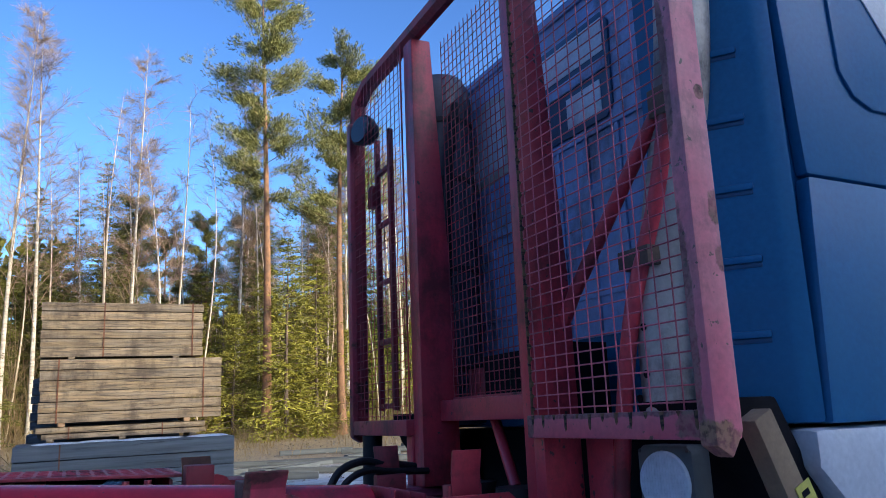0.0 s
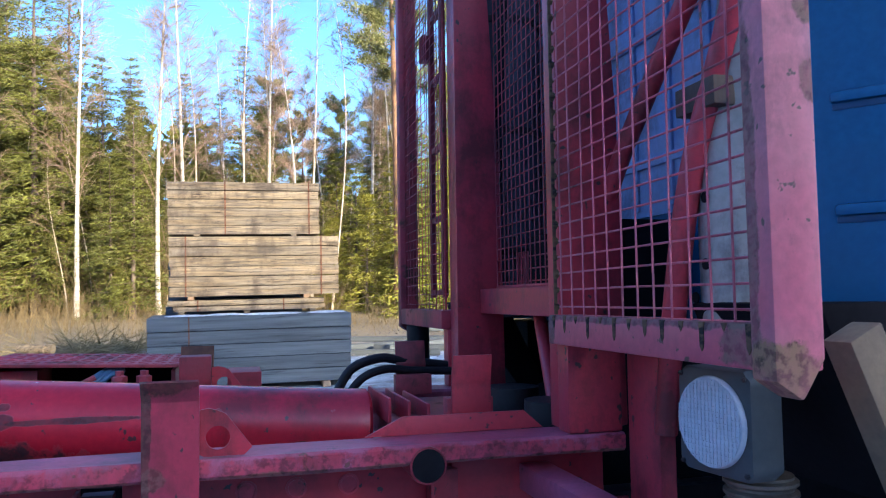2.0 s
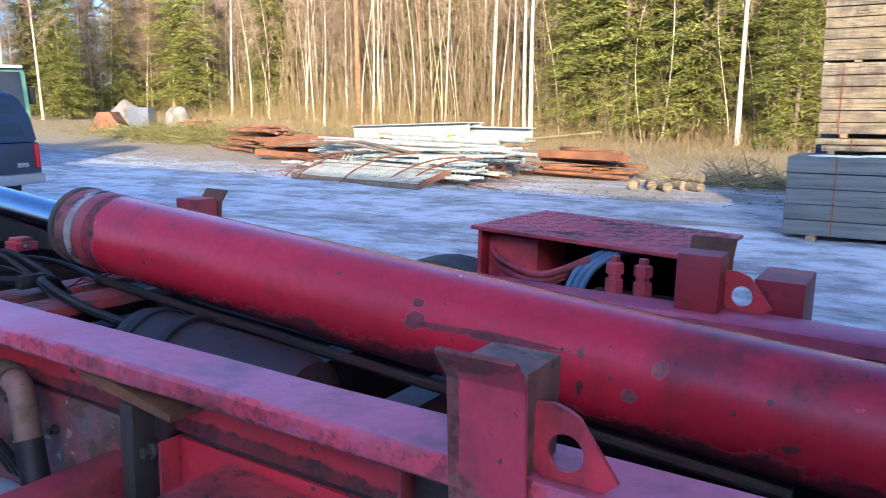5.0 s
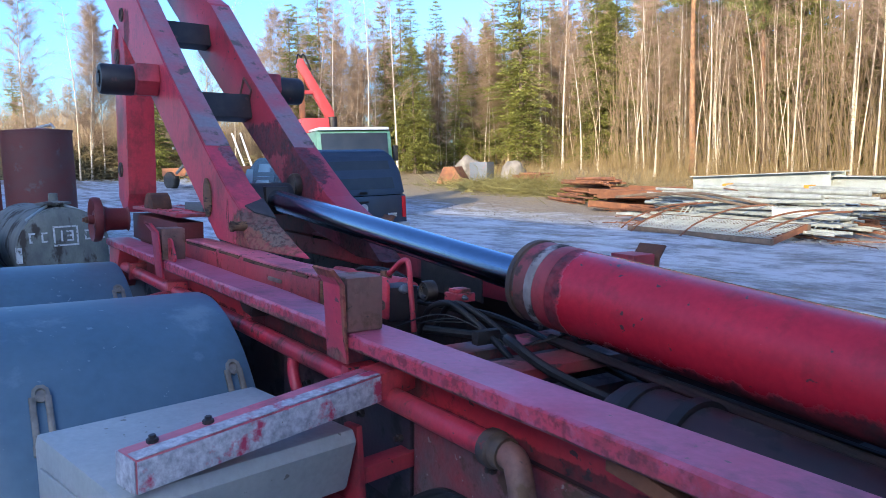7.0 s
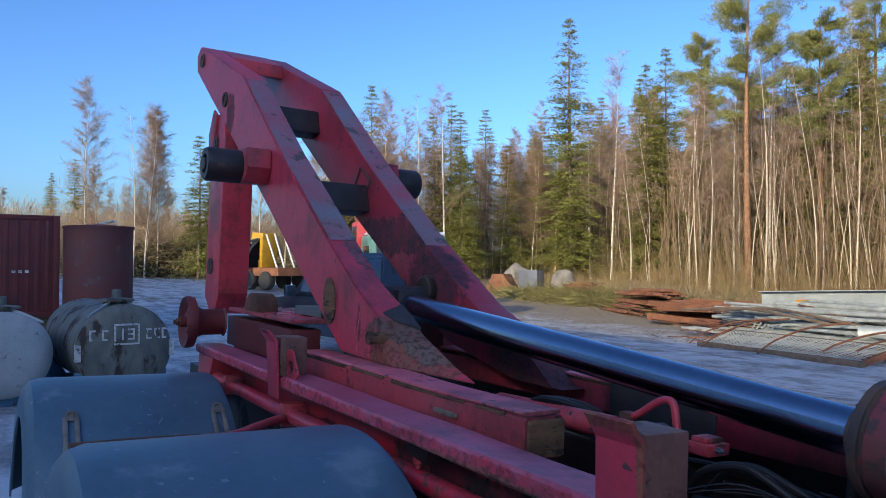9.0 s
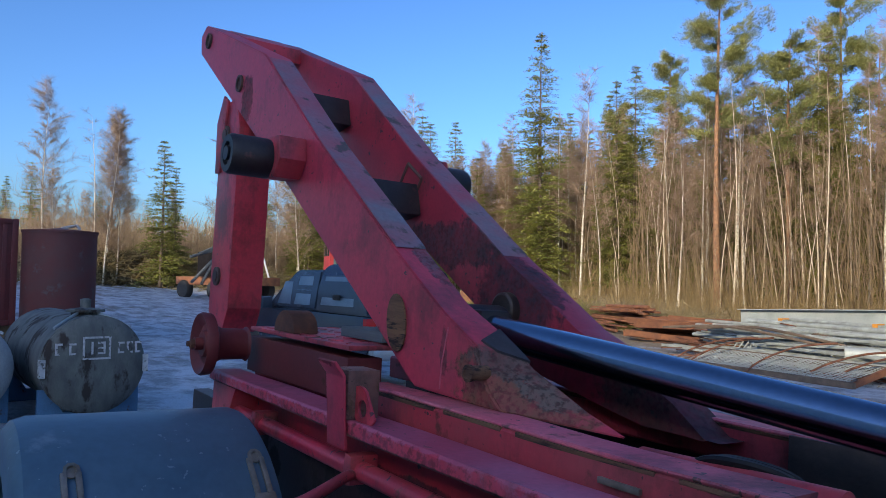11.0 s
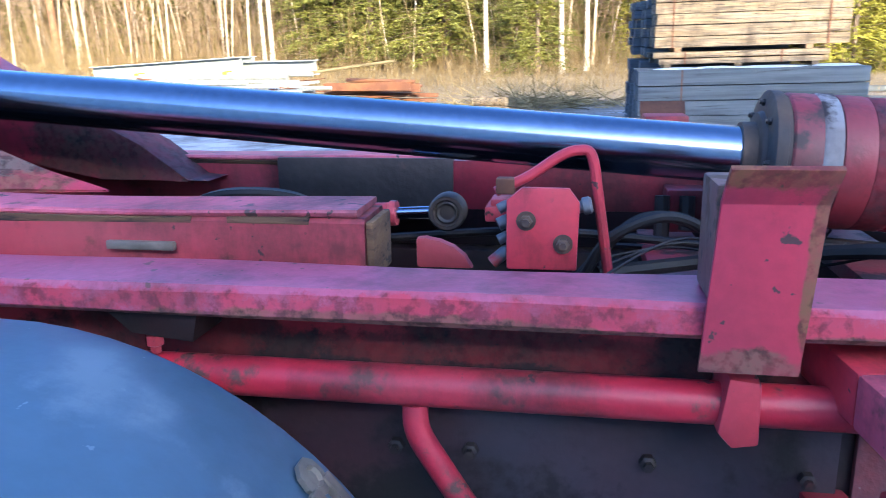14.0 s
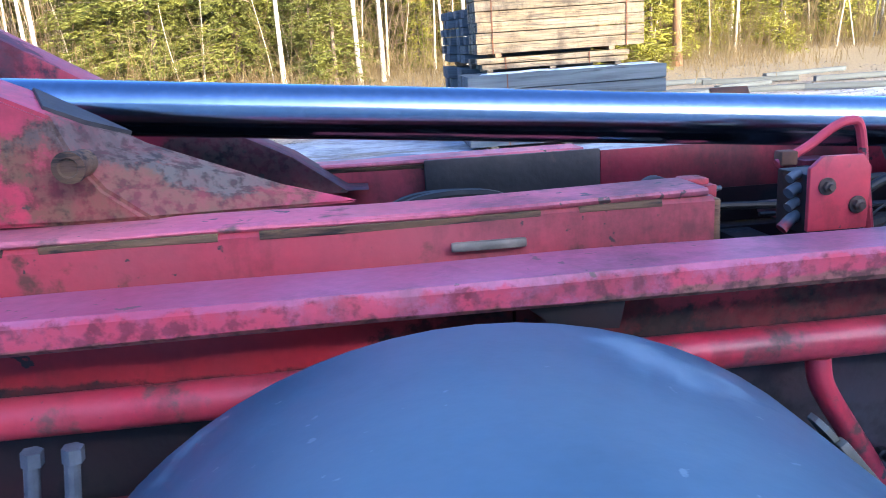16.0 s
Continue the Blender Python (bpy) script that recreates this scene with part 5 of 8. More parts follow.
for v in (0.47, 0.35):
    bm = bmesh.new()
    bolt(bm, (0.410, v, 1.0055), (0, 0, 1), 0.012, 0.008)
    put("bolt", askew(bm, 0.085), "black_metal", "", bar)
bm = bmesh.new()
prism(bm, [(0.34, 0.58), (0.48, 0.58), (0.45, 0.935), (0.40, 0.935)], "y", -0.03, -0.012, 0.004)
box(bm, (0.05, -0.010, 0.721), (0.44, 0.50, 0.749), 0.006)
box(bm, (0.40, -0.30, 0.79), (0.46, -0.031, 0.83), 0.004)
put("box_bracket", askew(bm), "red_grime", "red bracket holding the box")
bm = bmesh.new()
box(bm, (0.06, 0.5685, 0.775), (0.10, 0.59, 0.815), 0.004)
put("marker_lamp", askew(bm), "indicator", "orange marker lamp", gb)
# second bar near the cab
bm = bmesh.new()
prism(bm, [(2.70, 0.985), (2.775, 0.985), (2.775, 1.05), (2.70, 1.05)], "y", -1.22, -0.453, 0.007)
put("side_bar", bm, "red_rail", "pink red square bar with chipped paint")

# far toolbox, open towards the frame
tb = block("far_toolbox", (1.17, 0.68, 0.70), (1.82, 1.22, 0.74), "red_grime", "red toolbox with a tread plate lid and an open side")
block("toolbox_end", (1.17, 0.68, 0.741), (1.185, 1.22, 1.245), "red_grime", "", tb)
block("toolbox_end", (1.805, 0.68, 0.741), (1.82, 1.22, 1.215), "red_grime", "", tb)
# Back panel in near black, the box's inner shade painted in.
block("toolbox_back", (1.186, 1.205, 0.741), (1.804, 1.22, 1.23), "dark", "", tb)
block("inner_case", (1.19, 0.72, 1.05), (1.36, 0.95, 1.225), "red_worn", "red inner case", tb)
bm = bmesh.new()
prism(bm, [(1.155, 1.246), (1.86, 1.222), (1.86, 1.234), (1.155, 1.258)], "y", 0.66, 1.225, 0.002)
lid = put("tread_lid", bm, "red_worn", "red tread plate lid", tb)
for i in range(13):
    for j in range(9):
        bm = bmesh.new()
        x, y = 1.19 + 0.052 * i, 0.69 + 0.06 * j
        d = 1 if (i + j) % 2 else -1
        z = 1.2575 - (x - 1.155) * 0.034
        tube(bm, [(x - 0.018, y - 0.016 * d, z), (x + 0.018, y + 0.016 * d, z - 0.001)], 0.004, 5)
        put("tread_bar", bm, "red_worn", "", lid)
for i in range(3):
    pipe("toolbox_pipe", [(1.22, 0.70 + 0.03 * i, 1.18 - 0.03 * i), (1.27, 0.66 + 0.02 * i, 1.16 - 0.03 * i), (1.42, 0.62, 1.14 - 0.02 * i), (1.56, 0.64 + 0.05 * i, 1.20)], 0.011, "red_worn", "bent red pipe", soft=5)
for i in range(3):
    pipe("blue_hose", [(1.50 + 0.02 * i, 0.60, 1.08), (1.53 + 0.02 * i, 0.63, 1.17), (1.59 + 0.02 * i, 0.70, 1.22), (1.62, 0.85, 1.20)], 0.010, "hose_blue", "pale blue hose bundle", soft=5)
fvb = block("far_manifold", (1.58, 0.58, 1.05), (1.82, 0.66, 1.12), "black_metal", "dark manifold block")
for x in (1.64, 1.72):
    bm = bmesh.new()
    lathe(bm, [(0.026, 0), (0.026, 0.035), (0.019, 0.037), (0.019, 0.05), (0.026, 0.052), (0.026, 0.08), (0.014, 0.085), (0.014, 0.10)], frame_of((x, 0.62, 1.121), (0, 0, 1)), 6)
    put("union", bm, "red_worn", "red hexagon union", fvb)
pipe("far_pipe", [(1.74, 0.60, 1.11), (1.95, 0.60, 1.10), (2.4, 0.59, 1.06)], 0.014, "red_grime", "red pipe along the far rail", soft=2)
block("far_bracket", (2.0, 0.64, 1.02), (2.12, 0.86, 1.20), "red_grime", "red angle bracket on the far side")
bm = bmesh.new()
lathe(bm, [(0.34, 0), (0.37, 0.03), (0.37, 0.20), (0.34, 0.24)], frame_of((0.97, 0.72, 0.74), (0, 1, 0)), 40)
put("spare_tyre", bm, "tyre", "black tyre on the far side")
bm = bmesh.new()
tube(bm, smooth_path([(2.34, 0.32, 1.12), (2.40, 0.33, 1.22), (2.50, 0.35, 1.255), (2.58, 0.36, 1.245), (2.75, 0.38, 1.22)], 6), 0.016, 10)
put("front_hose", bm, "black", "looped black hose behind the headboard")
bm = bmesh.new()
tube(bm, smooth_path([(2.36, 0.30, 1.10), (2.43, 0.30, 1.19), (2.52, 0.32, 1.22), (2.62, 0.34, 1.21), (2.80, 0.36, 1.2)], 6), 0.014, 10)
put("front_hose", bm, "black", "looped black hose behind the headboard")

# ---- headboard guard and cab ----
def cage(s):
    X0, X1 = 2.765, 2.90
    near = s < 0
    out = 1.324 if near else 1.258
    y0, y1 = pair(s, 0.50, out - 0.003)
    mat = "cage_red" if near else "red_worn"
    bm = bmesh.new()
    prism(bm, [(y0 + 0.002, 1.342), (y1 - 0.002, 1.342), (y1 - 0.002, 1.412), (y0 + 0.002, 1.412)], "x", X0 + 0.001, X1 - 0.05, 0.006)
    f = put("guard_frame", bm, "bottom_red" if near else mat, "battered red headboard guard with wire mesh")
    o0, o1 = pair(s, out - 0.056, out)
    bm = bmesh.new()
    prism(bm, [(X0 - 0.002, 1.33), (X1 - 0.09, 1.30), (X1 - 0.05, 1.36), (X1 - 0.05, 2.96), (X1 - 0.08, 3.06), (X0 - 0.002, 3.06)], "y", o0, o1, 0.008)
    put("guard_post", bm, "post_red" if near else mat, "scraped pink red corner post", f)
    # sloping corner and top rail
    bm = bmesh.new()
    tube(bm, [(2.82, s * (out - 0.03), 3.05), (2.82, s * (out - 0.06), 3.18), (2.83, s * 1.06, 3.245), (2.83, s * 0.0, 3.25)], 0.045, 8)
    put("top_rail", bm, mat, "red top rail of the guard", f)
    i0, i1 = pair(s, 0.50, 0.512)
    bm = bmesh.new()
    box(bm, (X0 + 0.016, i0, 1.413), (X0 + 0.024, i0 + 0.006, 3.22), 0.002)
    put("inner_strip", bm, "rust_flake" if near else mat, "bent edge strip of the mesh", f)
    for i in range(13):
        bm = bmesh.new()
        y = s * (0.540 + (out - 0.60) / 12 * i)
        w = 0.004 * math.sin(i * 2.1)
        tube(bm, [(2.787 + w, y, 1.36), (2.787, y, 1.416), (2.789 - w, y + 0.002, 2.2), (2.787, y, 3.22)], 0.0023 if near else 0.0018, 6)
        put("upright_wire", bm, "cage_red" if near else "red_worn", "", f)
    for i in range(13 if near else 0):
        bm = bmesh.new()
        y = s * (0.540 + (out - 0.60) / 12 * i)
        h = 0.022 + 0.018 * math.sin(i * 2.7)
        prism(bm, [(y - 0.007, 1.4115), (y - 0.005, 1.41 - h), (y, 1.402 - h), (y + 0.005, 1.41 - h), (y + 0.007, 1.4115)], "x", X0 - 0.0005, X0 + 0.003)
        put("dirt_drip", bm, "rust_flake", "", f)
    for i in range(44):
        bm = bmesh.new()
        z = 1.432 + 0.0405 * i
        w = 0.003 * math.sin(i * 1.7)
        tube(bm, [(2.7945 + w, s * 0.503, z), (2.794 - w, s * 0.85, z + 0.002 * math.sin(i)), (2.794 + w, s * (out - 0.055), z)], 0.0023 if near else 0.0018, 6)
        put("cross_wire", bm, "cage_red" if near else "red_worn", "", f)
        for y, d in ((s * (out - 0.056), -s), (s * 0.506, s)) if near else ():
            k = 0.5 + 0.5 * math.sin(i * 2.3 + 9 * d)
            bm = bmesh.new()
            prism(bm, [(y - d * 0.002, z - 0.006 - 0.006 * k), (y + d * (0.004 + 0.005 * k), z - 0.003), (y + d * (0.005 + 0.004 * k), z + 0.003), (y - d * 0.002, z + 0.005 + 0.006 * k)], "x", 2.782, 2.7945)
            put("mesh_clip", bm, "rust_flake", "dirty weld where the wire ends", f)
    return f


CAGE = {s: cage(s) for s in (-1, 1)}
# middle mesh
mid = block("middle_mesh", (2.945, -0.39, 1.4885), (2.97, 0.39, 1.500), "red_worn", "wire mesh between the headboard posts")
for i in range(20):
    bm = bmesh.new()
    y = -0.385 + 0.0405 * i
    tube(bm, [(2.950, y, 1.49), (2.950, y, 3.2)], 0.0023, 6)
    put("upright_wire", bm, "red_worn", "", mid)
for i in range(42):
    bm = bmesh.new()
    z = 1.51 + 0.0405 * i
    tube(bm, [(2.956, -0.40, z), (2.956, 0.40, z)], 0.0023, 6)
    put("cross_wire", bm, "red_worn", "", mid)
for s in (-1, 1):
    bm = bmesh.new()
    prism(bm, [(2.80, 1.131), (2.98, 1.131), (2.972, 1.9), (2.90, 3.2), (2.80, 3.2)], "y", *pair(s, 0.40 if s > 0 else 0.425, 0.498), 0.007)
    put("headboard_post", bm, "red", "thick tapered red headboard post")
    block("post_foot", (2.79, *pair(s, 0.4985, 0.56)[:1], 1.131), (2.93, pair(s, 0.4985, 0.56)[1], 1.341), "red", "red box foot of the headboard post")
block("lower_post", (2.932, -0.725, 0.62), (2.972, -0.585, 1.34), "red", "flat red post below the guard")
bm = bmesh.new()
box(bm, (2.885, -0.424, 1.40), (2.97, 0.399, 1.488), 0.006)
put("headboard_tie", bm, "red", "red cross tie of the headboard")
# struts behind the near mesh
pipe("strut", [(3.0, -1.02, 2.34), (2.96, -0.55, 1.82), (2.94, -0.42, 1.62)], 0.024, "red", "diagonal red strut tube", None, 14, 0)
pipe("strut", [(3.0, -1.04, 2.34), (2.99, -0.96, 2.05), (2.96, -0.84, 1.72), (2.95, -0.77, 1.42), (2.95, -0.72, 1.15)], 0.026, "red", "bent red strut tube", None, 14)
pipe("strut", [(2.95, -0.10, 1.15), (3.0, 0.12, 1.40)], 0.022, "red", "thin red strut", None, 12, 0)
block("strut_clamp", (2.97, -1.08, 2.28), (3.03, -0.98, 2.37), "bare", "rusty strut clamp")
block("strut_clamp", (2.95, -0.94, 1.84), (3.0, -0.80, 1.90), "bare", "rusty strut clamp")
# exhaust stack
bm = bmesh.new()
tube(bm, smooth_path([(3.06, -0.86, 1.34), (3.06, -0.865, 1.75), (3.07, -0.92, 2.0), (3.08, -1.02, 2.4), (3.09, -1.06, 2.9), (3.09, -1.06, 3.4)], 5), 0.085, 24)
ex = put("exhaust_pipe", bm, "exhaust", "dusty pale exhaust stack with a heat shield")
# Near-black discs paint the shade in the shield's holes.
for z, y in ((1.52, -0.86), (1.66, -0.865), (1.45, -0.82)):
    bm = bmesh.new()
    lathe(bm, [(0.012, 0), (0.012, 0.004)], frame_of((2.974, y, z), (-1, 0, 0)), 12)
    put("shield_hole", bm, "dark", "", ex)
bm = bmesh.new()
lathe(bm, [(0.165, 0.0), (0.165, 1.62), (0.155, 1.70), (0.125, 1.755), (0.06, 1.785), (0.0, 1.79)], pose(3.085, 0.70, 1.38), 32)
intake = put("air_intake", bm, "intake", "dusty dark round air intake duct behind the headboard")
for z in (1.62, 2.1, 2.55, 2.86):
    bm = bmesh.new()
    lathe(bm, [(0.1655, 0), (0.171, 0.003), (0.171, 0.027), (0.1655, 0.03)], pose(3.085, 0.70, z), 32)
    put("band", bm, "black_metal", "", intake)
pipe("intake_hose", [(2.99, 0.53, 1.45), (3.0, 0.515, 2.0), (3.03, 0.505, 2.6), (3.09, 0.52, 2.95)], 0.022, "black", "black hose beside the intake", intake)
# dark crates and tanks low behind the headboard
block("dark_crate", (2.99, -0.44, 1.40), (3.16, 0.18, 1.66), "dark", "dark box low behind the headboard")
block("red_crate", (3.02, 0.10, 1.44), (3.2, 0.38, 1.62), "red_grime", "red box behind the headboard")
for s in (-1, 1):
    bm = bmesh.new()
    tube(bm, [(2.92, s * 0.18, 0.9), (2.92, s * 0.18, 1.16)], 0.09, 20)
    put("filter_can", bm, "black_metal", "dark filter canister")
bm = bmesh.new()
tube(bm, [(2.80, 1.02, 0.9), (2.80, 1.02, 1.34)], 0.05, 14)
put("lamp_post", bm, "black", "black rubber post under the far guard")
# ladder behind the far mesh and its lamp
lad = block("ladder", (2.90, 0.955, 1.46), (2.925, 0.985, 2.96), "red_grime", "dark red ladder behind the far mesh")
block("stile", (2.90, 1.15, 1.46), (2.925, 1.185, 2.96), "red_grime", "", lad)
for z in (1.47, 1.80, 2.12, 2.44, 2.74):
    block("rung", (2.90, 0.9855, z), (2.925, 1.1495, z + 0.025), "red_grime", "", lad)
block("latch_box", (2.86, 1.12, 2.56), (2.90, 1.19, 2.68), "red_grime", "small red latch box")
bm = bmesh.new()
lathe(bm, [(0.03, -0.06), (0.06, -0.05), (0.085, 0.0), (0.088, 0.03), (0.08, 0.035)], frame_of((2.82, 1.10, 2.98), (-0.9, -0.3, 0.1)), 24)
wl = put("work_lamp", bm, "black", "black round work lamp on the guard")
bm = bmesh.new()
lathe(bm, [(0.078, 0.0), (0.076, 0.008)], frame_of(Vector((2.82, 1.10, 2.98)) + Vector((-0.9, -0.3, 0.1)).normalized() * 0.036, (-0.9, -0.3, 0.1)), 24)
put("lens", bm, "glass_dark", "", wl)
# near lamp with a ribbed hose under it
LAMP = pose(2.86, -1.028, 1.226, 0, 0, 8)


def lamp_part(name, bm, mat, label="", parent=None):
    bmesh.ops.transform(bm, matrix=LAMP, verts=bm.verts[:])
    return put(name, bm, mat, label, parent)


bm = bmesh.new()
prism(bm, [(-0.075, -0.097), (0.075, -0.097), (0.092, -0.080), (0.092, 0.080), (0.075, 0.097), (-0.075, 0.097), (-0.092, 0.080), (-0.092, -0.080)], "x", 0.0, 0.075, 0.010)
nl = lamp_part("rear_lamp", bm, "lamp_grey", "grey framed rear work lamp with ribbed glass")
bm = bmesh.new()
lathe(bm, [(0.083, 0.0), (0.083, 0.005), (0.080, 0.010), (0.0, 0.010)], frame_of((-0.0005, 0, 0), (-1, 0, 0)), 36)
lens = lamp_part("lens", bm, "lens", "ribbed clear glass", nl)
for i in range(17):
    u = -0.074 + 0.00925 * i
    h = math.sqrt(max(0.0001, 0.0785 ** 2 - u * u))
    bm = bmesh.new()
    box(bm, (-0.0125, u - 0.0018, -h), (-0.0108, u + 0.0018, h))
    lamp_part("glass_rib", bm, "lens", "", lens)
    bm = bmesh.new()
    box(bm, (-0.0121, -h, u - 0.0018), (-0.0109, h, u + 0.0018))
    lamp_part("glass_rib", bm, "lens", "", lens)
for y in (-0.08, 0.08):
    for z in (-0.082, 0.082):
        bm = bmesh.new()
        bolt(bm, (-0.0005, y, z), (-1, 0, 0), 0.005, 0.003)
        lamp_part("screw", bm, "black_metal", "", nl)
bm = bmesh.new()
prof = [(0.06, 0)]
for i in range(22):
    prof += [(0.066, 0.02 * i + 0.004), (0.066, 0.02 * i + 0.010), (0.058, 0.02 * i + 0.014), (0.058, 0.02 * i + 0.019)]
lathe(bm, prof, frame_of((2.95, -1.035, 0.69), (0, 0, 1)), 24)
put("ribbed_hose", bm, "hose_metal", "ribbed brown metal air hose")
# timber prop with its label, below the guard's corner
bm = bmesh.new()
prism(bm, [(2.93, 1.38), (2.99, 1.41), (3.30, 0.72), (3.23, 0.69)], "y", -1.285, -1.225, 0.004)
prop = put("timber_prop", bm, "wood_dark", "dark timber prop under the guard corner")
bm = bmesh.new()
prism(bm, [(3.035, 1.215), (3.085, 1.238), (3.135, 1.125), (3.085, 1.102)], "y", -1.2885, -1.2855)
tag = put("label_plate", bm, "label", "small yellow label", prop)
for i in range(5):
    bm = bmesh.new()
    x, z = 3.052 + 0.014 * i, 1.205 - 0.03 * i * 0.9
    prism(bm, [(x, z), (x + 0.024, z + 0.011), (x + 0.030, z - 0.003), (x + 0.006, z - 0.014)], "y", -1.2905, -1.289)
    put("print_bar", bm, "dark", "", prop)

# cab: body, rear wall, deflector, door panels, lower white skirt
bm = bmesh.new()
prism(bm, [(3.27, 1.36), (5.4, 1.36), (5.5, 2.2), (5.2, 3.2), (4.7, 3.45), (3.9, 3.42), (3.38, 3.235), (3.27, 3.17)], "y", -1.19, 1.19, 0.03)
cab = put("cab_body", bm, "cab_blue", "blue lorry cab with deflectors and white trim")
bm = bmesh.new()
box(bm, (3.262, -0.78, 1.70), (3.268, 1.17, 3.15), 0.002)
put("rear_panel", bm, "cab_back", "dusty blue rear wall with skylight in its colour", cab)
for y in [-0.7 + 0.2 * i for i in range(10)]:
    block("rear_rib", (3.252, y, 1.72), (3.2615, y + 0.02, 2.50), "cab_back", "", cab, 0.003)
for z in (1.85, 2.25, 2.50, 3.10):
    block("rear_rib", (3.252, -0.76, z), (3.2615, 1.15, z + 0.03), "cab_back", "", cab, 0.003)
bm = bmesh.new()
prism(bm, [(0.70, 2.55), (0.66, 2.52), (0.30, 2.55), (0.29, 2.60), (0.30, 2.92), (0.34, 2.97), (0.50, 2.97), (0.58, 2.93), (0.64, 2.78)], "x", 3.250, 3.2615, 0.006)
w = put("rear_window", bm, "grey_plastic", "rear window with a pale rounded frame", cab)
bm = bmesh.new()
prism(bm, [(0.66, 2.59), (0.63, 2.565), (0.345, 2.59), (0.335, 2.62), (0.345, 2.90), (0.37, 2.935), (0.49, 2.935), (0.55, 2.90), (0.60, 2.77)], "x", 3.246, 3.2495, 0.001)
put("pane", bm, "pane_pale", "pane with the sky's reflection painted in", w)
bm = bmesh.new()
prism(bm, [(0.14, 2.54), (-0.44, 2.54), (-0.48, 2.58), (-0.49, 2.93), (-0.45, 2.985), (0.10, 2.985), (0.14, 2.95)], "x", 3.250, 3.2615, 0.006)
w = put("rear_window", bm, "cab_blue_dark", "wide rear window behind a dark grille", cab)
for y0, y1, z0, z1 in ((-0.455, 0.11, 2.815, 2.955), (-0.06, 0.11, 2.575, 2.715), (-0.42, -0.19, 2.575, 2.705)):
    block("pane", (3.246, y0, z0), (3.2495, y1, z1), "pane_pale", "pane with the sky's reflection painted in", w, 0.001)
block("window_bar", (3.238, -0.47, 2.735), (3.2455, 0.13, 2.785), "cab_back", "", w, 0.003)
for s in (-1, 1):
    # side deflector wings reach back from the cab
    bm = bmesh.new()
    prism(bm, [(3.07, s * 0.84), (3.09, s * 1.03), (3.215, s * 1.195), (3.262, s * 1.225), (3.259, s * 0.84)], "z", 1.365, 3.52 if s < 0 else 2.95, 0.012)
    d = put("deflector", bm, "cab_blue", "blue side air deflector")
    for k in range(8):
        z = 1.60 + 0.215 * k
        bm = bmesh.new()
        box(bm, (-0.055, -0.004, 0.0), (0.055, 0.010, 0.022), 0.008, Matrix.Translation((3.150, s * 1.108, z)) @ Matrix.Rotation(math.atan2(s * 0.797, 0.604), 4, "Z") @ Matrix.Scale(s, 4, (0, 1, 0)))
        bmesh.ops.recalc_face_normals(bm, faces=bm.faces[:])
        put("vent_lip", bm, "cab_blue", "", d)
        # Darker strip paints the shadow line under each lip.
        bm = bmesh.new()
        box(bm, (-0.052, -0.004, -0.014), (0.052, 0.003, -0.0005), 0.003, Matrix.Translation((3.150, s * 1.108, z)) @ Matrix.Rotation(math.atan2(s * 0.797, 0.604), 4, "Z") @ Matrix.Scale(s, 4, (0, 1, 0)))
        bmesh.ops.recalc_face_normals(bm, faces=bm.faces[:])
        put("vent_slot_shade", bm, "cab_blue_dark", "", d)
    # lower and upper side panels with seams
    bm = bmesh.new()
    prism(bm, [(3.262, 1.362), (4.6, 1.362), (4.6, 2.040), (3.305, 2.058)], "y", *pair(s, 1.191, 1.243), 0.014)
    put("side_panel", bm, "cab_blue", "", cab)
    bm = bmesh.new()
    prism(bm, [(3.31, 2.066), (4.6, 2.048), (4.6, 3.43 if s > 0 else 3.5), (3.9, 3.40 if s > 0 else 3.5), (3.33, 3.20 if s > 0 else 3.56), (3.285, 2.6)], "y", *pair(s, 1.191, 1.236), 0.014)
    put("side_panel", bm, "cab_blue", "", cab)
    bm = bmesh.new()
    prism(bm, [(3.51, 2.42), (3.56, 2.34), (3.64, 2.305), (4.5, 2.30), (4.5, 3.3), (3.49, 3.3)], "y", *pair(s, 1.2365, 1.247), 0.006)
    put("window_moulding", bm, "cab_blue", "", cab)
    bm = bmesh.new()
    prism(bm, [(3.62, 2.76), (3.80, 2.50), (4.10, 2.38), (4.5, 2.36), (4.5, 3.3), (3.60, 3.3)], "y", *pair(s, 1.2475, 1.253), 0.003)
    put("side_fairing", bm, "cab_white", "white painted band on the cab side", cab)
    bm = bmesh.new()
    prism(bm, [(3.20, 1.352), (5.42, 1.352), (5.42, 0.55), (3.75, 0.55), (3.50, 0.95), (3.30, 1.14), (3.20, 1.25)], "y", *pair(s, 1.0, 1.238), 0.03)
    put("cab_skirt", bm, "cab_white", "white lower cab panel")
    bm = bmesh.new()
    prism(bm, [(2.97, 1.44), (3.13, 1.44), (3.17, 1.36), (3.30, 1.10), (3.20, 1.06), (3.02, 1.30)], "y", *pair(s, 0.80, 1.18), 0.01)
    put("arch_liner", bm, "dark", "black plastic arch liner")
# Near-black block paints the shade under the cab.
block("cab_floor_void", (3.3, -0.99, 0.62), (5.3, 0.99, 1.35), "dark", "near black block for the shade under the cab", cab)

# ---- the yard ----
def on_ground(x, y, turn=0.0, up=0.0):
    return pose(x, y, ground_z(x, y) + up, 0, 0, turn)


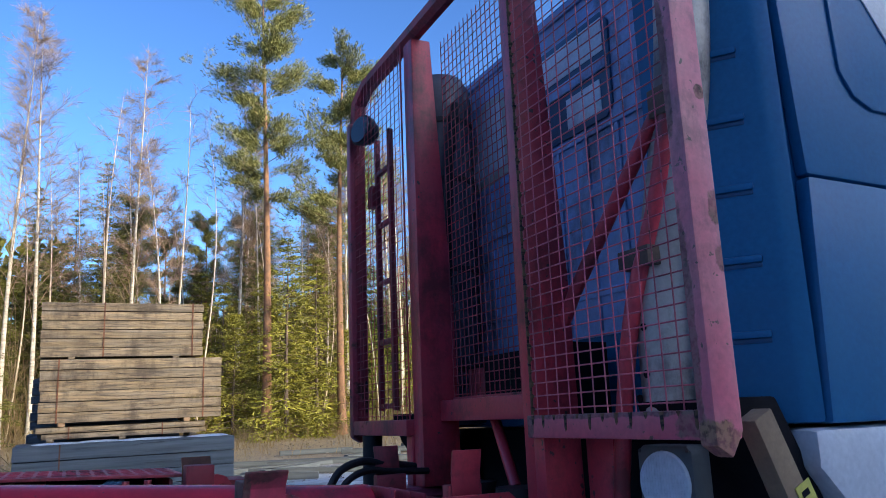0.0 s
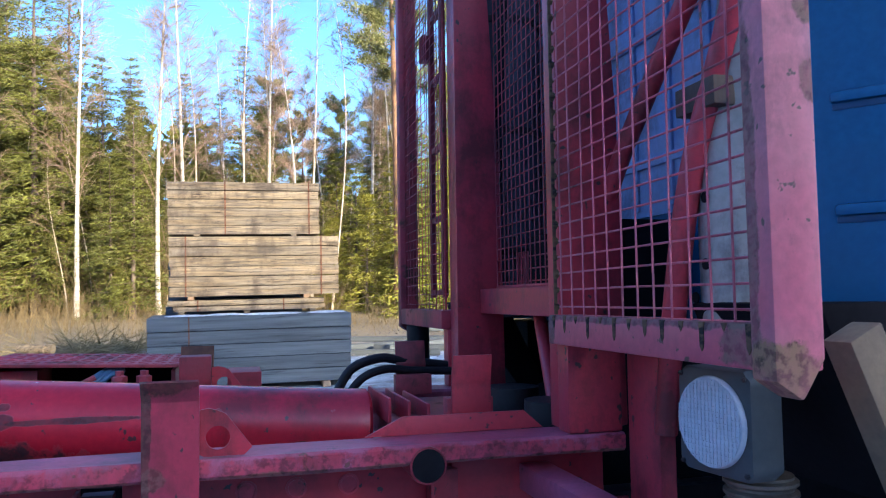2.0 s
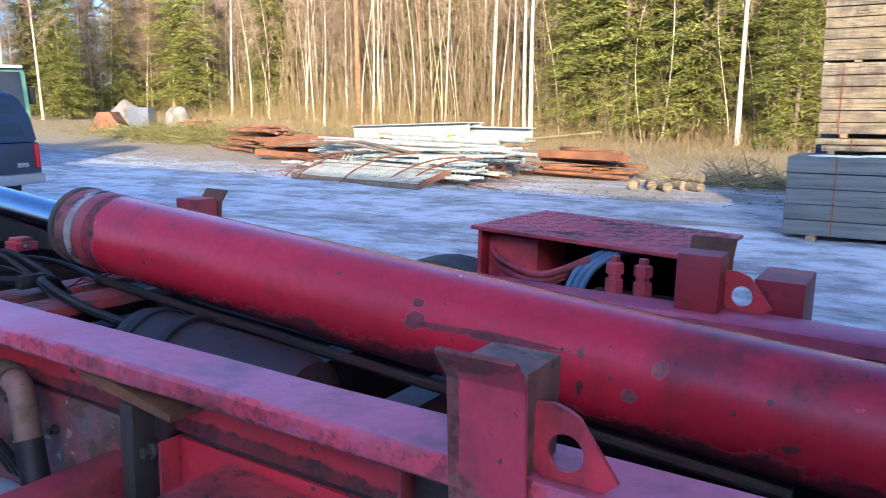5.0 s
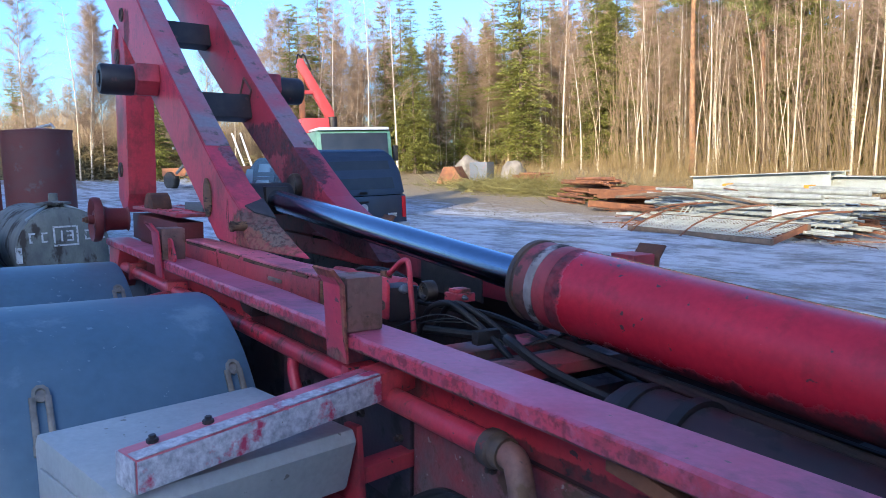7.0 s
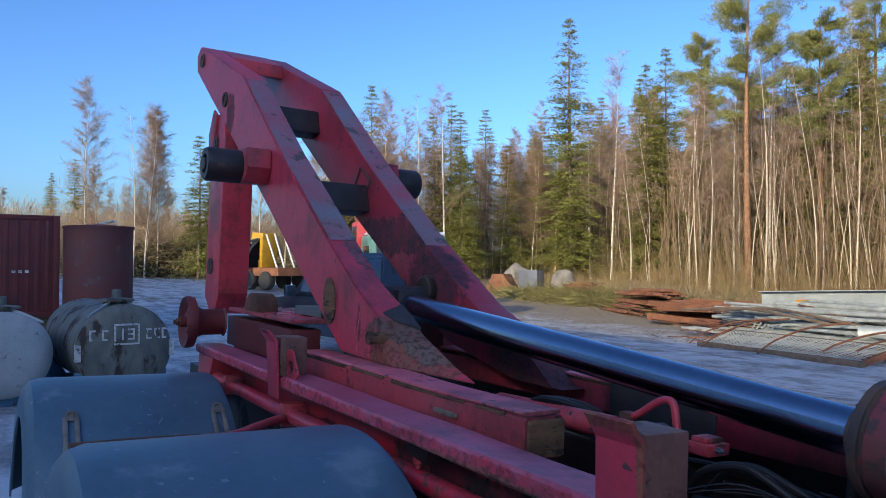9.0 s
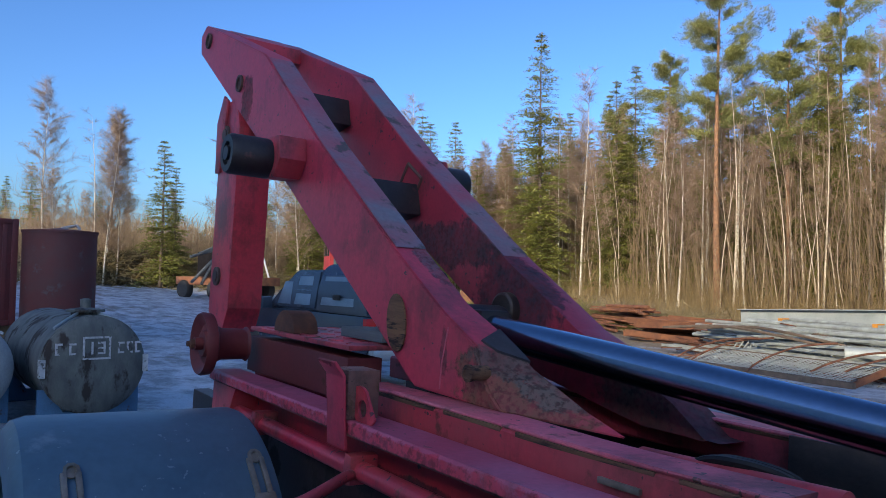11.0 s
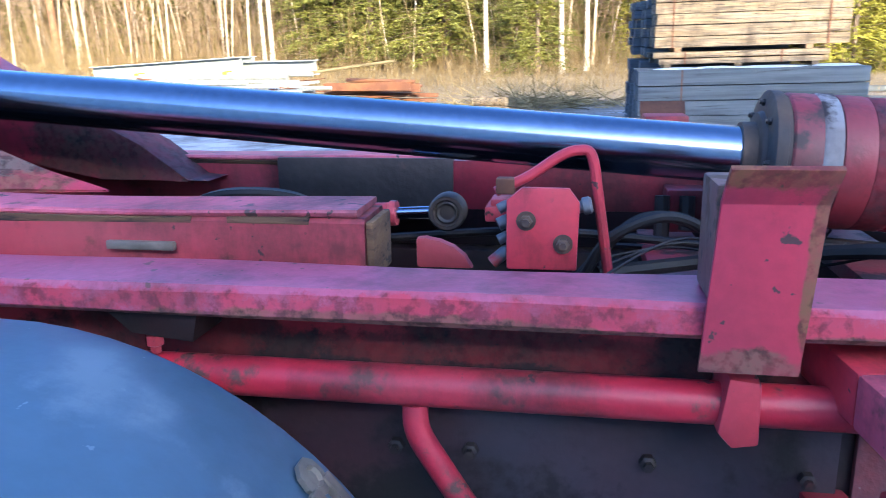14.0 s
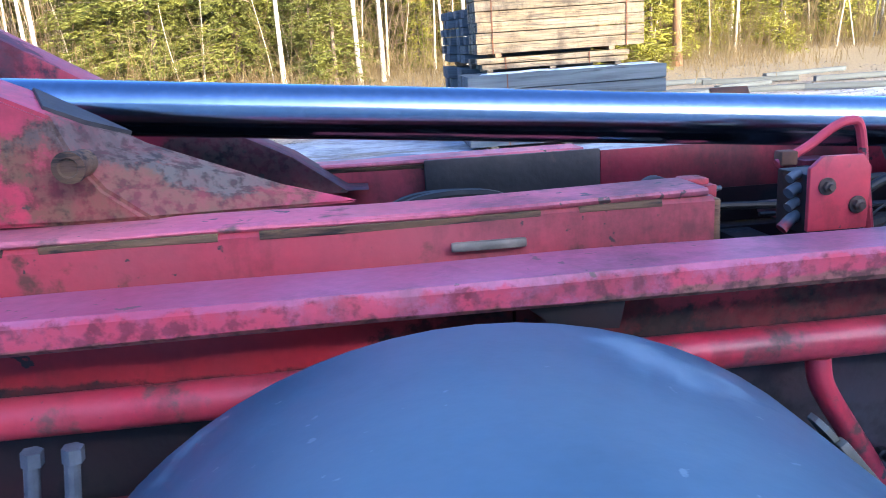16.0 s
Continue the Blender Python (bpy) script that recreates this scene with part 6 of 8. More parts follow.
def plank_bundle(x0, x1, y0, y1, z0, layers, h, mat, label, straps=(), name="timber_bundle", cols=6, ragged=0.03, seed=1, board=0.0):
    """Boards stacked layer on layer; the front boards are single pieces."""
    r = random.Random(seed)
    b = thing(name, label, "timber", pose(x0, y0, z0), "stacked timber")
    depth = (y1 - y0) / cols
    for i in range(layers):
        for j in range(cols):
            a, e = r.uniform(0, ragged), (x1 - x0) - r.uniform(0, ragged)
            jut = r.uniform(-0.006, 0.006) if j == 0 else 0
            bm = bmesh.new()
            box(bm, (a, depth * j + 0.003 + jut, h * i + 0.001 + r.uniform(0, 0.004)), (e, depth * (j + 1) - 0.003, h * (i + 1) - 0.006 - r.uniform(0, 0.008)), 0.004)
            part("board", bm, M[mat], b)
    for sx in straps:
        bm = bmesh.new()
        box(bm, (sx, -0.012, -0.004), (sx + 0.022, -0.007, h * layers + 0.004))
        part("strap", bm, M["rust"], b, "rusty steel strap")
    return b


gz = ground_z(2.3, 11)
for x in (1.1, 2.3, 3.5):
    bm = bmesh.new()
    box(bm, (x - 0.06, 10.45, gz - 0.06), (x + 0.06, 11.75, gz + 0.09), 0.005)
    solid("bearer", bm, M["wood_dark"], "dark bearer under the timber stack", "timber", group="bearers")
GREY_TOP = gz + 0.09 + 5 * 0.222
plank_bundle(0.72, 3.92, 10.5, 11.7, gz + 0.09, 5, 0.222, "timber_grey", "grey weathered timber bundle with snow on top", (0.62,), "grey_timber_bundle", 5, 0.02, 3)
for x in (1.15, 2.2, 3.3):
    bm = bmesh.new()
    box(bm, (x, 11.15, GREY_TOP), (x + 0.1, 11.9, GREY_TOP + 0.05), 0.004)
    solid("spacer", bm, M["timber"], "pale spacer batten between bundles", "timber", group="spacers")
plank_bundle(0.95, 3.60, 11.15, 12.05, GREY_TOP + 0.05, 2, 0.095, "timber", "thin layer of weathered boards", (0.5, 1.9), "board_layer", 4, 0.2, 5)
L1 = GREY_TOP + 0.05 + 0.19
for x in (1.3, 3.2):
    bm = bmesh.new()
    box(bm, (x, 11.16, L1), (x + 0.1, 12.0, L1 + 0.06), 0.004)
    solid("spacer", bm, M["wood_dark"], "dark spacer batten between bundles", "timber", group="spacers")
plank_bundle(1.0, 3.82, 11.2, 12.1, L1 + 0.06, 6, 0.168, "timber", "weathered timber bundle held by steel straps", (0.26, 2.50), seed=7)
L2 = L1 + 0.06 + 6 * 0.168
for x in (1.4, 3.0):
    bm = bmesh.new()
    box(bm, (x, 11.2, L2), (x + 0.1, 12.0, L2 + 0.03), 0.004)
    solid("spacer", bm, M["timber"], "thin spacer batten between bundles", "timber", group="spacers")
plank_bundle(0.98, 3.50, 11.2, 12.05, L2 + 0.03, 6, 0.150, "timber", "upper weathered timber bundle held by steel straps", (0.92, 2.32), seed=9)
# more bundles stand behind the first stack
for k, (x0, y0) in enumerate(((0.86, 12.25), (0.74, 13.35))):
    gb = ground_z(2.3, y0)
    plank_bundle(x0, 3.3, y0, y0 + 1.0, gb, 6, 0.21, "timber_grey", "dark weathered timber bundle behind the stack", (), "grey_timber_bundle", 3, 0.09, 30 + k)
    for x in (x0 + 0.3, 2.8):
        bm = bmesh.new()
        box(bm, (x, y0 + 0.02, gb + 1.26), (x + 0.1, y0 + 0.98, gb + 1.34), 0.004)
        solid("spacer", bm, M["wood_dark"], "dark spacer batten between bundles", "timber", group="spacers")
    plank_bundle(x0 + 0.05, 3.3, y0, y0 + 1.0, gb + 1.34, 6, 0.155, "timber_grey", "dark weathered timber bundle behind the stack", (), "grey_timber_bundle", 3, 0.09, 40 + k)
# snow and a torn cover on the grey bundle
random.seed(21)
for x, y, sx, sy in ((2.6, 10.75, 0.55, 0.22), (3.55, 10.8, 0.32, 0.25), (1.9, 10.9, 0.3, 0.18), (1.3, 10.72, 0.35, 0.14)):
    bm = bmesh.new()
    n = 22
    rim = [(math.cos(6.2832 * k / n) * sx * (1 + 0.25 * noise.noise(Vector((k * 0.9, x, 0)))), math.sin(6.2832 * k / n) * sy * (1 + 0.25 * noise.noise(Vector((k * 0.9, x, 5))))) for k in range(n)]
    rings = [[bm.verts.new((px * f, py * f, hz)) for px, py in rim] for f, hz in ((1.0, 0.0), (0.9, 0.012), (0.5, 0.022))]
    top = bm.verts.new((0, 0, 0.026))
    for a, b in zip(rings, rings[1:]):
        for k in range(n):
            bm.faces.new((a[k], a[(k + 1) % n], b[(k + 1) % n], b[k]))
    for k in range(n):
        bm.faces.new((rings[-1][k], rings[-1][(k + 1) % n], top))
    bm.faces.new(rings[0][::-1])
    solid("snow_patch", bm, M["snow"], "patch of old snow on the grey timber", "snow", pose(x, y, GREY_TOP + 0.001), "snow patches")
# fallen poles on the ground beyond
for x, y, a, L in ((5.2, 14.6, -20, 2.6), (6.6, 15.2, -28, 3.0), (5.9, 16.4, 15, 3.4), (8.0, 17.0, -12, 4.0), (8.3, 20.7, -8, 2.2), (10.1, 19.6, -14, 2.6), (10.6, 16.2, -30, 2.8), (13.0, 18.4, -5, 3.2), (12.6, 21.0, 12, 3.0), (9.2, 18.2, 22, 2.0), (5.6, 18.0, -24, 2.2), (6.3, 16.0, 30, 1.8), (7.4, 17.5, -16, 2.6)):
    bm = bmesh.new()
    box(bm, (-L / 2, -0.09, 0.0), (L / 2, 0.09, 0.14), 0.01)
    solid("fallen_beam", bm, M["timber_grey"], "grey beam lying on the gravel", "beam", on_ground(x, y, a), "fallen beams")


# stones strewn on the gravel
def gravel():
    s = Soup()
    r = random.Random(2)
    for _ in range(14000):
        x = r.uniform(-24, 16)
        y = r.uniform(13.5, 27) + 0.1 * max(0, -x - 6)
        z = ground_z(x, y)
        k = r.uniform(0.012, 0.05) * (1.7 if r.random() < 0.06 else 1)
        p = [Vector((r.uniform(-1, 1), r.uniform(-1, 1), r.uniform(0, 0.9))) * k + Vector((x, y, z)) for _ in range(4)]
        s.tri(*[tuple(v) for v in p[:3]]), s.tri(tuple(p[0]), tuple(p[1]), tuple(p[3])), s.tri(tuple(p[1]), tuple(p[2]), tuple(p[3])), s.tri(tuple(p[0]), tuple(p[2]), tuple(p[3]))
    tagged(new("gravel_stones", s.mesh("gravel_stones", M["rock"])), "loose grey stones on the yard", "gravel", kind="stuff")


gravel()


# scrap steel pile
def i_beam(L, h=0.42, w=0.26):
    bm = bmesh.new()
    prism(bm, [(-w / 2, 0), (w / 2, 0), (w / 2, 0.02), (0.012, 0.02), (0.012, h - 0.02), (w / 2, h - 0.02), (w / 2, h), (-w / 2, h), (-w / 2, h - 0.02), (-0.012, h - 0.02), (-0.012, 0.02), (-w / 2, 0.02)], "x", -L / 2, L / 2)
    return bm


PX, PY, PA = -10.6, 16.6, -7.0
pile_at = on_ground(PX, PY, PA) @ Matrix.Diagonal((1, 1, 1.25, 1))


def pile(name, bm, mat, label, x, y, z, turn=0.0, tilt=0.0, group="", cat="steel"):
    m = pile_at @ pose(x, y, z, 0, tilt, turn)
    return solid(name, bm, M[mat], label, cat, m, group)


r = random.Random(14)
for i, z in enumerate((0.02, 0.02, 0.28, 0.28)):
    for k in range(3):
        bm = bmesh.new()
        box(bm, (-3.4, -0.09, 0), (3.4, 0.09, 0.13), 0.008)
        pile("steel_bar", bm, "rust_bright" if k == 0 else "steel", "long steel bar in the scrap pile", r.uniform(-0.5, 0.5), 0.2 + 0.5 * k + 0.2 * i, z + 0.131 * (i % 2), r.uniform(-2, 2), 0, "steel bars")
for i in range(2):
    bm = i_beam(4.8 - 0.3 * i, 0.40, 0.30)
    pile("steel_girder", bm, "steel", "pale galvanised steel girder", -0.85 + 0.3 * i, 1.7 + 0.36 * i, 0.68, r.uniform(-1, 1), -2.0, "steel girders")
bm = i_beam(2.2, 0.30, 0.30)
pile("steel_girder", bm, "steel", "short pale galvanised steel girder", 2.5, 1.9, 0.74, -4, 0, "steel girders")


def lattice_thing(x, y, z, turn, tilt, L, w, n, roll=0.0):
    t = thing("lattice_section", "galvanised lattice section with rungs in the scrap pile", "steel", pile_at @ pose(x, y, z, roll, tilt, turn), "lattice sections")
    for s in (-1, 1):
        bm = bmesh.new()
        box(bm, (-L / 2, s * w / 2 - 0.02, 0), (L / 2, s * w / 2 + 0.02, 0.05), 0.006)
        part("chord", bm, M["galv"], t)
    for k in range(n):
        bm = bmesh.new()
        u = -L / 2 + L * (k + 0.5) / n
        tube(bm, [(u, -w / 2, 0.03), (u + 0.08, w / 2, 0.035)], 0.020, 6)
        part("rung", bm, M["galv"], t)


for i in range(7):
    lattice_thing(r.uniform(-0.7, 0.9), -0.9 + 0.38 * i, 0.10 + 0.085 * i, r.uniform(-3, 3), r.uniform(-1, 1.5), r.uniform(5.6, 7.0), 0.42, 24)
for i in range(5):
    lattice_thing(1.6 + r.uniform(-0.8, 1.0), -1.55 + 0.22 * i, 0.16 + 0.11 * i, r.uniform(-7, 5), r.uniform(-2, 2.5), r.uniform(4.2, 5.8), 0.5, 26)
for x, y, z, a, L in ((0.1, 0.30, 0.62, -2.5, 5.2), (1.0, -0.55, 0.40, 1.5, 4.8), (1.6, -1.15, 0.22, -1.0, 4.4)):
    lattice_thing(x, y, z, a, -1.2, L, 0.34, 30, 52)


def scrap_litter():
    """Thin rods, straps and sticks lying in and round the pile."""
    s = Soup()
    q = random.Random(77)
    for _ in range(130):
        x, y = q.uniform(-3.6, 4.6), q.gauss(-0.2, 1.0)
        z = max(0.03, 0.75 - 0.35 * abs(y - 0.6)) * q.uniform(0.1, 1.0)
        a, L = q.gauss(0, 0.45), q.uniform(0.5, 2.2)
        d = Vector((math.cos(a), math.sin(a), q.uniform(-0.12, 0.12))) * L * 0.5
        c = Vector((x, y, z + 0.03))
        s.stick(tuple(c - d), tuple(c + d), 0.016, 0.012, 4)
    o = new("scrap_litter", s.mesh("scrap_litter", M["rust"]))
    o.matrix_basis = pile_at
    tagged(o, "thin rusty rods and sticks strewn in the scrap pile", "scrap", kind="stuff")


scrap_litter()
for i in range(14):
    bm = bmesh.new()
    L = r.uniform(4.5, 7.5)
    tube(bm, [(-L / 2, 0, 0), (L / 2, 0, 0)], r.uniform(0.03, 0.06), 10)
    pile("steel_pipe", bm, "galv", "pale galvanised pipe in the scrap pile", r.uniform(-0.2, 1.4), r.uniform(-1.0, 1.4), 0.36 + 0.035 * i, r.uniform(-4, 4), r.uniform(-0.5, 1.5), "steel pipes")
bm = bmesh.new()
lathe(bm, [(0.10, 0), (0.12, 0), (0.12, 1.6), (0.10, 1.6), (0.10, 0.02)], frame_of((0, 0, 0), (-1, 0.05, 0)), 20)
pile("wide_pipe", bm, "steel", "wide pale pipe with an open end", 3.6, -0.5, 0.42, 40, 0, "steel pipes")
bm = bmesh.new()
tube(bm, [(-1.5, 0, 0), (1.5, 0, 0)], 0.028, 8)
pile("long_pole", bm, "brush", "pale wooden pole sticking out of the pile", 4.4, 1.3, 0.86, 3, -6, "", "pole")
# orange straps hanging over the stack
for x in (-0.85, 1.75):
    bm = bmesh.new()
    box(bm, (-0.06, -0.012, -0.42), (0.06, 0.012, 0.0), 0.004)
    box(bm, (-0.06, -0.012, -0.012), (0.06, 0.30, 0.012), 0.004)
    pile("lashing_strap", bm, "orange", "orange lashing strap over the steel", x, 0.45, 0.88, 4, 0, "lashing straps", "strap")
# rusty grating tray in front with bent straps over it
tray = thing("grating_tray", "rusty steel tray with expanded metal grating", "scrap", pile_at @ pose(1.25, -2.3, 0.0, 0, 0, -2) @ Matrix.Diagonal((0.80, 1, 0.68, 1)))
for y, z in ((-0.55, 0.0), (0.55, 0.30)):
    bm = bmesh.new()
    box(bm, (-2.9, y - 0.05, z), (2.9, y + 0.05, z + 0.15), 0.012)
    part("edge_channel", bm, M["bark_grey"], tray)
for x in (-2.9, 2.82):
    bm = bmesh.new()
    prism(bm, [(-0.5, 0.02), (0.5, 0.30), (0.5, 0.46), (-0.5, 0.16)], "x", x, x + 0.08)
    part("end_channel", bm, M["rust_bright"], tray)
for k in range(90):
    bm = bmesh.new()
    u = -2.75 + 5.4 * k / 89
    tube(bm, [(u, -0.5, 0.15), (u + (0.12 if k % 2 else -0.12), 0.5, 0.43)], 0.008, 4)
    part("grating_wire", bm, M["steel"], tray)
for k in range(12):
    bm = bmesh.new()
    v = -0.46 + 0.92 * k / 11
    tube(bm, [(-2.8, v, 0.155 + 0.28 * (v + 0.5)), (2.7, v, 0.155 + 0.28 * (v + 0.5))], 0.007, 4)
    part("grating_wire", bm, M["steel"], tray)
for x, a in ((-0.2, 20), (1.5, 25), (3.0, -15), (3.6, -28), (-0.7, -12)):
    bm = bmesh.new()
    tube(bm, smooth_path([(-0.5, -0.75, 0.02), (-0.3, -0.4, 0.26), (0.1, 0.3, 0.50), (0.6, 1.0, 0.58)], 5), 0.018, 6)
    pile("bent_strap", bm, "rust", "bent rusty flat bar leaning over the tray", x, -2.3, 0.0, a - 20, 0, "bent bars", "scrap")
for i in range(5):
    bm = bmesh.new()
    tube(bm, smooth_path([(-2.4, 0, 0), (-0.8, 0.25, 0.10), (0.9, -0.15, 0.05), (2.6, 0.35, -0.20)], 5), 0.03, 6)
    pile("bent_rod", bm, "bark_grey", "long bent rusty rod on the pile", -0.6 + 0.5 * i, -1.4 + 0.45 * i, 0.62, r.uniform(-10, 6), 0, "bent rods", "scrap")


def rust_heap(cx, cy, turn, n, L, depth, height, seed, label):
    q = random.Random(seed)
    at = on_ground(cx, cy, turn)
    for i in range(n):
        u = i / n
        k = q.random()
        bm = bmesh.new()
        l = L * q.uniform(0.45, 1.0)
        if k < 0.5:
            box(bm, (-l / 2, -0.10, 0), (l / 2, q.uniform(0.05, 0.12), q.uniform(0.04, 0.10)), 0.01)
        elif k < 0.8:
            tube(bm, [(-l / 2, 0, 0.05), (l / 2, 0, 0.05)], q.uniform(0.04, 0.08), 8)
        else:
            prism(bm, [(-0.12, 0), (0.12, 0), (0.12, 0.02), (-0.10, 0.02), (-0.10, 0.2), (-0.12, 0.2)], "x", -l / 2, l / 2)
        y = q.uniform(-1, 1) * depth * (1 - 0.5 * u)
        z = height * u * (1 - 0.5 * abs(y) / depth)
        solid("rusty_bar", bm, M["rust_bright"], label, "scrap", at @ pose(q.uniform(-1, 1) * (L * 0.12), y, z, 0, q.uniform(-2.5, 2.5), q.uniform(-9, 9)), "rusty bars")


rust_heap(-16.2, 19.4, -6, 34, 5.2, 1.2, 0.85, 3, "brown rusty steel bar in a heap")
rust_heap(-21.5, 22.2, -20, 40, 4.6, 1.5, 1.1, 4, "dark rusty steel bar in a heap")
rust_heap(-5.4, 18.2, -4, 18, 3.0, 0.9, 0.75, 6, "orange rusty steel bar in a heap")
for i in range(7):
    bm = bmesh.new()
    L = 0.5 + 0.1 * (i % 3)
    lathe(bm, [(0.10, 0), (0.11, 0.01), (0.11, L), (0.10, L + 0.01)], frame_of((0, 0, 0.11), (0.2, -1, 0)), 14)
    solid("cut_log", bm, M["timber"], "short cut log with a pale end", "log", on_ground(-3.3 + 0.28 * i - 0.6 * (i > 4), 16.2 + 0.2 * (i % 2), 10 * i, 0.2 * (i > 4)), "cut logs")


def brush_heap(x, y, sx, sy, h, n, mat, seed, label, name="brush_heap", thick=0.014):
    s, q = Soup(), random.Random(seed)
    for _ in range(n):
        a, b = q.gauss(0, 0.45), q.gauss(0, 0.45)
        top = h * max(0.0, 1 - (a * a + b * b) * 0.8)
        p = Vector((x + a * sx, y + b * sy, ground_z(x + a * sx, y + b * sy) + top * q.uniform(0.0, 1)))
        d = Vector((q.gauss(0, 1), q.gauss(0, 0.6), q.uniform(-0.12, 0.35))).normalized()
        L = q.uniform(0.3, 1.5)
        s.stick(p, p + d * L, thick * q.uniform(0.6, 1.6), 0.004)
        for _ in range(2):
            e = (d + Vector((q.uniform(-1, 1), q.uniform(-1, 1), q.uniform(-0.2, 0.7)))).normalized()
            u = p + d * L * q.uniform(0.3, 0.9)
            s.stick(u, u + e * q.uniform(0.1, 0.5), 0.008, 0.003)
    tagged(new(name, s.mesh(name, M[mat])), label, "brushwood", kind="stuff")


brush_heap(-27.5, 23.5, 7.0, 2.2, 0.5, 2600, "brush_green", 1, "heap of cut yellow green branches")
brush_heap(-1.2, 18.2, 2.2, 1.2, 0.15, 300, "brush", 2, "low heap of cut brown branches")
brush_heap(-20.0, 24.0, 6.0, 2.0, 0.7, 1200, "brush", 5, "brown brushwood along the verge")
brush_heap(-56.0, 11.0, 3.0, 9.0, 2.4, 6000, "brush", 7, "big heap of brown brushwood far off", thick=0.04)
brush_heap(-52.0, 17.0, 4.0, 5.0, 1.6, 1500, "brush", 8, "grey brown brushwood far off", thick=0.03)


def boulder(x, y, size, seed):
    bm = bmesh.new()
    bmesh.ops.create_icosphere(bm, subdivisions=3, radius=1)
    for v in bm.verts:
        k = 1 + 0.28 * noise.noise(v.co * 1.3 + Vector((seed, 0, 0))) + 0.10 * noise.noise(v.co * 4 + Vector((0, seed, 0)))
        v.co = Vector((v.co.x * size[0], v.co.y * size[1], v.co.z * size[2])) * k
    solid("boulder", bm, M["rock"], "pale grey boulder at the wood's edge", "rock", on_ground(x, y, seed * 40, size[2] * 0.55), "boulders")


boulder(-36.0, 26.3, (0.9, 0.8, 1.0), 1)
boulder(-32.5, 27.0, (0.7, 0.7, 0.95), 2)
bm = bmesh.new()
prism(bm, [(-0.9, 0), (0.9, 0), (0.3, 1.0), (-0.4, 1.0)], "y", -0.6, 0.6, 0.03)
solid("rusty_bucket", bm, M["rust_bright"], "rusty excavator bucket beside the boulders", "bucket", on_ground(-35.6, 25.0, 30))
bm = bmesh.new()
box(bm, (-0.6, -0.4, 0), (0.6, 0.4, 1.3), 0.03)
solid("grey_cabinet", bm, M["fitting"], "grey metal cabinet beside the boulders", "cabinet", on_ground(-33.6, 25.6, 20))
rust_heap(-29.8, 26.2, 15, 14, 2.4, 0.9, 1.0, 9, "mixed dark scrap bar in a heap")


# pickup with a canopy, seen from behind
def pickup():
    gz = ground_z(-11.4, 4.6)
    p = thing("pickup", "dark blue grey pickup with a canopy on the load bed", "car", pose(-10.55, 5.3, gz, 0, 0, 184))
    W = 0.97
    bm = bmesh.new()
    prism(bm, [(0.0, 0.62), (0.02, 1.16), (1.75, 1.18), (3.55, 1.20), (4.95, 1.10), (5.10, 0.85), (5.12, 0.52), (4.7, 0.42), (0.1, 0.45)], "y", -W, W, 0.05)
    part("body", bm, M["pickup"], p)
    bm = bmesh.new()
    vs = []
    for z, inset, x0, x1 in ((1.165, 0.02, 0.02, 1.74), (1.60, 0.06, 0.10, 1.74), (1.92, 0.16, 0.24, 1.72), (2.02, 0.26, 0.40, 1.66)):
        vs.append([bm.verts.new(q) for q in ((x0, -W + inset, z), (x1, -W + inset, z), (x1, W - inset, z), (x0, W - inset, z))])
    for a, b in zip(vs, vs[1:]):
        for k in range(4):
            bm.faces.new((a[k], a[(k + 1) % 4], b[(k + 1) % 4], b[k]))
    bm.faces.new(vs[0][::-1]), bm.faces.new(vs[-1])
    bmesh.ops.recalc_face_normals(bm, faces=bm.faces[:])
    bmesh.ops.bevel(bm, geom=bm.edges[:], offset=0.03, segments=2, affect="EDGES")
    can = part("canopy", bm, M["pickup"], p, "smooth dark canopy")
    bm = bmesh.new()
    vs = []
    for z, inset, x0, x1 in ((1.19, 0.03, 1.77, 3.75), (1.55, 0.10, 1.78, 3.30), (1.92, 0.20, 1.82, 2.80)):
        vs.append([bm.verts.new(q) for q in ((x0, -W + inset, z), (x1, -W + inset, z), (x1, W - inset, z), (x0, W - inset, z))])
    for a, b in zip(vs, vs[1:]):
        for k in range(4):
            bm.faces.new((a[k], a[(k + 1) % 4], b[(k + 1) % 4], b[k]))
    bm.faces.new(vs[0][::-1]), bm.faces.new(vs[-1])
    bmesh.ops.recalc_face_normals(bm, faces=bm.faces[:])
    bmesh.ops.bevel(bm, geom=bm.edges[:], offset=0.04, segments=2, affect="EDGES")
    part("cabin", bm, M["pickup"], p)
    # side windows follow the slope of the walls
    for s in (-1, 1):
        for x0, x1, z0, z1, i0, i1, nm in ((1.95, 2.62, 1.28, 1.80, 0.045, 0.168, "cabin"), (2.70, 3.30, 1.28, 1.70, 0.045, 0.140, "cabin"), (0.42, 1.58, 1.30, 1.80, 0.026, 0.118, "canopy")):
            bm = bmesh.new()
            y0, y1 = s * (W - i0 + 0.006), s * (W - i1 + 0.006)
            a = [(x0 + 0.05, y0, z0), (x1 - 0.02, y0, z0), (x1 - (0.16 if x0 > 2.6 else 0.04), y1, z1), (x0 + 0.12, y1, z1)]
            f = [bm.verts.new(q) for q in a]
            g = [bm.verts.new((q[0], q[1] - s * 0.02, q[2])) for q in a]
            bm.faces.new(f), bm.faces.new(g[::-1])
            for k in range(4):
                bm.faces.new((f[k], g[k], g[(k + 1) % 4], f[(k + 1) % 4]))
            bmesh.ops.recalc_face_normals(bm, faces=bm.faces[:])
            win = part("side_window", bm, M["car_glass"], p, "side window with sky reflection in its colour")
            if nm == "canopy":
                bm = bmesh.new()
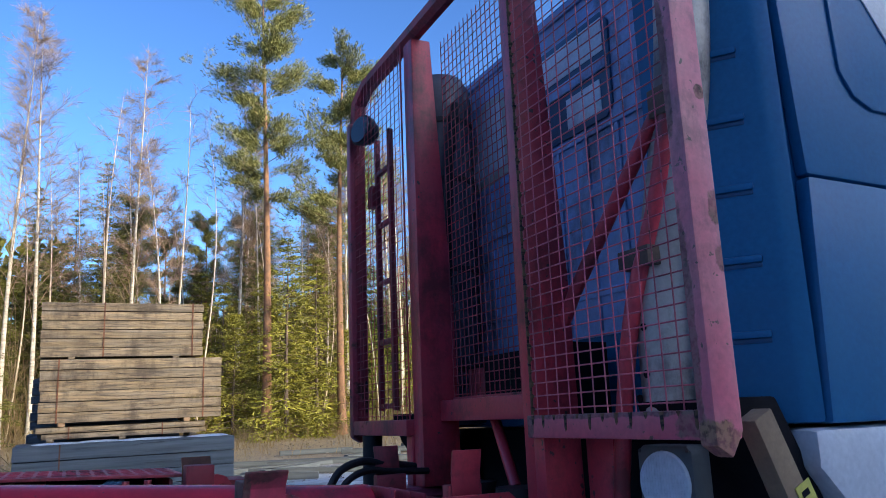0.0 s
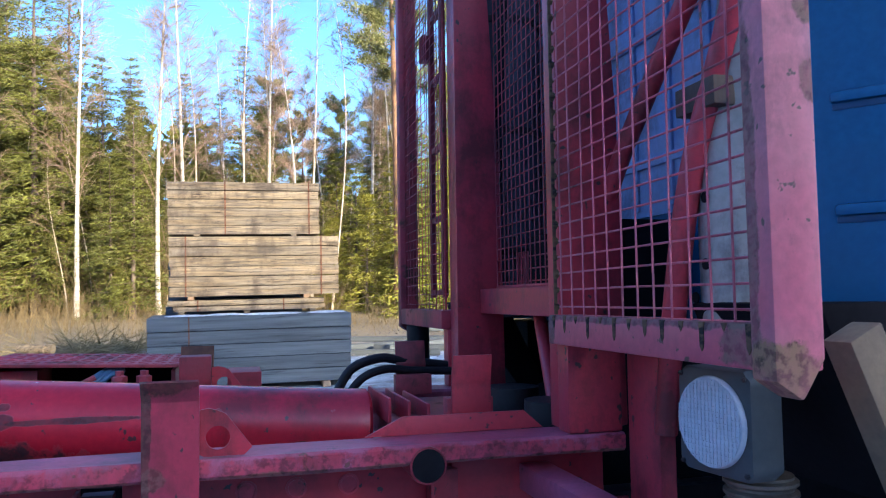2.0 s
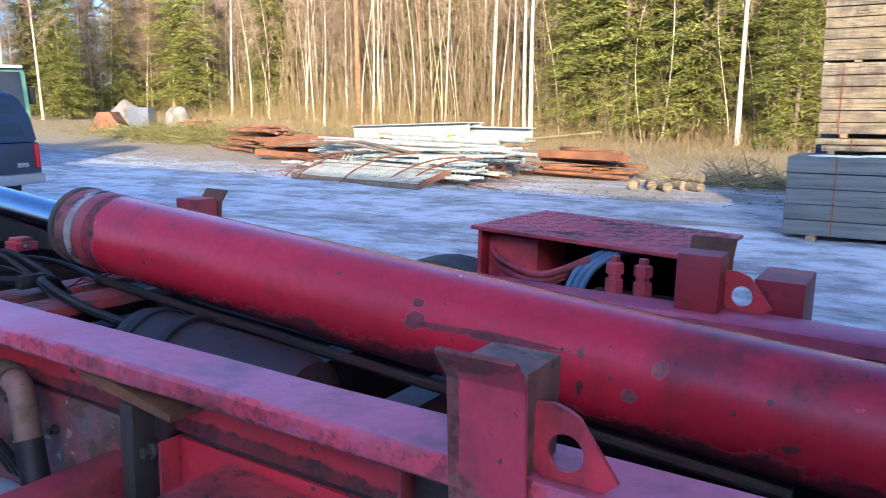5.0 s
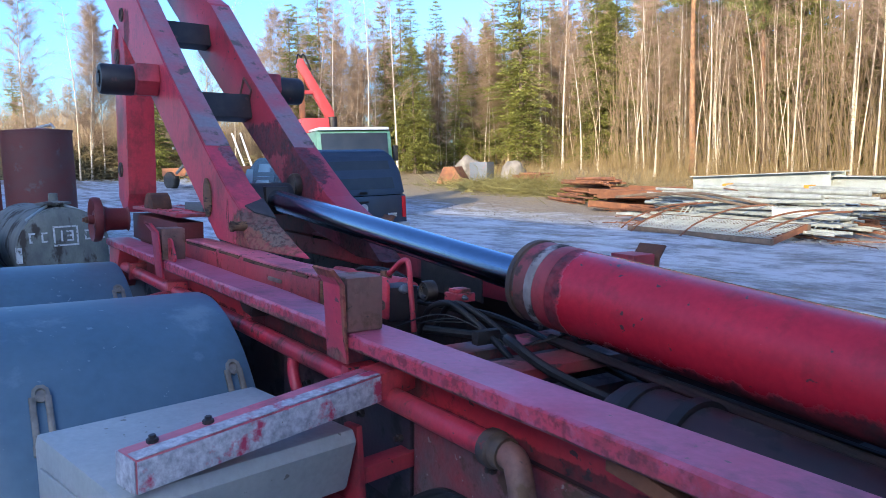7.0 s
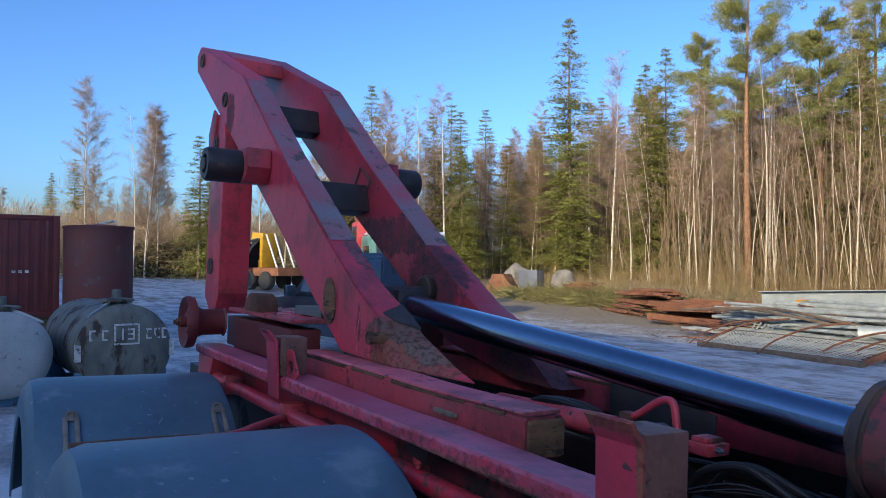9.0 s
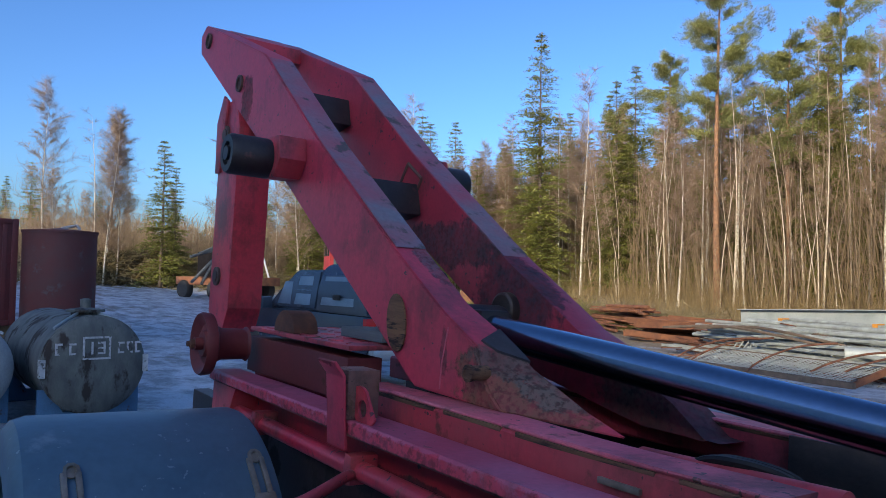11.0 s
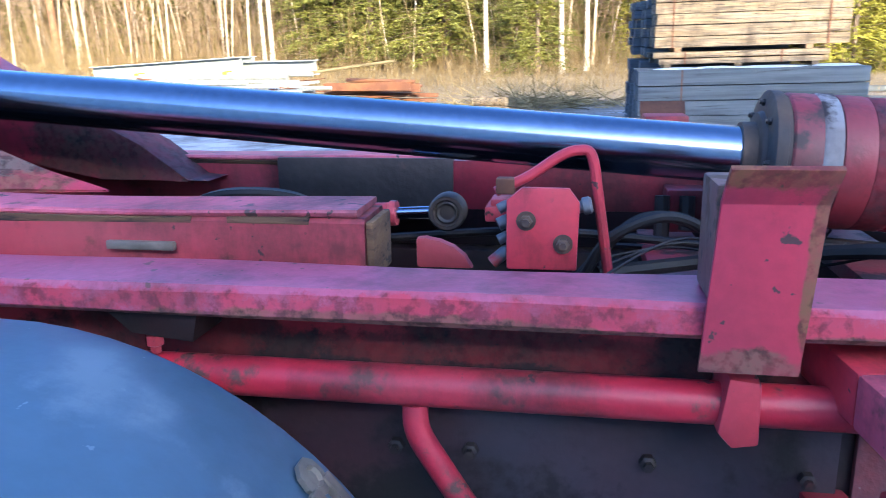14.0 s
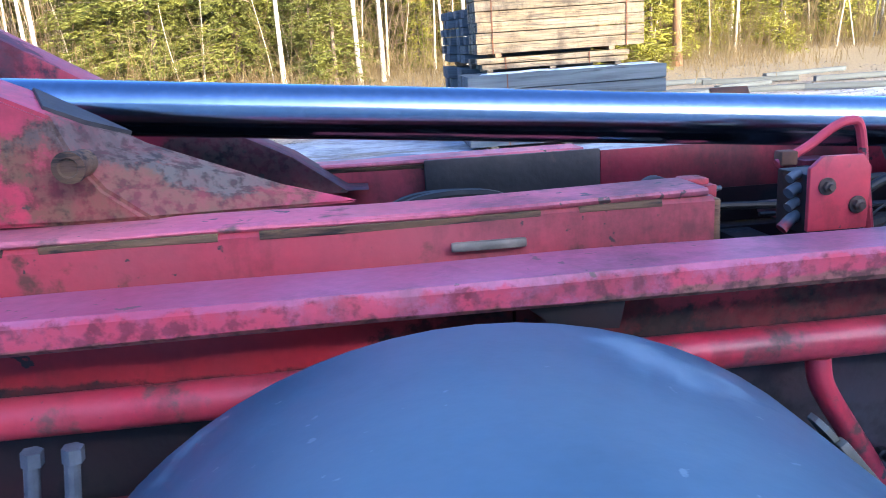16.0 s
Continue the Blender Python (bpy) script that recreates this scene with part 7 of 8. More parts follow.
                box(bm, (0.88, min(y0, y0 + s * 0.014), z0 + 0.10), (1.12, max(y0, y0 + s * 0.014), z0 + 0.19), 0.004)
                part("window_latch", bm, M["black"], win, "black latch of the side hatch")
        for x in (1.0, 4.2):
            bm = bmesh.new()
            c = frame_of((x, s * 0.74, 0.38), (0, s, 0))
            lathe(bm, [(0.22, 0), (0.35, 0.0), (0.38, 0.04), (0.38, 0.20), (0.35, 0.24), (0.22, 0.24)], c, 28)
            w = part("wheel", bm, M["tyre"], p, "black car tyre")
            bm = bmesh.new()
            lathe(bm, [(0.22, 0.02), (0.21, 0.2), (0.08, 0.22), (0.05, 0.235)], c, 20)
            part("rim", bm, M["silver"], w)
        bm = bmesh.new()
        box(bm, (-0.025, s * 0.80 - 0.13 * (s < 0) + 0.0, 0.72), (0.10, s * 0.80 + 0.13 * (s > 0) + 0.06 * s, 1.13), 0.02)
        part("tail_lamp", bm, M["tail"], p, "red tail lamp")
        bm = bmesh.new()
        box(bm, (3.35, s * 0.99, 1.18), (3.5, s * 1.20, 1.40), 0.03)
        part("mirror", bm, M["pickup"], p, "dark door mirror")
        bm = bmesh.new()
        box(bm, (2.05, s * (W + 0.001), 1.02), (2.25, s * (W + 0.03), 1.06), 0.008)
        part("door_handle", bm, M["silver"], p)
    bm = bmesh.new()
    box(bm, (-0.14, -0.93, 0.46), (0.06, 0.93, 0.64), 0.04)
    part("bumper", bm, M["silver"], p, "silver rear bumper")
    bm = bmesh.new()
    vs4 = [(0.036, -0.72, 1.28), (0.036, 0.72, 1.28), (0.165, 0.66, 1.80), (0.165, -0.66, 1.80)]
    f = [bm.verts.new((q[0] - 0.008, q[1], q[2])) for q in vs4]
    g = [bm.verts.new((q[0] + 0.03, q[1], q[2])) for q in vs4]
    bm.faces.new(f), bm.faces.new(g[::-1])
    for k in range(4):
        bm.faces.new((f[k], g[k], g[(k + 1) % 4], f[(k + 1) % 4]))
    bmesh.ops.recalc_face_normals(bm, faces=bm.faces[:])
    part("rear_hatch", bm, M["glass_dark"], can, "dark tinted hatch")
    for y, z, w2, h2, mt in ((0.0, 1.215, 0.08, 0.02, "dark"), (0.0, 1.045, 0.10, 0.018, "dark"), (-0.62, 0.80, 0.10, 0.02, "silver"), (-0.62, 0.76, 0.10, 0.014, "silver")):
        bm = bmesh.new()
        box(bm, (-0.012, y - w2, z - h2), (0.0, y + w2, z + h2), 0.003)
        part("tailgate_trim", bm, M[mt], p)
    bm = bmesh.new()
    lathe(bm, [(0.085, 0), (0.085, 0.008), (0.072, 0.010), (0.070, 0.004)], frame_of((-0.003, 0.0, 0.93), (-1, 0, 0)), 28)
    part("round_badge", bm, M["silver"], p, "plain round silver badge")
    return p


pickup()


# rust red container, upright tank and lying tanks
def container():
    gz = ground_z(-23, -1)
    c = thing("shipping_container", "dull red shipping container standing on sleepers", "container", pose(-21.3, 0.38, gz))
    z0, z1 = 0.42, 3.05
    bm = bmesh.new()
    box(bm, (-6.0, -2.40, z0 + 0.02), (-0.03, -0.04, z1 - 0.02), 0.01)
    part("body", bm, M["container"], c)
    for y in (-2.44, -0.14):
        bm = bmesh.new()
        box(bm, (-0.10, y, z0), (0.02, y + 0.14, z1), 0.012)
        part("corner_post", bm, M["container"], c)
    for z in (z0, z1 - 0.12):
        bm = bmesh.new()
        box(bm, (-0.08, -2.30, z), (0.015, -0.141, z + 0.12), 0.01)
        part("end_rail", bm, M["container"], c)
    for i in range(9):
        bm = bmesh.new()
        y = -2.22 + 0.235 * i
        box(bm, (-0.029, y, z0 + 0.13), (-0.005, y + 0.11, z1 - 0.13), 0.01)
        part("corrugation", bm, M["container"], c)
    for i in range(24):
        bm = bmesh.new()
        x = -5.9 + 0.245 * i
        box(bm, (x, -0.039, z0 + 0.1), (x + 0.12, -0.012, z1 - 0.1), 0.01)
        part("corrugation", bm, M["container"], c)
    for x in (-5.5, -0.5):
        bm = bmesh.new()
        box(bm, (x, -2.5, 0.0), (x + 0.2, 0.1, z0 - 0.002), 0.01)
        part("sleeper", bm, M["wood_dark"], c)
    for y in (-1.1, -0.95, -0.8):
        bm = bmesh.new()
        box(bm, (-0.004, y, 1.55), (0.002, y + 0.09, 1.62))
        part("marking_bar", bm, M["white_paint"], c)


container()
bm = bmesh.new()
lathe(bm, [(0.85, 0), (0.85, 2.78), (0.88, 2.78), (0.88, 2.84), (0.2, 2.90), (0.05, 2.92)], pose(0, 0, 0), 44)
ut = solid("upright_tank", bm, M["tank_rust"], "rusty red upright tank with a pale pipe on top", "tank", on_ground(-21.0, 1.28))
bm = bmesh.new()
tube(bm, [(-0.25, 0.05, 2.93), (0.1, 0.35, 3.0), (0.1, 0.42, 2.9)], 0.04, 8)
part("vent_pipe", bm, M["tank_white"], ut, "pale vent pipe")


def lying_tank(x, y, r, L, mat, label, marks):
    gz = ground_z(x - 1, y)
    t = thing("lying_tank", label, "tank", pose(x, y, gz, 0, 0, 4), "lying tanks")
    c = frame_of((0, 0, r + 0.14), (-1, 0, 0))
    bm = bmesh.new()
    lathe(bm, [(r * 0.3, -0.10), (r * 0.7, -0.085), (r * 0.93, -0.045), (r, 0.0), (r, L), (r * 0.9, L + 0.06), (r * 0.3, L + 0.1)], c, 48)
    part("shell", bm, M[mat], t)
    bm = bmesh.new()
    lathe(bm, [(r + 0.001, 0.02), (r + 0.012, 0.025), (r + 0.012, 0.07), (r + 0.001, 0.075)], c, 48)
    part("rim_band", bm, M[mat], t)
    for px in (-0.15, -L + 0.25):
        bm = bmesh.new()
        prism(bm, [(-r * 0.98, 0), (r * 0.98, 0), (r * 0.98, 0.42), (r * 0.80, 0.42), (r * 0.5, 0.16), (-r * 0.5, 0.16), (-r * 0.80, 0.42), (-r * 0.98, 0.42)], "x", px - 0.10, px, 0.01)
        part("cradle", bm, M["blue_paint"], t, "faded blue cradle")
    bm = bmesh.new()
    lathe(bm, [(0.16, 0), (0.16, 0.05), (0.22, 0.05), (0.22, 0.08), (0.06, 0.10), (0.06, 0.20), (0.03, 0.21)], pose(-0.5, 0, 2 * r + 0.12), 20)
    part("manhole", bm, M["tank_grey"], t, "bolted hatch on top")
    for s in (-1, 1):
        bm = bmesh.new()
        tube(bm, [(-0.5, 0, 2 * r + 0.2), (-0.3, s * 0.2, 2 * r + 0.12), (-0.1, s * 0.42, 1.86 * r + 0.08)], 0.018, 6)
        part("brace", bm, M["steel"], t)
    if marks:
        fx = 0.092
        zc = r + 0.14 + 0.20

        def mark(y0, z0, y1, z1):
            b = bmesh.new()
            d = 0.022
            box(b, (fx - 0.04 - 0.16 * ((y0 + y1) / 2) ** 2, min(y0, y1) - d / 2, min(z0, z1) - d / 2), (fx + 0.012 - 0.16 * ((y0 + y1) / 2) ** 2, max(y0, y1) + d / 2, max(z0, z1) + d / 2))
            part("painted_stroke", b, M["white_paint"], t)
        for a in ((-0.14, zc - 0.12, 0.14, zc - 0.12), (-0.14, zc + 0.12, 0.14, zc + 0.12), (-0.14, zc - 0.12, -0.14, zc + 0.12), (0.14, zc - 0.12, 0.14, zc + 0.12)):
            mark(*a)
        # the figures 1 and 3
        for a in ((-0.05, zc - 0.06, -0.05, zc + 0.06), (0.02, zc + 0.06, 0.08, zc + 0.06), (0.02, zc, 0.08, zc), (0.02, zc - 0.06, 0.08, zc - 0.06), (0.08, zc - 0.06, 0.08, zc + 0.06)):
            mark(*a)
        for y0 in (-0.42, -0.28, 0.24, 0.34, 0.44):
            mark(y0, zc - 0.06, y0 + 0.05, zc - 0.06), mark(y0, zc + 0.05, y0 + 0.05, zc + 0.05), mark(y0, zc - 0.06, y0, zc + 0.05)
        for y0, z0 in ((-0.55, zc - 0.22), (0.56, zc - 0.20)):
            b = bmesh.new()
            box(b, (-0.05, y0 - 0.03, z0 - 0.10), (0.05, y0 + 0.03, z0 + 0.10))
            part("painted_patch", b, M["white_paint"], t)
    return t


lying_tank(-9.3, 0.13, 0.56, 2.6, "tank_grey", "peeling grey lying tank with painted figures", True)
lying_tank(-9.7, -1.17, 0.52, 2.4, "tank_white", "dirty pale lying tank on a cradle", False)
bm = bmesh.new()
box(bm, (-0.25, -0.3, 0), (0.25, 0.3, 1.15), 0.02)
gcab = solid("green_cabinet", bm, M["brush_green"], "small pale green cabinet by the container", "cabinet", on_ground(-14.6, -1.55))


# green lorry with a red timber crane
def green_lorry():
    g = thing("green_lorry", "green lorry with a red timber crane", "lorry", on_ground(-21.6, 11.05, -14, -0.16) @ Matrix.Scale(1.08, 4))
    bm = bmesh.new()
    prism(bm, [(-1.9, 0.9), (0.0, 0.9), (0.05, 1.75), (-0.16, 2.90), (-0.30, 2.95), (-1.8, 2.95), (-1.9, 2.6)], "y", -1.22, 1.22, 0.08)
    part("cab", bm, M["green"], g)
    bm = bmesh.new()
    box(bm, (-1.75, -1.16, 2.955), (-0.12, 1.16, 3.05), 0.04)
    part("roof_visor", bm, M["pane_pale"], g, "pale dusty roof visor")
    bm = bmesh.new()
    prism(bm, [(0.050, 1.80), (0.062, 1.80), (-0.125, 2.86), (-0.140, 2.86)], "y", -1.08, 1.08, 0.003)
    part("windscreen", bm, M["glass_dark"], g)
    bm = bmesh.new()
    box(bm, (-0.02, -1.15, 0.55), (0.16, 1.15, 0.95), 0.03)
    part("bumper", bm, M["green"], g)
    bm = bmesh.new()
    box(bm, (0.052, -1.1, 1.35), (0.07, 1.1, 1.46), 0.004)
    part("grille_band", bm, M["cab_white"], g)
    for s in (-1, 1):
        bm = bmesh.new()
        box(bm, (-0.3, s * 1.28, 1.95), (-0.18, s * 1.46, 2.45), 0.03)
        part("mirror", bm, M["black"], g, "black mirror")
        bm = bmesh.new()
        box(bm, (-1.35, s * 1.222, 1.9), (-0.5, s * 1.232, 2.6), 0.004)
        part("side_window", bm, M["glass_dark"], g)
        bm = bmesh.new()
        box(bm, (0.02, s * 0.95 - 0.12, 0.98), (0.075, s * 0.95 + 0.12, 1.16), 0.02)
        part("headlamp", bm, M["lens"], g)
        for x in (-0.9, -4.2, -5.5):
            bm = bmesh.new()
            lathe(bm, [(0.28, 0), (0.47, 0), (0.5, 0.04), (0.5, 0.28), (0.47, 0.32), (0.28, 0.32)], frame_of((x, s * 0.92, 0.5), (0, s, 0)), 28)
            w = part("wheel", bm, M["tyre"], g, "black lorry tyre")
            bm = bmesh.new()
            lathe(bm, [(0.28, 0.03), (0.25, 0.2), (0.1, 0.22)], frame_of((x, s * 0.92, 0.5), (0, s, 0)), 20)
            part("rim", bm, M["steel"], w)
    bm = bmesh.new()
    box(bm, (-7.0, -0.45, 0.85), (-1.9, 0.45, 1.15), 0.02)
    part("chassis", bm, M["rust"], g)
    bm = bmesh.new()
    box(bm, (-7.0, -1.2, 1.16), (-3.4, 1.2, 1.9), 0.03)
    part("load", bm, M["rust_bright"], g, "rusty load on the bed")
    bm = bmesh.new()
    prism(bm, [(-3.1, 2.2), (-2.1, 2.2), (-2.0, 2.9), (-2.1, 3.46), (-3.0, 3.46)], "y", -1.30, -0.36, 0.05)
    cc = part("crane_cab", bm, M["crane_red"], g, "red crane operator cab")
    for x0, x1 in ((-2.9, -2.5), (-2.4, -2.15)):
        bm = bmesh.new()
        box(bm, (x0, -1.315, 2.65), (x1, -1.302, 3.30), 0.003)
        part("cab_window", bm, M["glass_dark"], cc)
    bm = bmesh.new()
    box(bm, (-2.9, -0.9, 1.16), (-2.2, 0.3, 2.199), 0.03)
    part("crane_base", bm, M["crane_red"], g)
    bm = bmesh.new()
    tube(bm, [(-2.2, -0.22, 2.0), (-2.2, -0.22, 3.5)], 0.15, 14)
    part("crane_column", bm, M["black_metal"], g)
    bm = bmesh.new()
    prism(bm, [(-1.32, 5.20), (-1.27, 5.44), (-1.12, 5.46), (-0.98, 5.2), (-0.12, 3.72), (-0.10, 3.42), (-0.36, 3.34), (-0.46, 3.6)], "x", -2.62, -2.38, 0.03)
    part("main_boom", bm, M["crane_red"], g)
    bm = bmesh.new()
    prism(bm, [(-2.72, 3.3), (-2.52, 3.3), (-2.50, 5.2), (-2.68, 5.2)], "y", -1.26, -1.08, 0.03)
    part("boom_link", bm, M["rust_bright"], g, "orange red folded boom")
    bm = bmesh.new()
    prism(bm, [(-2.66, 4.28), (-2.36, 4.28), (-2.36, 4.40), (-2.66, 4.40)], "y", -1.34, -0.80, 0.02)
    part("folded_boom", bm, M["crane_red"], g)
    for d in (-0.12, 0.2):
        bm = bmesh.new()
        tube(bm, smooth_path([(-2.5, -1.25 + d * 0.4, 5.3), (-2.6, -1.15 + d * 0.5, 5.62), (-2.55, -0.9 + d * 0.4, 5.1)], 6), 0.03, 6)
        part("boom_hose", bm, M["black"], g)


green_lorry()


# yellow machine far behind
def digger():
    g = thing("yellow_machine", "old yellow forestry machine on rusty wheels", "machine", on_ground(-40.6, 12.3, 20))
    bm = bmesh.new()
    prism(bm, [(-0.5, 1.2), (0.6, 1.2), (0.65, 3.1), (-0.3, 3.15), (-0.5, 2.2)], "y", -0.7, 0.35, 0.05)
    part("body", bm, M["yellow"], g)
    bm = bmesh.new()
    box(bm, (-0.2, -0.712, 1.6), (0.4, -0.701, 2.8), 0.003)
    part("side_grille", bm, M["dark"], g)
    bm = bmesh.new()
    box(bm, (-3.2, -1.2, 0.75), (2.6, 1.2, 1.195), 0.04)
    part("frame", bm, M["rust_bright"], g)
    for s in (-1, 1):
        for x in (-2.4, 0.2, 1.6):
            bm = bmesh.new()
            lathe(bm, [(0.2, 0), (0.46, 0), (0.5, 0.06), (0.5, 0.34), (0.46, 0.4), (0.2, 0.4)], frame_of((x, s * 0.95, 0.5), (0, s, 0)), 24)
            part("wheel", bm, M["tyre"], g, "dirty tyre")
    for x0, x1 in ((1.1, 2.0), (1.8, 2.6)):
        for s in (-0.8, 0.4):
            bm = bmesh.new()
            tube(bm, [(x0, s, 3.0), (x1, s, 1.2)], 0.05, 6)
            part("strut", bm, M["cab_white"], g)
    for y0, y1, z1 in ((-0.75, -2.9, 0.9), (-0.95, -2.3, 0.8), (-1.4, -2.6, 2.3), (-0.8, -3.0, 2.2)):
        bm = bmesh.new()
        tube(bm, [(0.35, y0, 2.75), (0.55, y1, z1)], 0.075, 6)
        part("leaning_timber", bm, M["timber_grey"], g, "grey timber leaning on the machine")
    bm = bmesh.new()
    box(bm, (-0.9, -1.5, 1.2), (0.3, -0.72, 2.5), 0.03)
    part("engine_block", bm, M["dark"], g, "dark engine housing")



digger()

# ---- trees ----
def trunk_mesh(soup, h, r, bend=0.3, seg=7, n=10, top=0.1):
    ph, pts = rnd(0, 6.28), []
    for i in range(n + 1):
        u = i / n
        pts.append(Vector((bend * math.sin(u * 2.2 + ph) * u, bend * math.cos(u * 1.8 + ph) * u, h * u)))
    pts = [p - pts[0] for p in pts]
    base = len(soup.v)
    for i, p in enumerate(pts):
        rr = r * (1 - (1 - top) * i / n) * (1.25 if i == 0 else 1)
        soup.v += [(p.x + rr * math.cos(6.2832 * k / seg), p.y + rr * math.sin(6.2832 * k / seg), p.z) for k in range(seg)]
    for i in range(n):
        for k in range(seg):
            soup.f.append((base + i * seg + k, base + i * seg + (k + 1) % seg, base + (i + 1) * seg + (k + 1) % seg, base + (i + 1) * seg + k))
    return lambda z: pts[min(n, max(0, int(z / h * n)))].lerp(pts[min(n, int(z / h * n) + 1)], z / h * n % 1)


def leaf_spray(soup, p, d, size, count, flat=0.35):
    """Small needle-covered tips round a point."""
    for _ in range(count):
        o = Vector((rnd(-1, 1), rnd(-1, 1), rnd(-flat, flat))) * size
        e = (d * rnd(0.5, 1.2) + Vector((rnd(-1, 1), rnd(-1, 1), rnd(-0.5, 0.5)))).normalized() * size * rnd(0.5, 1.0)
        w = e.cross(Vector((rnd(-1, 1), rnd(-1, 1), rnd(-1, 1)))).normalized() * size * rnd(0.06, 0.13)
        q = p + o
        soup.tri(tuple(q - w), tuple(q + w), tuple(q + e))


def make_tree(name, label, trunk, crown, tm, cm, twigs=None):
    t = thing(name, label, "tree")
    for nm, sp, mat in (("trunk", trunk, tm), ("crown", crown, cm), ("twig_crown", twigs, M["twig"])):
        if sp and sp.f:
            o = new(nm, sp.mesh(nm, mat))
            o.parent = t
            if nm == "trunk":
                for f in o.data.polygons:
                    f.use_smooth = True
    return t


def spruce(h, mat="needle_spruce", dens=1.0, low=0.06, wide=0.21):
    tr, cr = Soup(), Soup()
    at = trunk_mesh(tr, h, 0.011 * h + 0.02, 0.1, top=0.05)
    z = h * low
    while z < h * 0.985:
        u = z / h
        reach = h * wide * (1 - u) ** 0.85 * rnd(0.75, 1.1) + 0.12
        for k in range(random.randint(5, 7)):
            a = rnd(0, 6.283)
            L = reach * rnd(0.65, 1.1)
            d = Vector((math.cos(a), math.sin(a), rnd(-0.35, -0.1) + 0.5 * u))
            b = at(z)
            tr.stick(b, b + d * L, 0.018 * (1 - u) + 0.006, 0.004)
            steps = max(2, int(L / 0.28 * dens))
            for i in range(1, steps + 1):
                v = i / steps
                p = b + d * L * v + Vector((0, 0, -0.12 * L * v * v))
                leaf_spray(cr, p, d, 0.20 + 0.16 * (1 - v) * min(L, 2), 14)
        z += rnd(0.28, 0.42) * (0.5 + 0.5 * h / 14)
    return make_tree("spruce", "dense green spruce at the edge of the wood", tr, cr, M["bark_grey"], M[mat])


def pine(h, crown_from=0.45, dens=1.0):
    tr, cr = Soup(), Soup()
    at = trunk_mesh(tr, h, 0.010 * h + 0.02, 0.35, seg=9, n=14, top=0.15)
    n = int(42 * dens)
    for i in range(n):
        v0 = (i + rnd(0, 1)) / n
        u = crown_from + (1 - crown_from) * v0
        a = rnd(0, 6.283)
        L = h * 0.090 * (0.45 + 1.1 * math.sin(min(1.0, 0.25 + 0.9 * (1 - v0)) * 1.7)) * rnd(0.45, 1.0)
        d = Vector((math.cos(a), math.sin(a), rnd(-0.3, 0.6) + 0.35 * v0))
        b = at(min(u, 0.985) * h)
        end = b + d * L
        tr.stick(b, end, 0.030 * (1.3 - u), 0.008)
        for _ in range(int(11 + 10 * L)):
            v = rnd(0.25, 1.05)
            p = b + d * L * v + Vector((rnd(-1, 1), rnd(-1, 1), rnd(-0.5, 0.8))) * 0.27 * L * v
            leaf_spray(cr, p, Vector((d.x, d.y, 0.9)), 0.22, 30, 0.9)
    return make_tree("pine", "tall pine with an orange trunk", tr, cr, M["bark_pine"], M["needle_pine"])


def bare_tree(h, mat="bark_birch", lean=0.4, name="birch", label="bare white birch with fine brown twigs", twiggy=1.0, low=0.3, thick=1.0, fine=1.0, wide=0.18):
    """A bare broadleaf: upswept limbs that bend outwards, then hanging twigs."""
    tr, tw = Soup(), Soup()
    at = trunk_mesh(tr, h, (0.0056 * h + 0.010) * thick, lean, top=0.08, n=12)
    n = int(26 * twiggy)
    for i in range(n):
        u = low + (0.985 - low) * ((i + rnd(0, 1)) / n) ** 0.8
        a = rnd(0, 6.283)
        L = h * wide * (1.12 - u) ** 0.7 * rnd(0.35, 1.15)
        d = Vector((math.cos(a) * rnd(0.5, 1.0), math.sin(a) * rnd(0.5, 1.0), rnd(0.7, 1.9))).normalized()
        b = at(u * h)
        r = 0.014 * (1.25 - u) * thick + 0.004
        mid = b + d * L * 0.5
        e0 = (d + Vector((math.cos(a + rnd(-0.7, 0.7)), math.sin(a + rnd(-0.7, 0.7)), rnd(-0.5, 0.3))) * 0.6).normalized()
        end = mid + e0 * L * 0.55
        tw.stick(b, mid, r, r * 0.65)
        tw.stick(mid, end, r * 0.65, 0.004)
        for k in range(int(5 * twiggy) + 1):
            v = rnd(0.3, 1.0)
            q = b.lerp(mid, v * 2) if v < 0.5 else mid.lerp(end, v * 2 - 1)
            e = (e0 + Vector((rnd(-1, 1), rnd(-1, 1), rnd(-0.3, 0.6)))).normalized()
            q2 = q + e * L * rnd(0.15, 0.42)
            tw.stick(q, q2, 0.008 * fine, 0.004 * fine)
            for _ in range(4):
                q3 = q.lerp(q2, rnd(0.3, 1))
                g = (e + Vector((rnd(-0.9, 0.9), rnd(-0.9, 0.9), rnd(-0.9, 0.4)))).normalized()
                tw.stick(q3, q3 + g * rnd(0.2, 0.6), 0.0062 * fine, 0.003 * fine)
    return make_tree(name, label, tr, None, M[mat], None, tw)


random.seed(4)
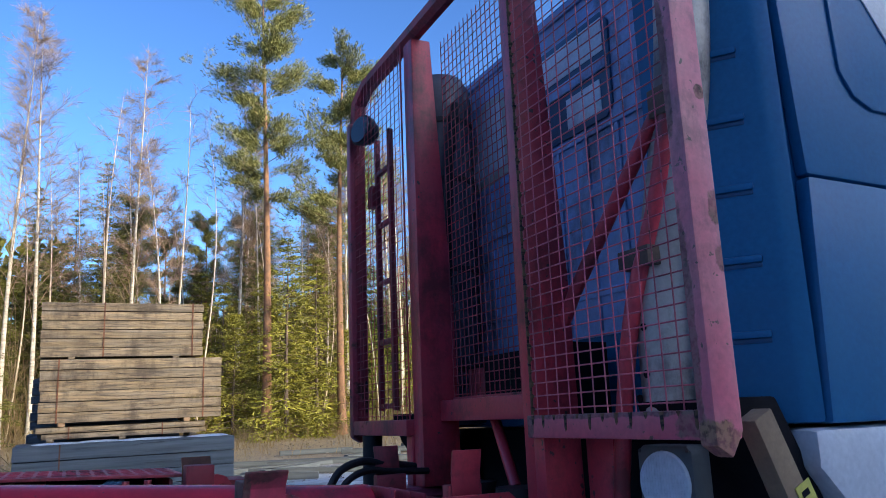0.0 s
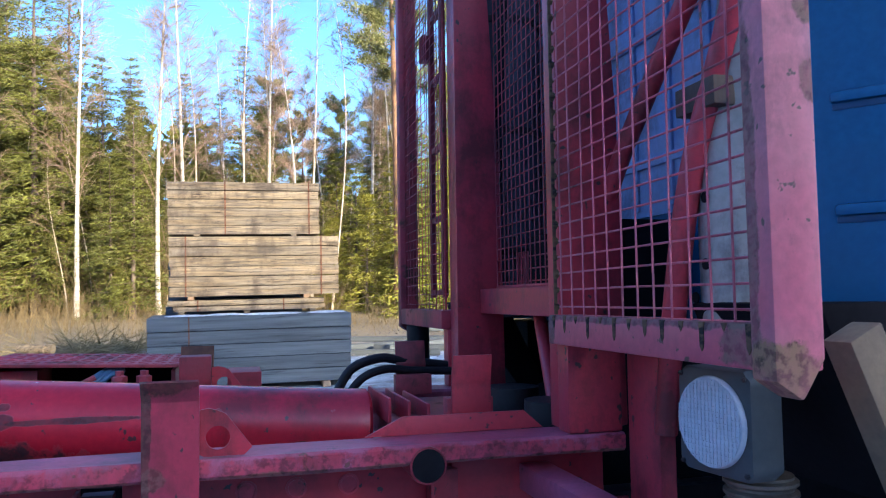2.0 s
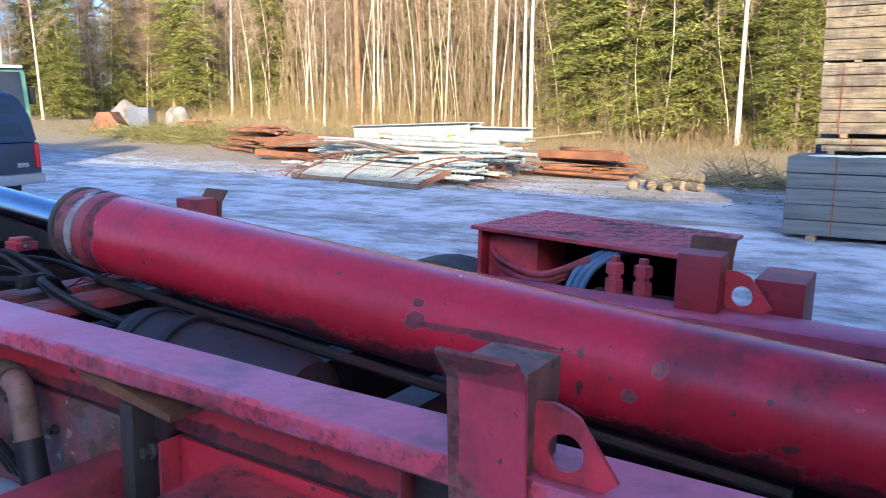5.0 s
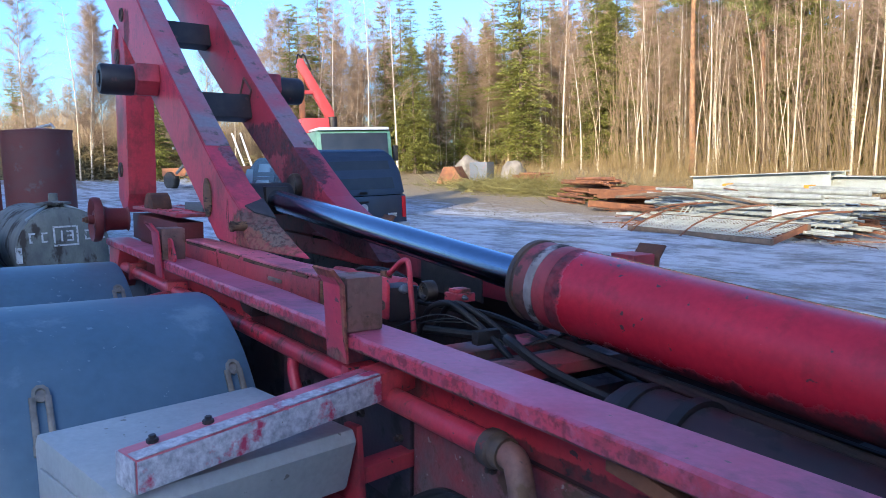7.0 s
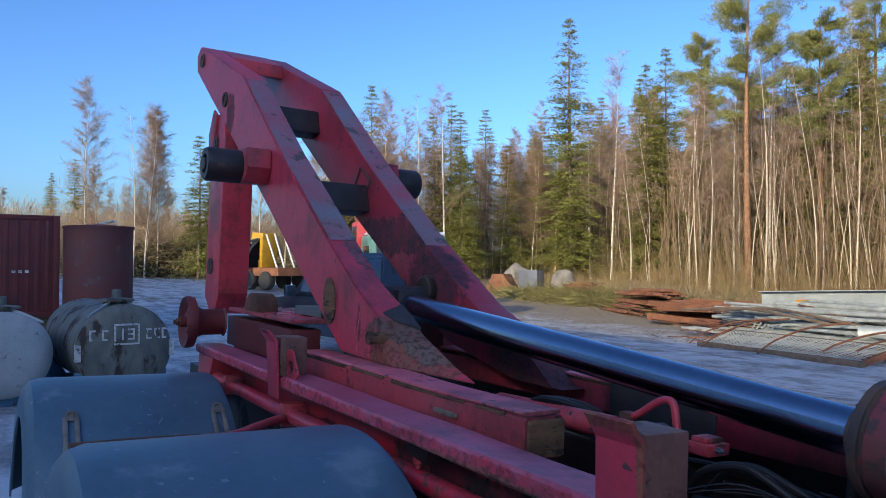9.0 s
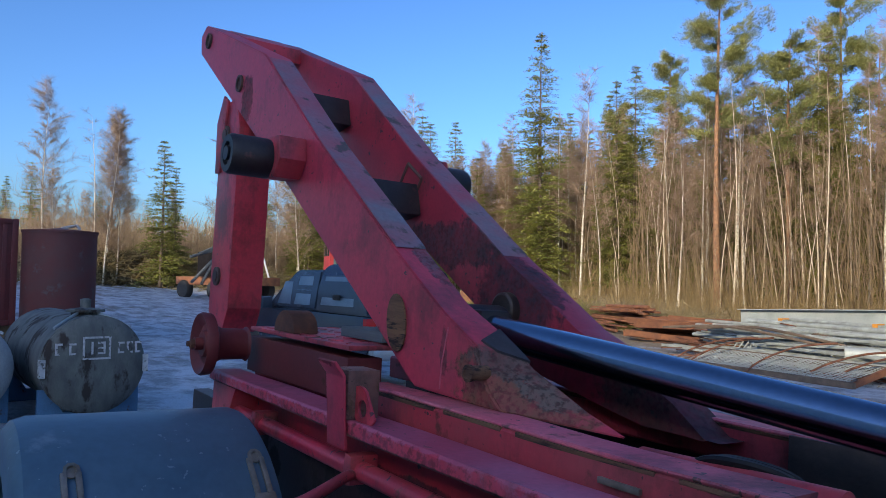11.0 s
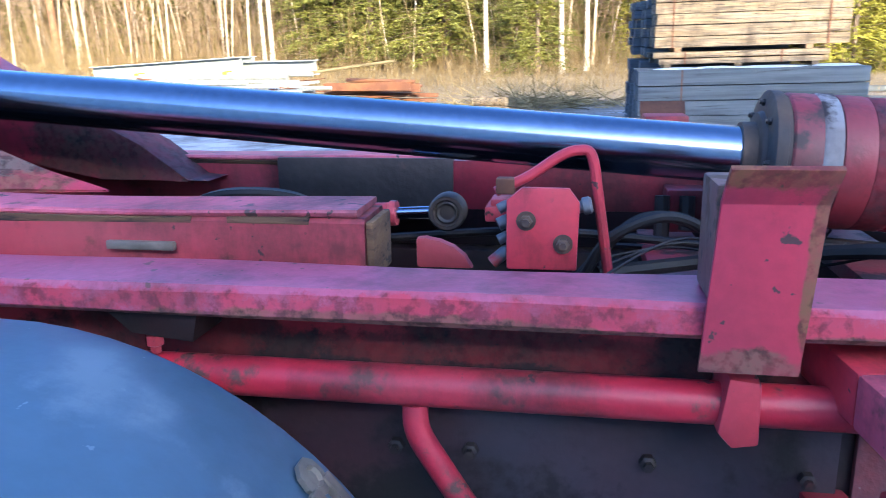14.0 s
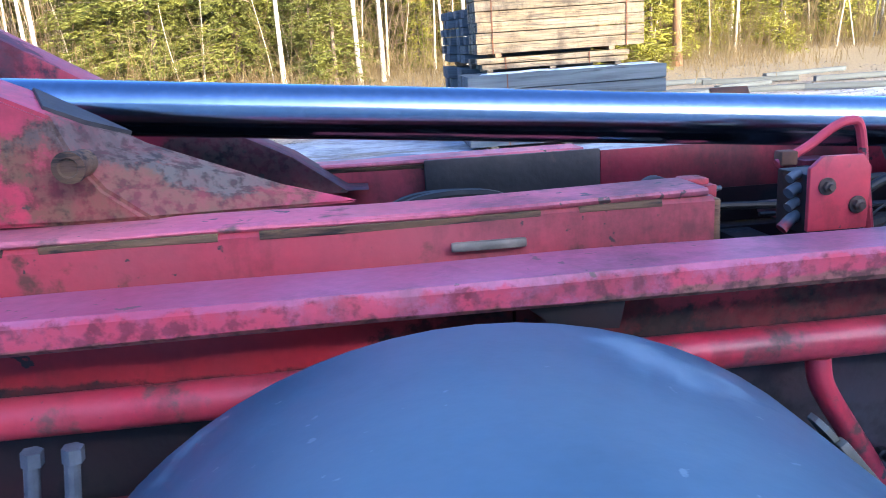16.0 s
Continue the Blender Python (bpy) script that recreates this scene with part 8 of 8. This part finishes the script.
STOCK = {
    "spruce": [spruce(h, dens=0.9) for h in (15, 12, 17)],
    "young": [spruce(h, "needle_young", 1.0, 0.03, 0.24) for h in (5.0, 7.5)],
    "pine": [pine(17, 0.5), pine(19, 0.52), pine(15, 0.55)],
    "birch": [bare_tree(h, lean=l, twiggy=1.9, fine=0.95, wide=0.2, low=0.25) for h, l in ((15, 0.5), (17, 0.3), (13, 0.9))],
    "haze": [bare_tree(h, "bark_birch", l, "birch", "bare pale birch with a haze of fine twigs", 2.9, 0.12, 0.85, 0.95, 0.24) for h, l in ((14, 0.5), (12, 0.8))],
    "aspen": [bare_tree(h, "bark_pale", l, "sapling", "thin pale bare aspen", 0.62, 0.42, k) for h, l, k in ((11, 1.0, 0.62), (13, 0.5, 0.8), (9, 1.5, 0.5), (12, 1.3, 0.55))],
}
for kind, many in STOCK.items():
    for o in many:
        o.matrix_basis = pose(0, 0, -400)
SPARE = {id(o): o for many in STOCK.values() for o in many}


def plant(kind, x, y, which=None, size=1.0, turn=None, tag=""):
    many = STOCK[kind]
    o = many[random.randrange(len(many)) if which is None else which]
    m = Matrix.Translation((x, y, ground_z(x, y) - 0.05)) @ Matrix.Rotation(radians(rnd(0, 360) if turn is None else turn), 4, "Z")
    if id(o) in SPARE:
        del SPARE[id(o)]
        c = o
    else:
        c = copy_thing(o, m)
    c.matrix_basis = m @ Matrix.Diagonal((size, size, size, 1))
    tagged(c, group="trees of the wood")
    return c


random.seed(11)
# single trees that stand out along the edge of the wood
for kind, tx, ty, which, size in (("birch", -3.8, 30.0, 1, 0.98), ("birch", -0.8, 29.6, 0, 1.12), ("birch", 0.15, 29.9, 1, 0.98), ("birch", 3.45, 29.5, 1, 0.93), ("birch", 4.4, 29.4, 2, 0.9), ("pine", 8.5, 28.3, 1, 0.98), ("pine", 11.6, 28.2, 0, 0.98), ("young", 9.2, 27.9, 1, 1.10), ("young", 10.6, 28.4, 1, 1.0), ("young", 7.4, 29.4, 0, 1.0), ("young", 6.2, 30.5, 0, 0.8), ("pine", -28.5, 38.0, 1, 1.08), ("pine", -25.0, 40.0, 2, 1.05), ("birch", -24.6, 42.6, 1, 1.0), ("spruce", -44.0, 37.5, 2, 1.2), ("spruce", -39.5, 41.0, 2, 0.95), ("spruce", -47.0, 29.5, 1, 0.85), ("birch", -47.0, 28.0, 1, 0.85), ("haze", -55.0, 4.8, 0, 0.92), ("haze", -54.0, 5.5, 1, 0.6), ("haze", -53.5, 8.2, 1, 0.95), ("haze", -54.5, 9.2, 0, 0.8), ("aspen", -53.0, 7.4, 1, 0.85), ("haze", -55.5, 8.6, 1, 0.9), ("spruce", -51.5, 11.3, 1, 0.82), ("spruce", -52.5, 12.4, 0, 0.55), ("spruce", -58.0, -1.4, 1, 0.55), ("young", -59.0, -2.6, 1, 0.8), ("haze", -50.0, 15.0, 0, 0.8), ("aspen", -50.5, 17.0, 1, 0.9), ("haze", -49.0, 20.0, 1, 0.95), ("spruce", -52.0, 22.0, 0, 0.85), ("haze", -48.0, 23.5, 0, 0.95), ("aspen", -47.0, 25.5, 1, 1.0)):
    plant(kind, tx, ty, which, size)
x = 26.0
while x > -64:
    for row in range(6):
        if -13 < x < 0.5:
            kinds = (("young", "aspen", "spruce"), ("spruce", "spruce", "aspen"), ("spruce",), ("spruce",), ("spruce", "pine"), ("spruce",))[row]
        elif x >= 0.5:
            kinds = (("aspen", "young", "aspen"), ("aspen", "birch", "young", "aspen"), ("spruce", "young", "birch"), ("spruce", "birch"), ("pine", "birch"), ("spruce",))[row]
        else:
            kinds = (("aspen", "aspen", "aspen", "birch"), ("aspen", "aspen", "birch"), ("aspen", "aspen", "spruce", "birch"), ("aspen", "spruce", "haze"), ("spruce", "spruce", "haze"), ("spruce", "spruce", "pine"))[row]
        kind = random.choice(kinds)
        low = 0.72 if x >= -5 and kind in ("spruce", "pine") else 1.0
        plant(kind, x + rnd(-0.9, 0.9), wood_edge(x) + 0.5 + row * 2.3 + rnd(-1.1, 1.1), None, rnd(0.72, 1.1) * low)
    x -= 1.35
# the wood bends round the far end of the scrap yard
ty = 23.0
while ty < 47:
    for row in range(4):
        plant(random.choice(("haze", "aspen", "haze", "birch", "haze", "spruce") if row < 3 else ("spruce", "haze")), -52.5 - 2.4 * row + rnd(-1, 1) + 0.15 * (ty - 23), ty + rnd(-0.6, 0.6), None, rnd(0.7, 0.95))
    ty += 1.5
# the open end of the yard: lower, thinner wood
for _ in range(110):
    tx, ty = rnd(-120, -78), rnd(-34, 50)
    plant(random.choice(("haze", "aspen", "haze", "young", "spruce")), tx, ty, None, rnd(0.45, 0.8))


def undergrowth():
    s, g = Soup(), Soup()
    for _ in range(19000):
        x = rnd(-75, 28)
        d = abs(random.gauss(0, 4.5)) if random.random() < 0.55 else -abs(random.gauss(0, 3.6))
        y = wood_edge(x) - 0.8 + d
        if d < 0 and noise.noise(Vector((x * 0.25, y * 0.4, 2))) < -0.12:
            continue
        z = ground_z(x, y)
        h = rnd(0.25, 0.7) if d < 0 and random.random() < 0.85 else rnd(0.4, 1.3) if random.random() < 0.8 else rnd(1.2, 3.2)
        lx, ly = rnd(-0.45, 0.45) * h, rnd(-0.4, 0.4) * h
        s.stick((x, y, z - 0.05), (x + lx, y + ly, z + h), 0.008 + 0.003 * h, 0.004)
        for _ in range(3):
            u = rnd(0.4, 0.9)
            s.stick((x + lx * u, y + ly * u, z + h * u), (x + lx * u + rnd(-0.3, 0.3) * h * 0.5, y + ly * u + rnd(-0.3, 0.3) * h * 0.5, z + h * (u + 0.25)), 0.006, 0.003)
    o = new("undergrowth", s.mesh("undergrowth", M["dry"]))
    tagged(o, "dry brown saplings and stalks along the wood", "undergrowth", kind="stuff")
    # the depth of the wood behind the first rows
    for _ in range(46000):
        x = rnd(-104, 34)
        y = wood_edge(x) + rnd(7, 26)
        if x < -62:
            y = rnd(-38, 60)
            x = rnd(-128, -98)
        top = 5 + 2 * noise.noise(Vector((y * 0.12, 3, 0))) if x < -62 else 9.5 + 4 * noise.noise(Vector((x * 0.12, 3, 0))) if x < 0.5 else 6 + 2.5 * noise.noise(Vector((x * 0.3, 7, 0)))
        z = ground_z(x, y) + top * rnd(0, 1) ** 0.8
        q = Vector((x, y, z))
        a, b = (Vector((rnd(-1, 1), rnd(-0.5, 0.5), rnd(-1, 1))).normalized() * rnd(0.3, 0.8) for _ in range(2))
        g.tri(tuple(q), tuple(q + a), tuple(q + b))
    o = new("far_wood", g.mesh("far_wood", M["needle_spruce"]))
    tagged(o, "dense dark green wood behind the first trees", "wood", kind="stuff")


undergrowth()


def thicket():
    """Thin bare stems and brown twigs that fill the wood between the trunks."""
    s = Soup()
    r = random.Random(31)
    for _ in range(3400):
        x = r.uniform(-66, -9) if r.random() < 0.8 else r.uniform(-9, 14)
        y = wood_edge(x) + r.uniform(1.5, 13)
        z = ground_z(x, y)
        h = r.uniform(3, 11) if x < -9 else r.uniform(2, 6)
        lx, ly = r.gauss(0, 0.15) * h, r.gauss(0, 0.15) * h
        s.stick((x, y, z - 0.05), (x + lx, y + ly, z + h), 0.008 + 0.003 * h, 0.005)
        for _ in range(9):
            u = r.uniform(0.25, 0.98)
            b = Vector((x + lx * u, y + ly * u, z + h * u))
            e = Vector((r.uniform(-0.8, 0.8), r.uniform(-0.6, 0.6), r.uniform(0.0, 1.0))) * r.uniform(0.3, 1.3)
            s.stick(b, b + e, 0.011, 0.005)
    for _ in range(9000):
        x, y = r.uniform(-82, -59), r.uniform(-32, 34)
        z = ground_z(x, y)
        h = r.uniform(1.5, 5.5)
        lx, ly = r.uniform(-0.16, 0.16) * h, r.uniform(-0.16, 0.16) * h
        s.stick((x, y, z - 0.05), (x + lx, y + ly, z + h), 0.014 + 0.004 * h, 0.006)
        for _ in range(4):
            u = r.uniform(0.3, 0.95)
            b = Vector((x + lx * u, y + ly * u, z + h * u))
            e = Vector((r.uniform(-0.5, 0.5), r.uniform(-0.5, 0.5), r.uniform(0.4, 1.0))) * r.uniform(0.5, 1.3)
            s.stick(b, b + e, 0.018, 0.008)
    tagged(new("thicket", s.mesh("thicket", M["sapling"])), "thin bare brown saplings filling the wood", "thicket", kind="stuff")


thicket()
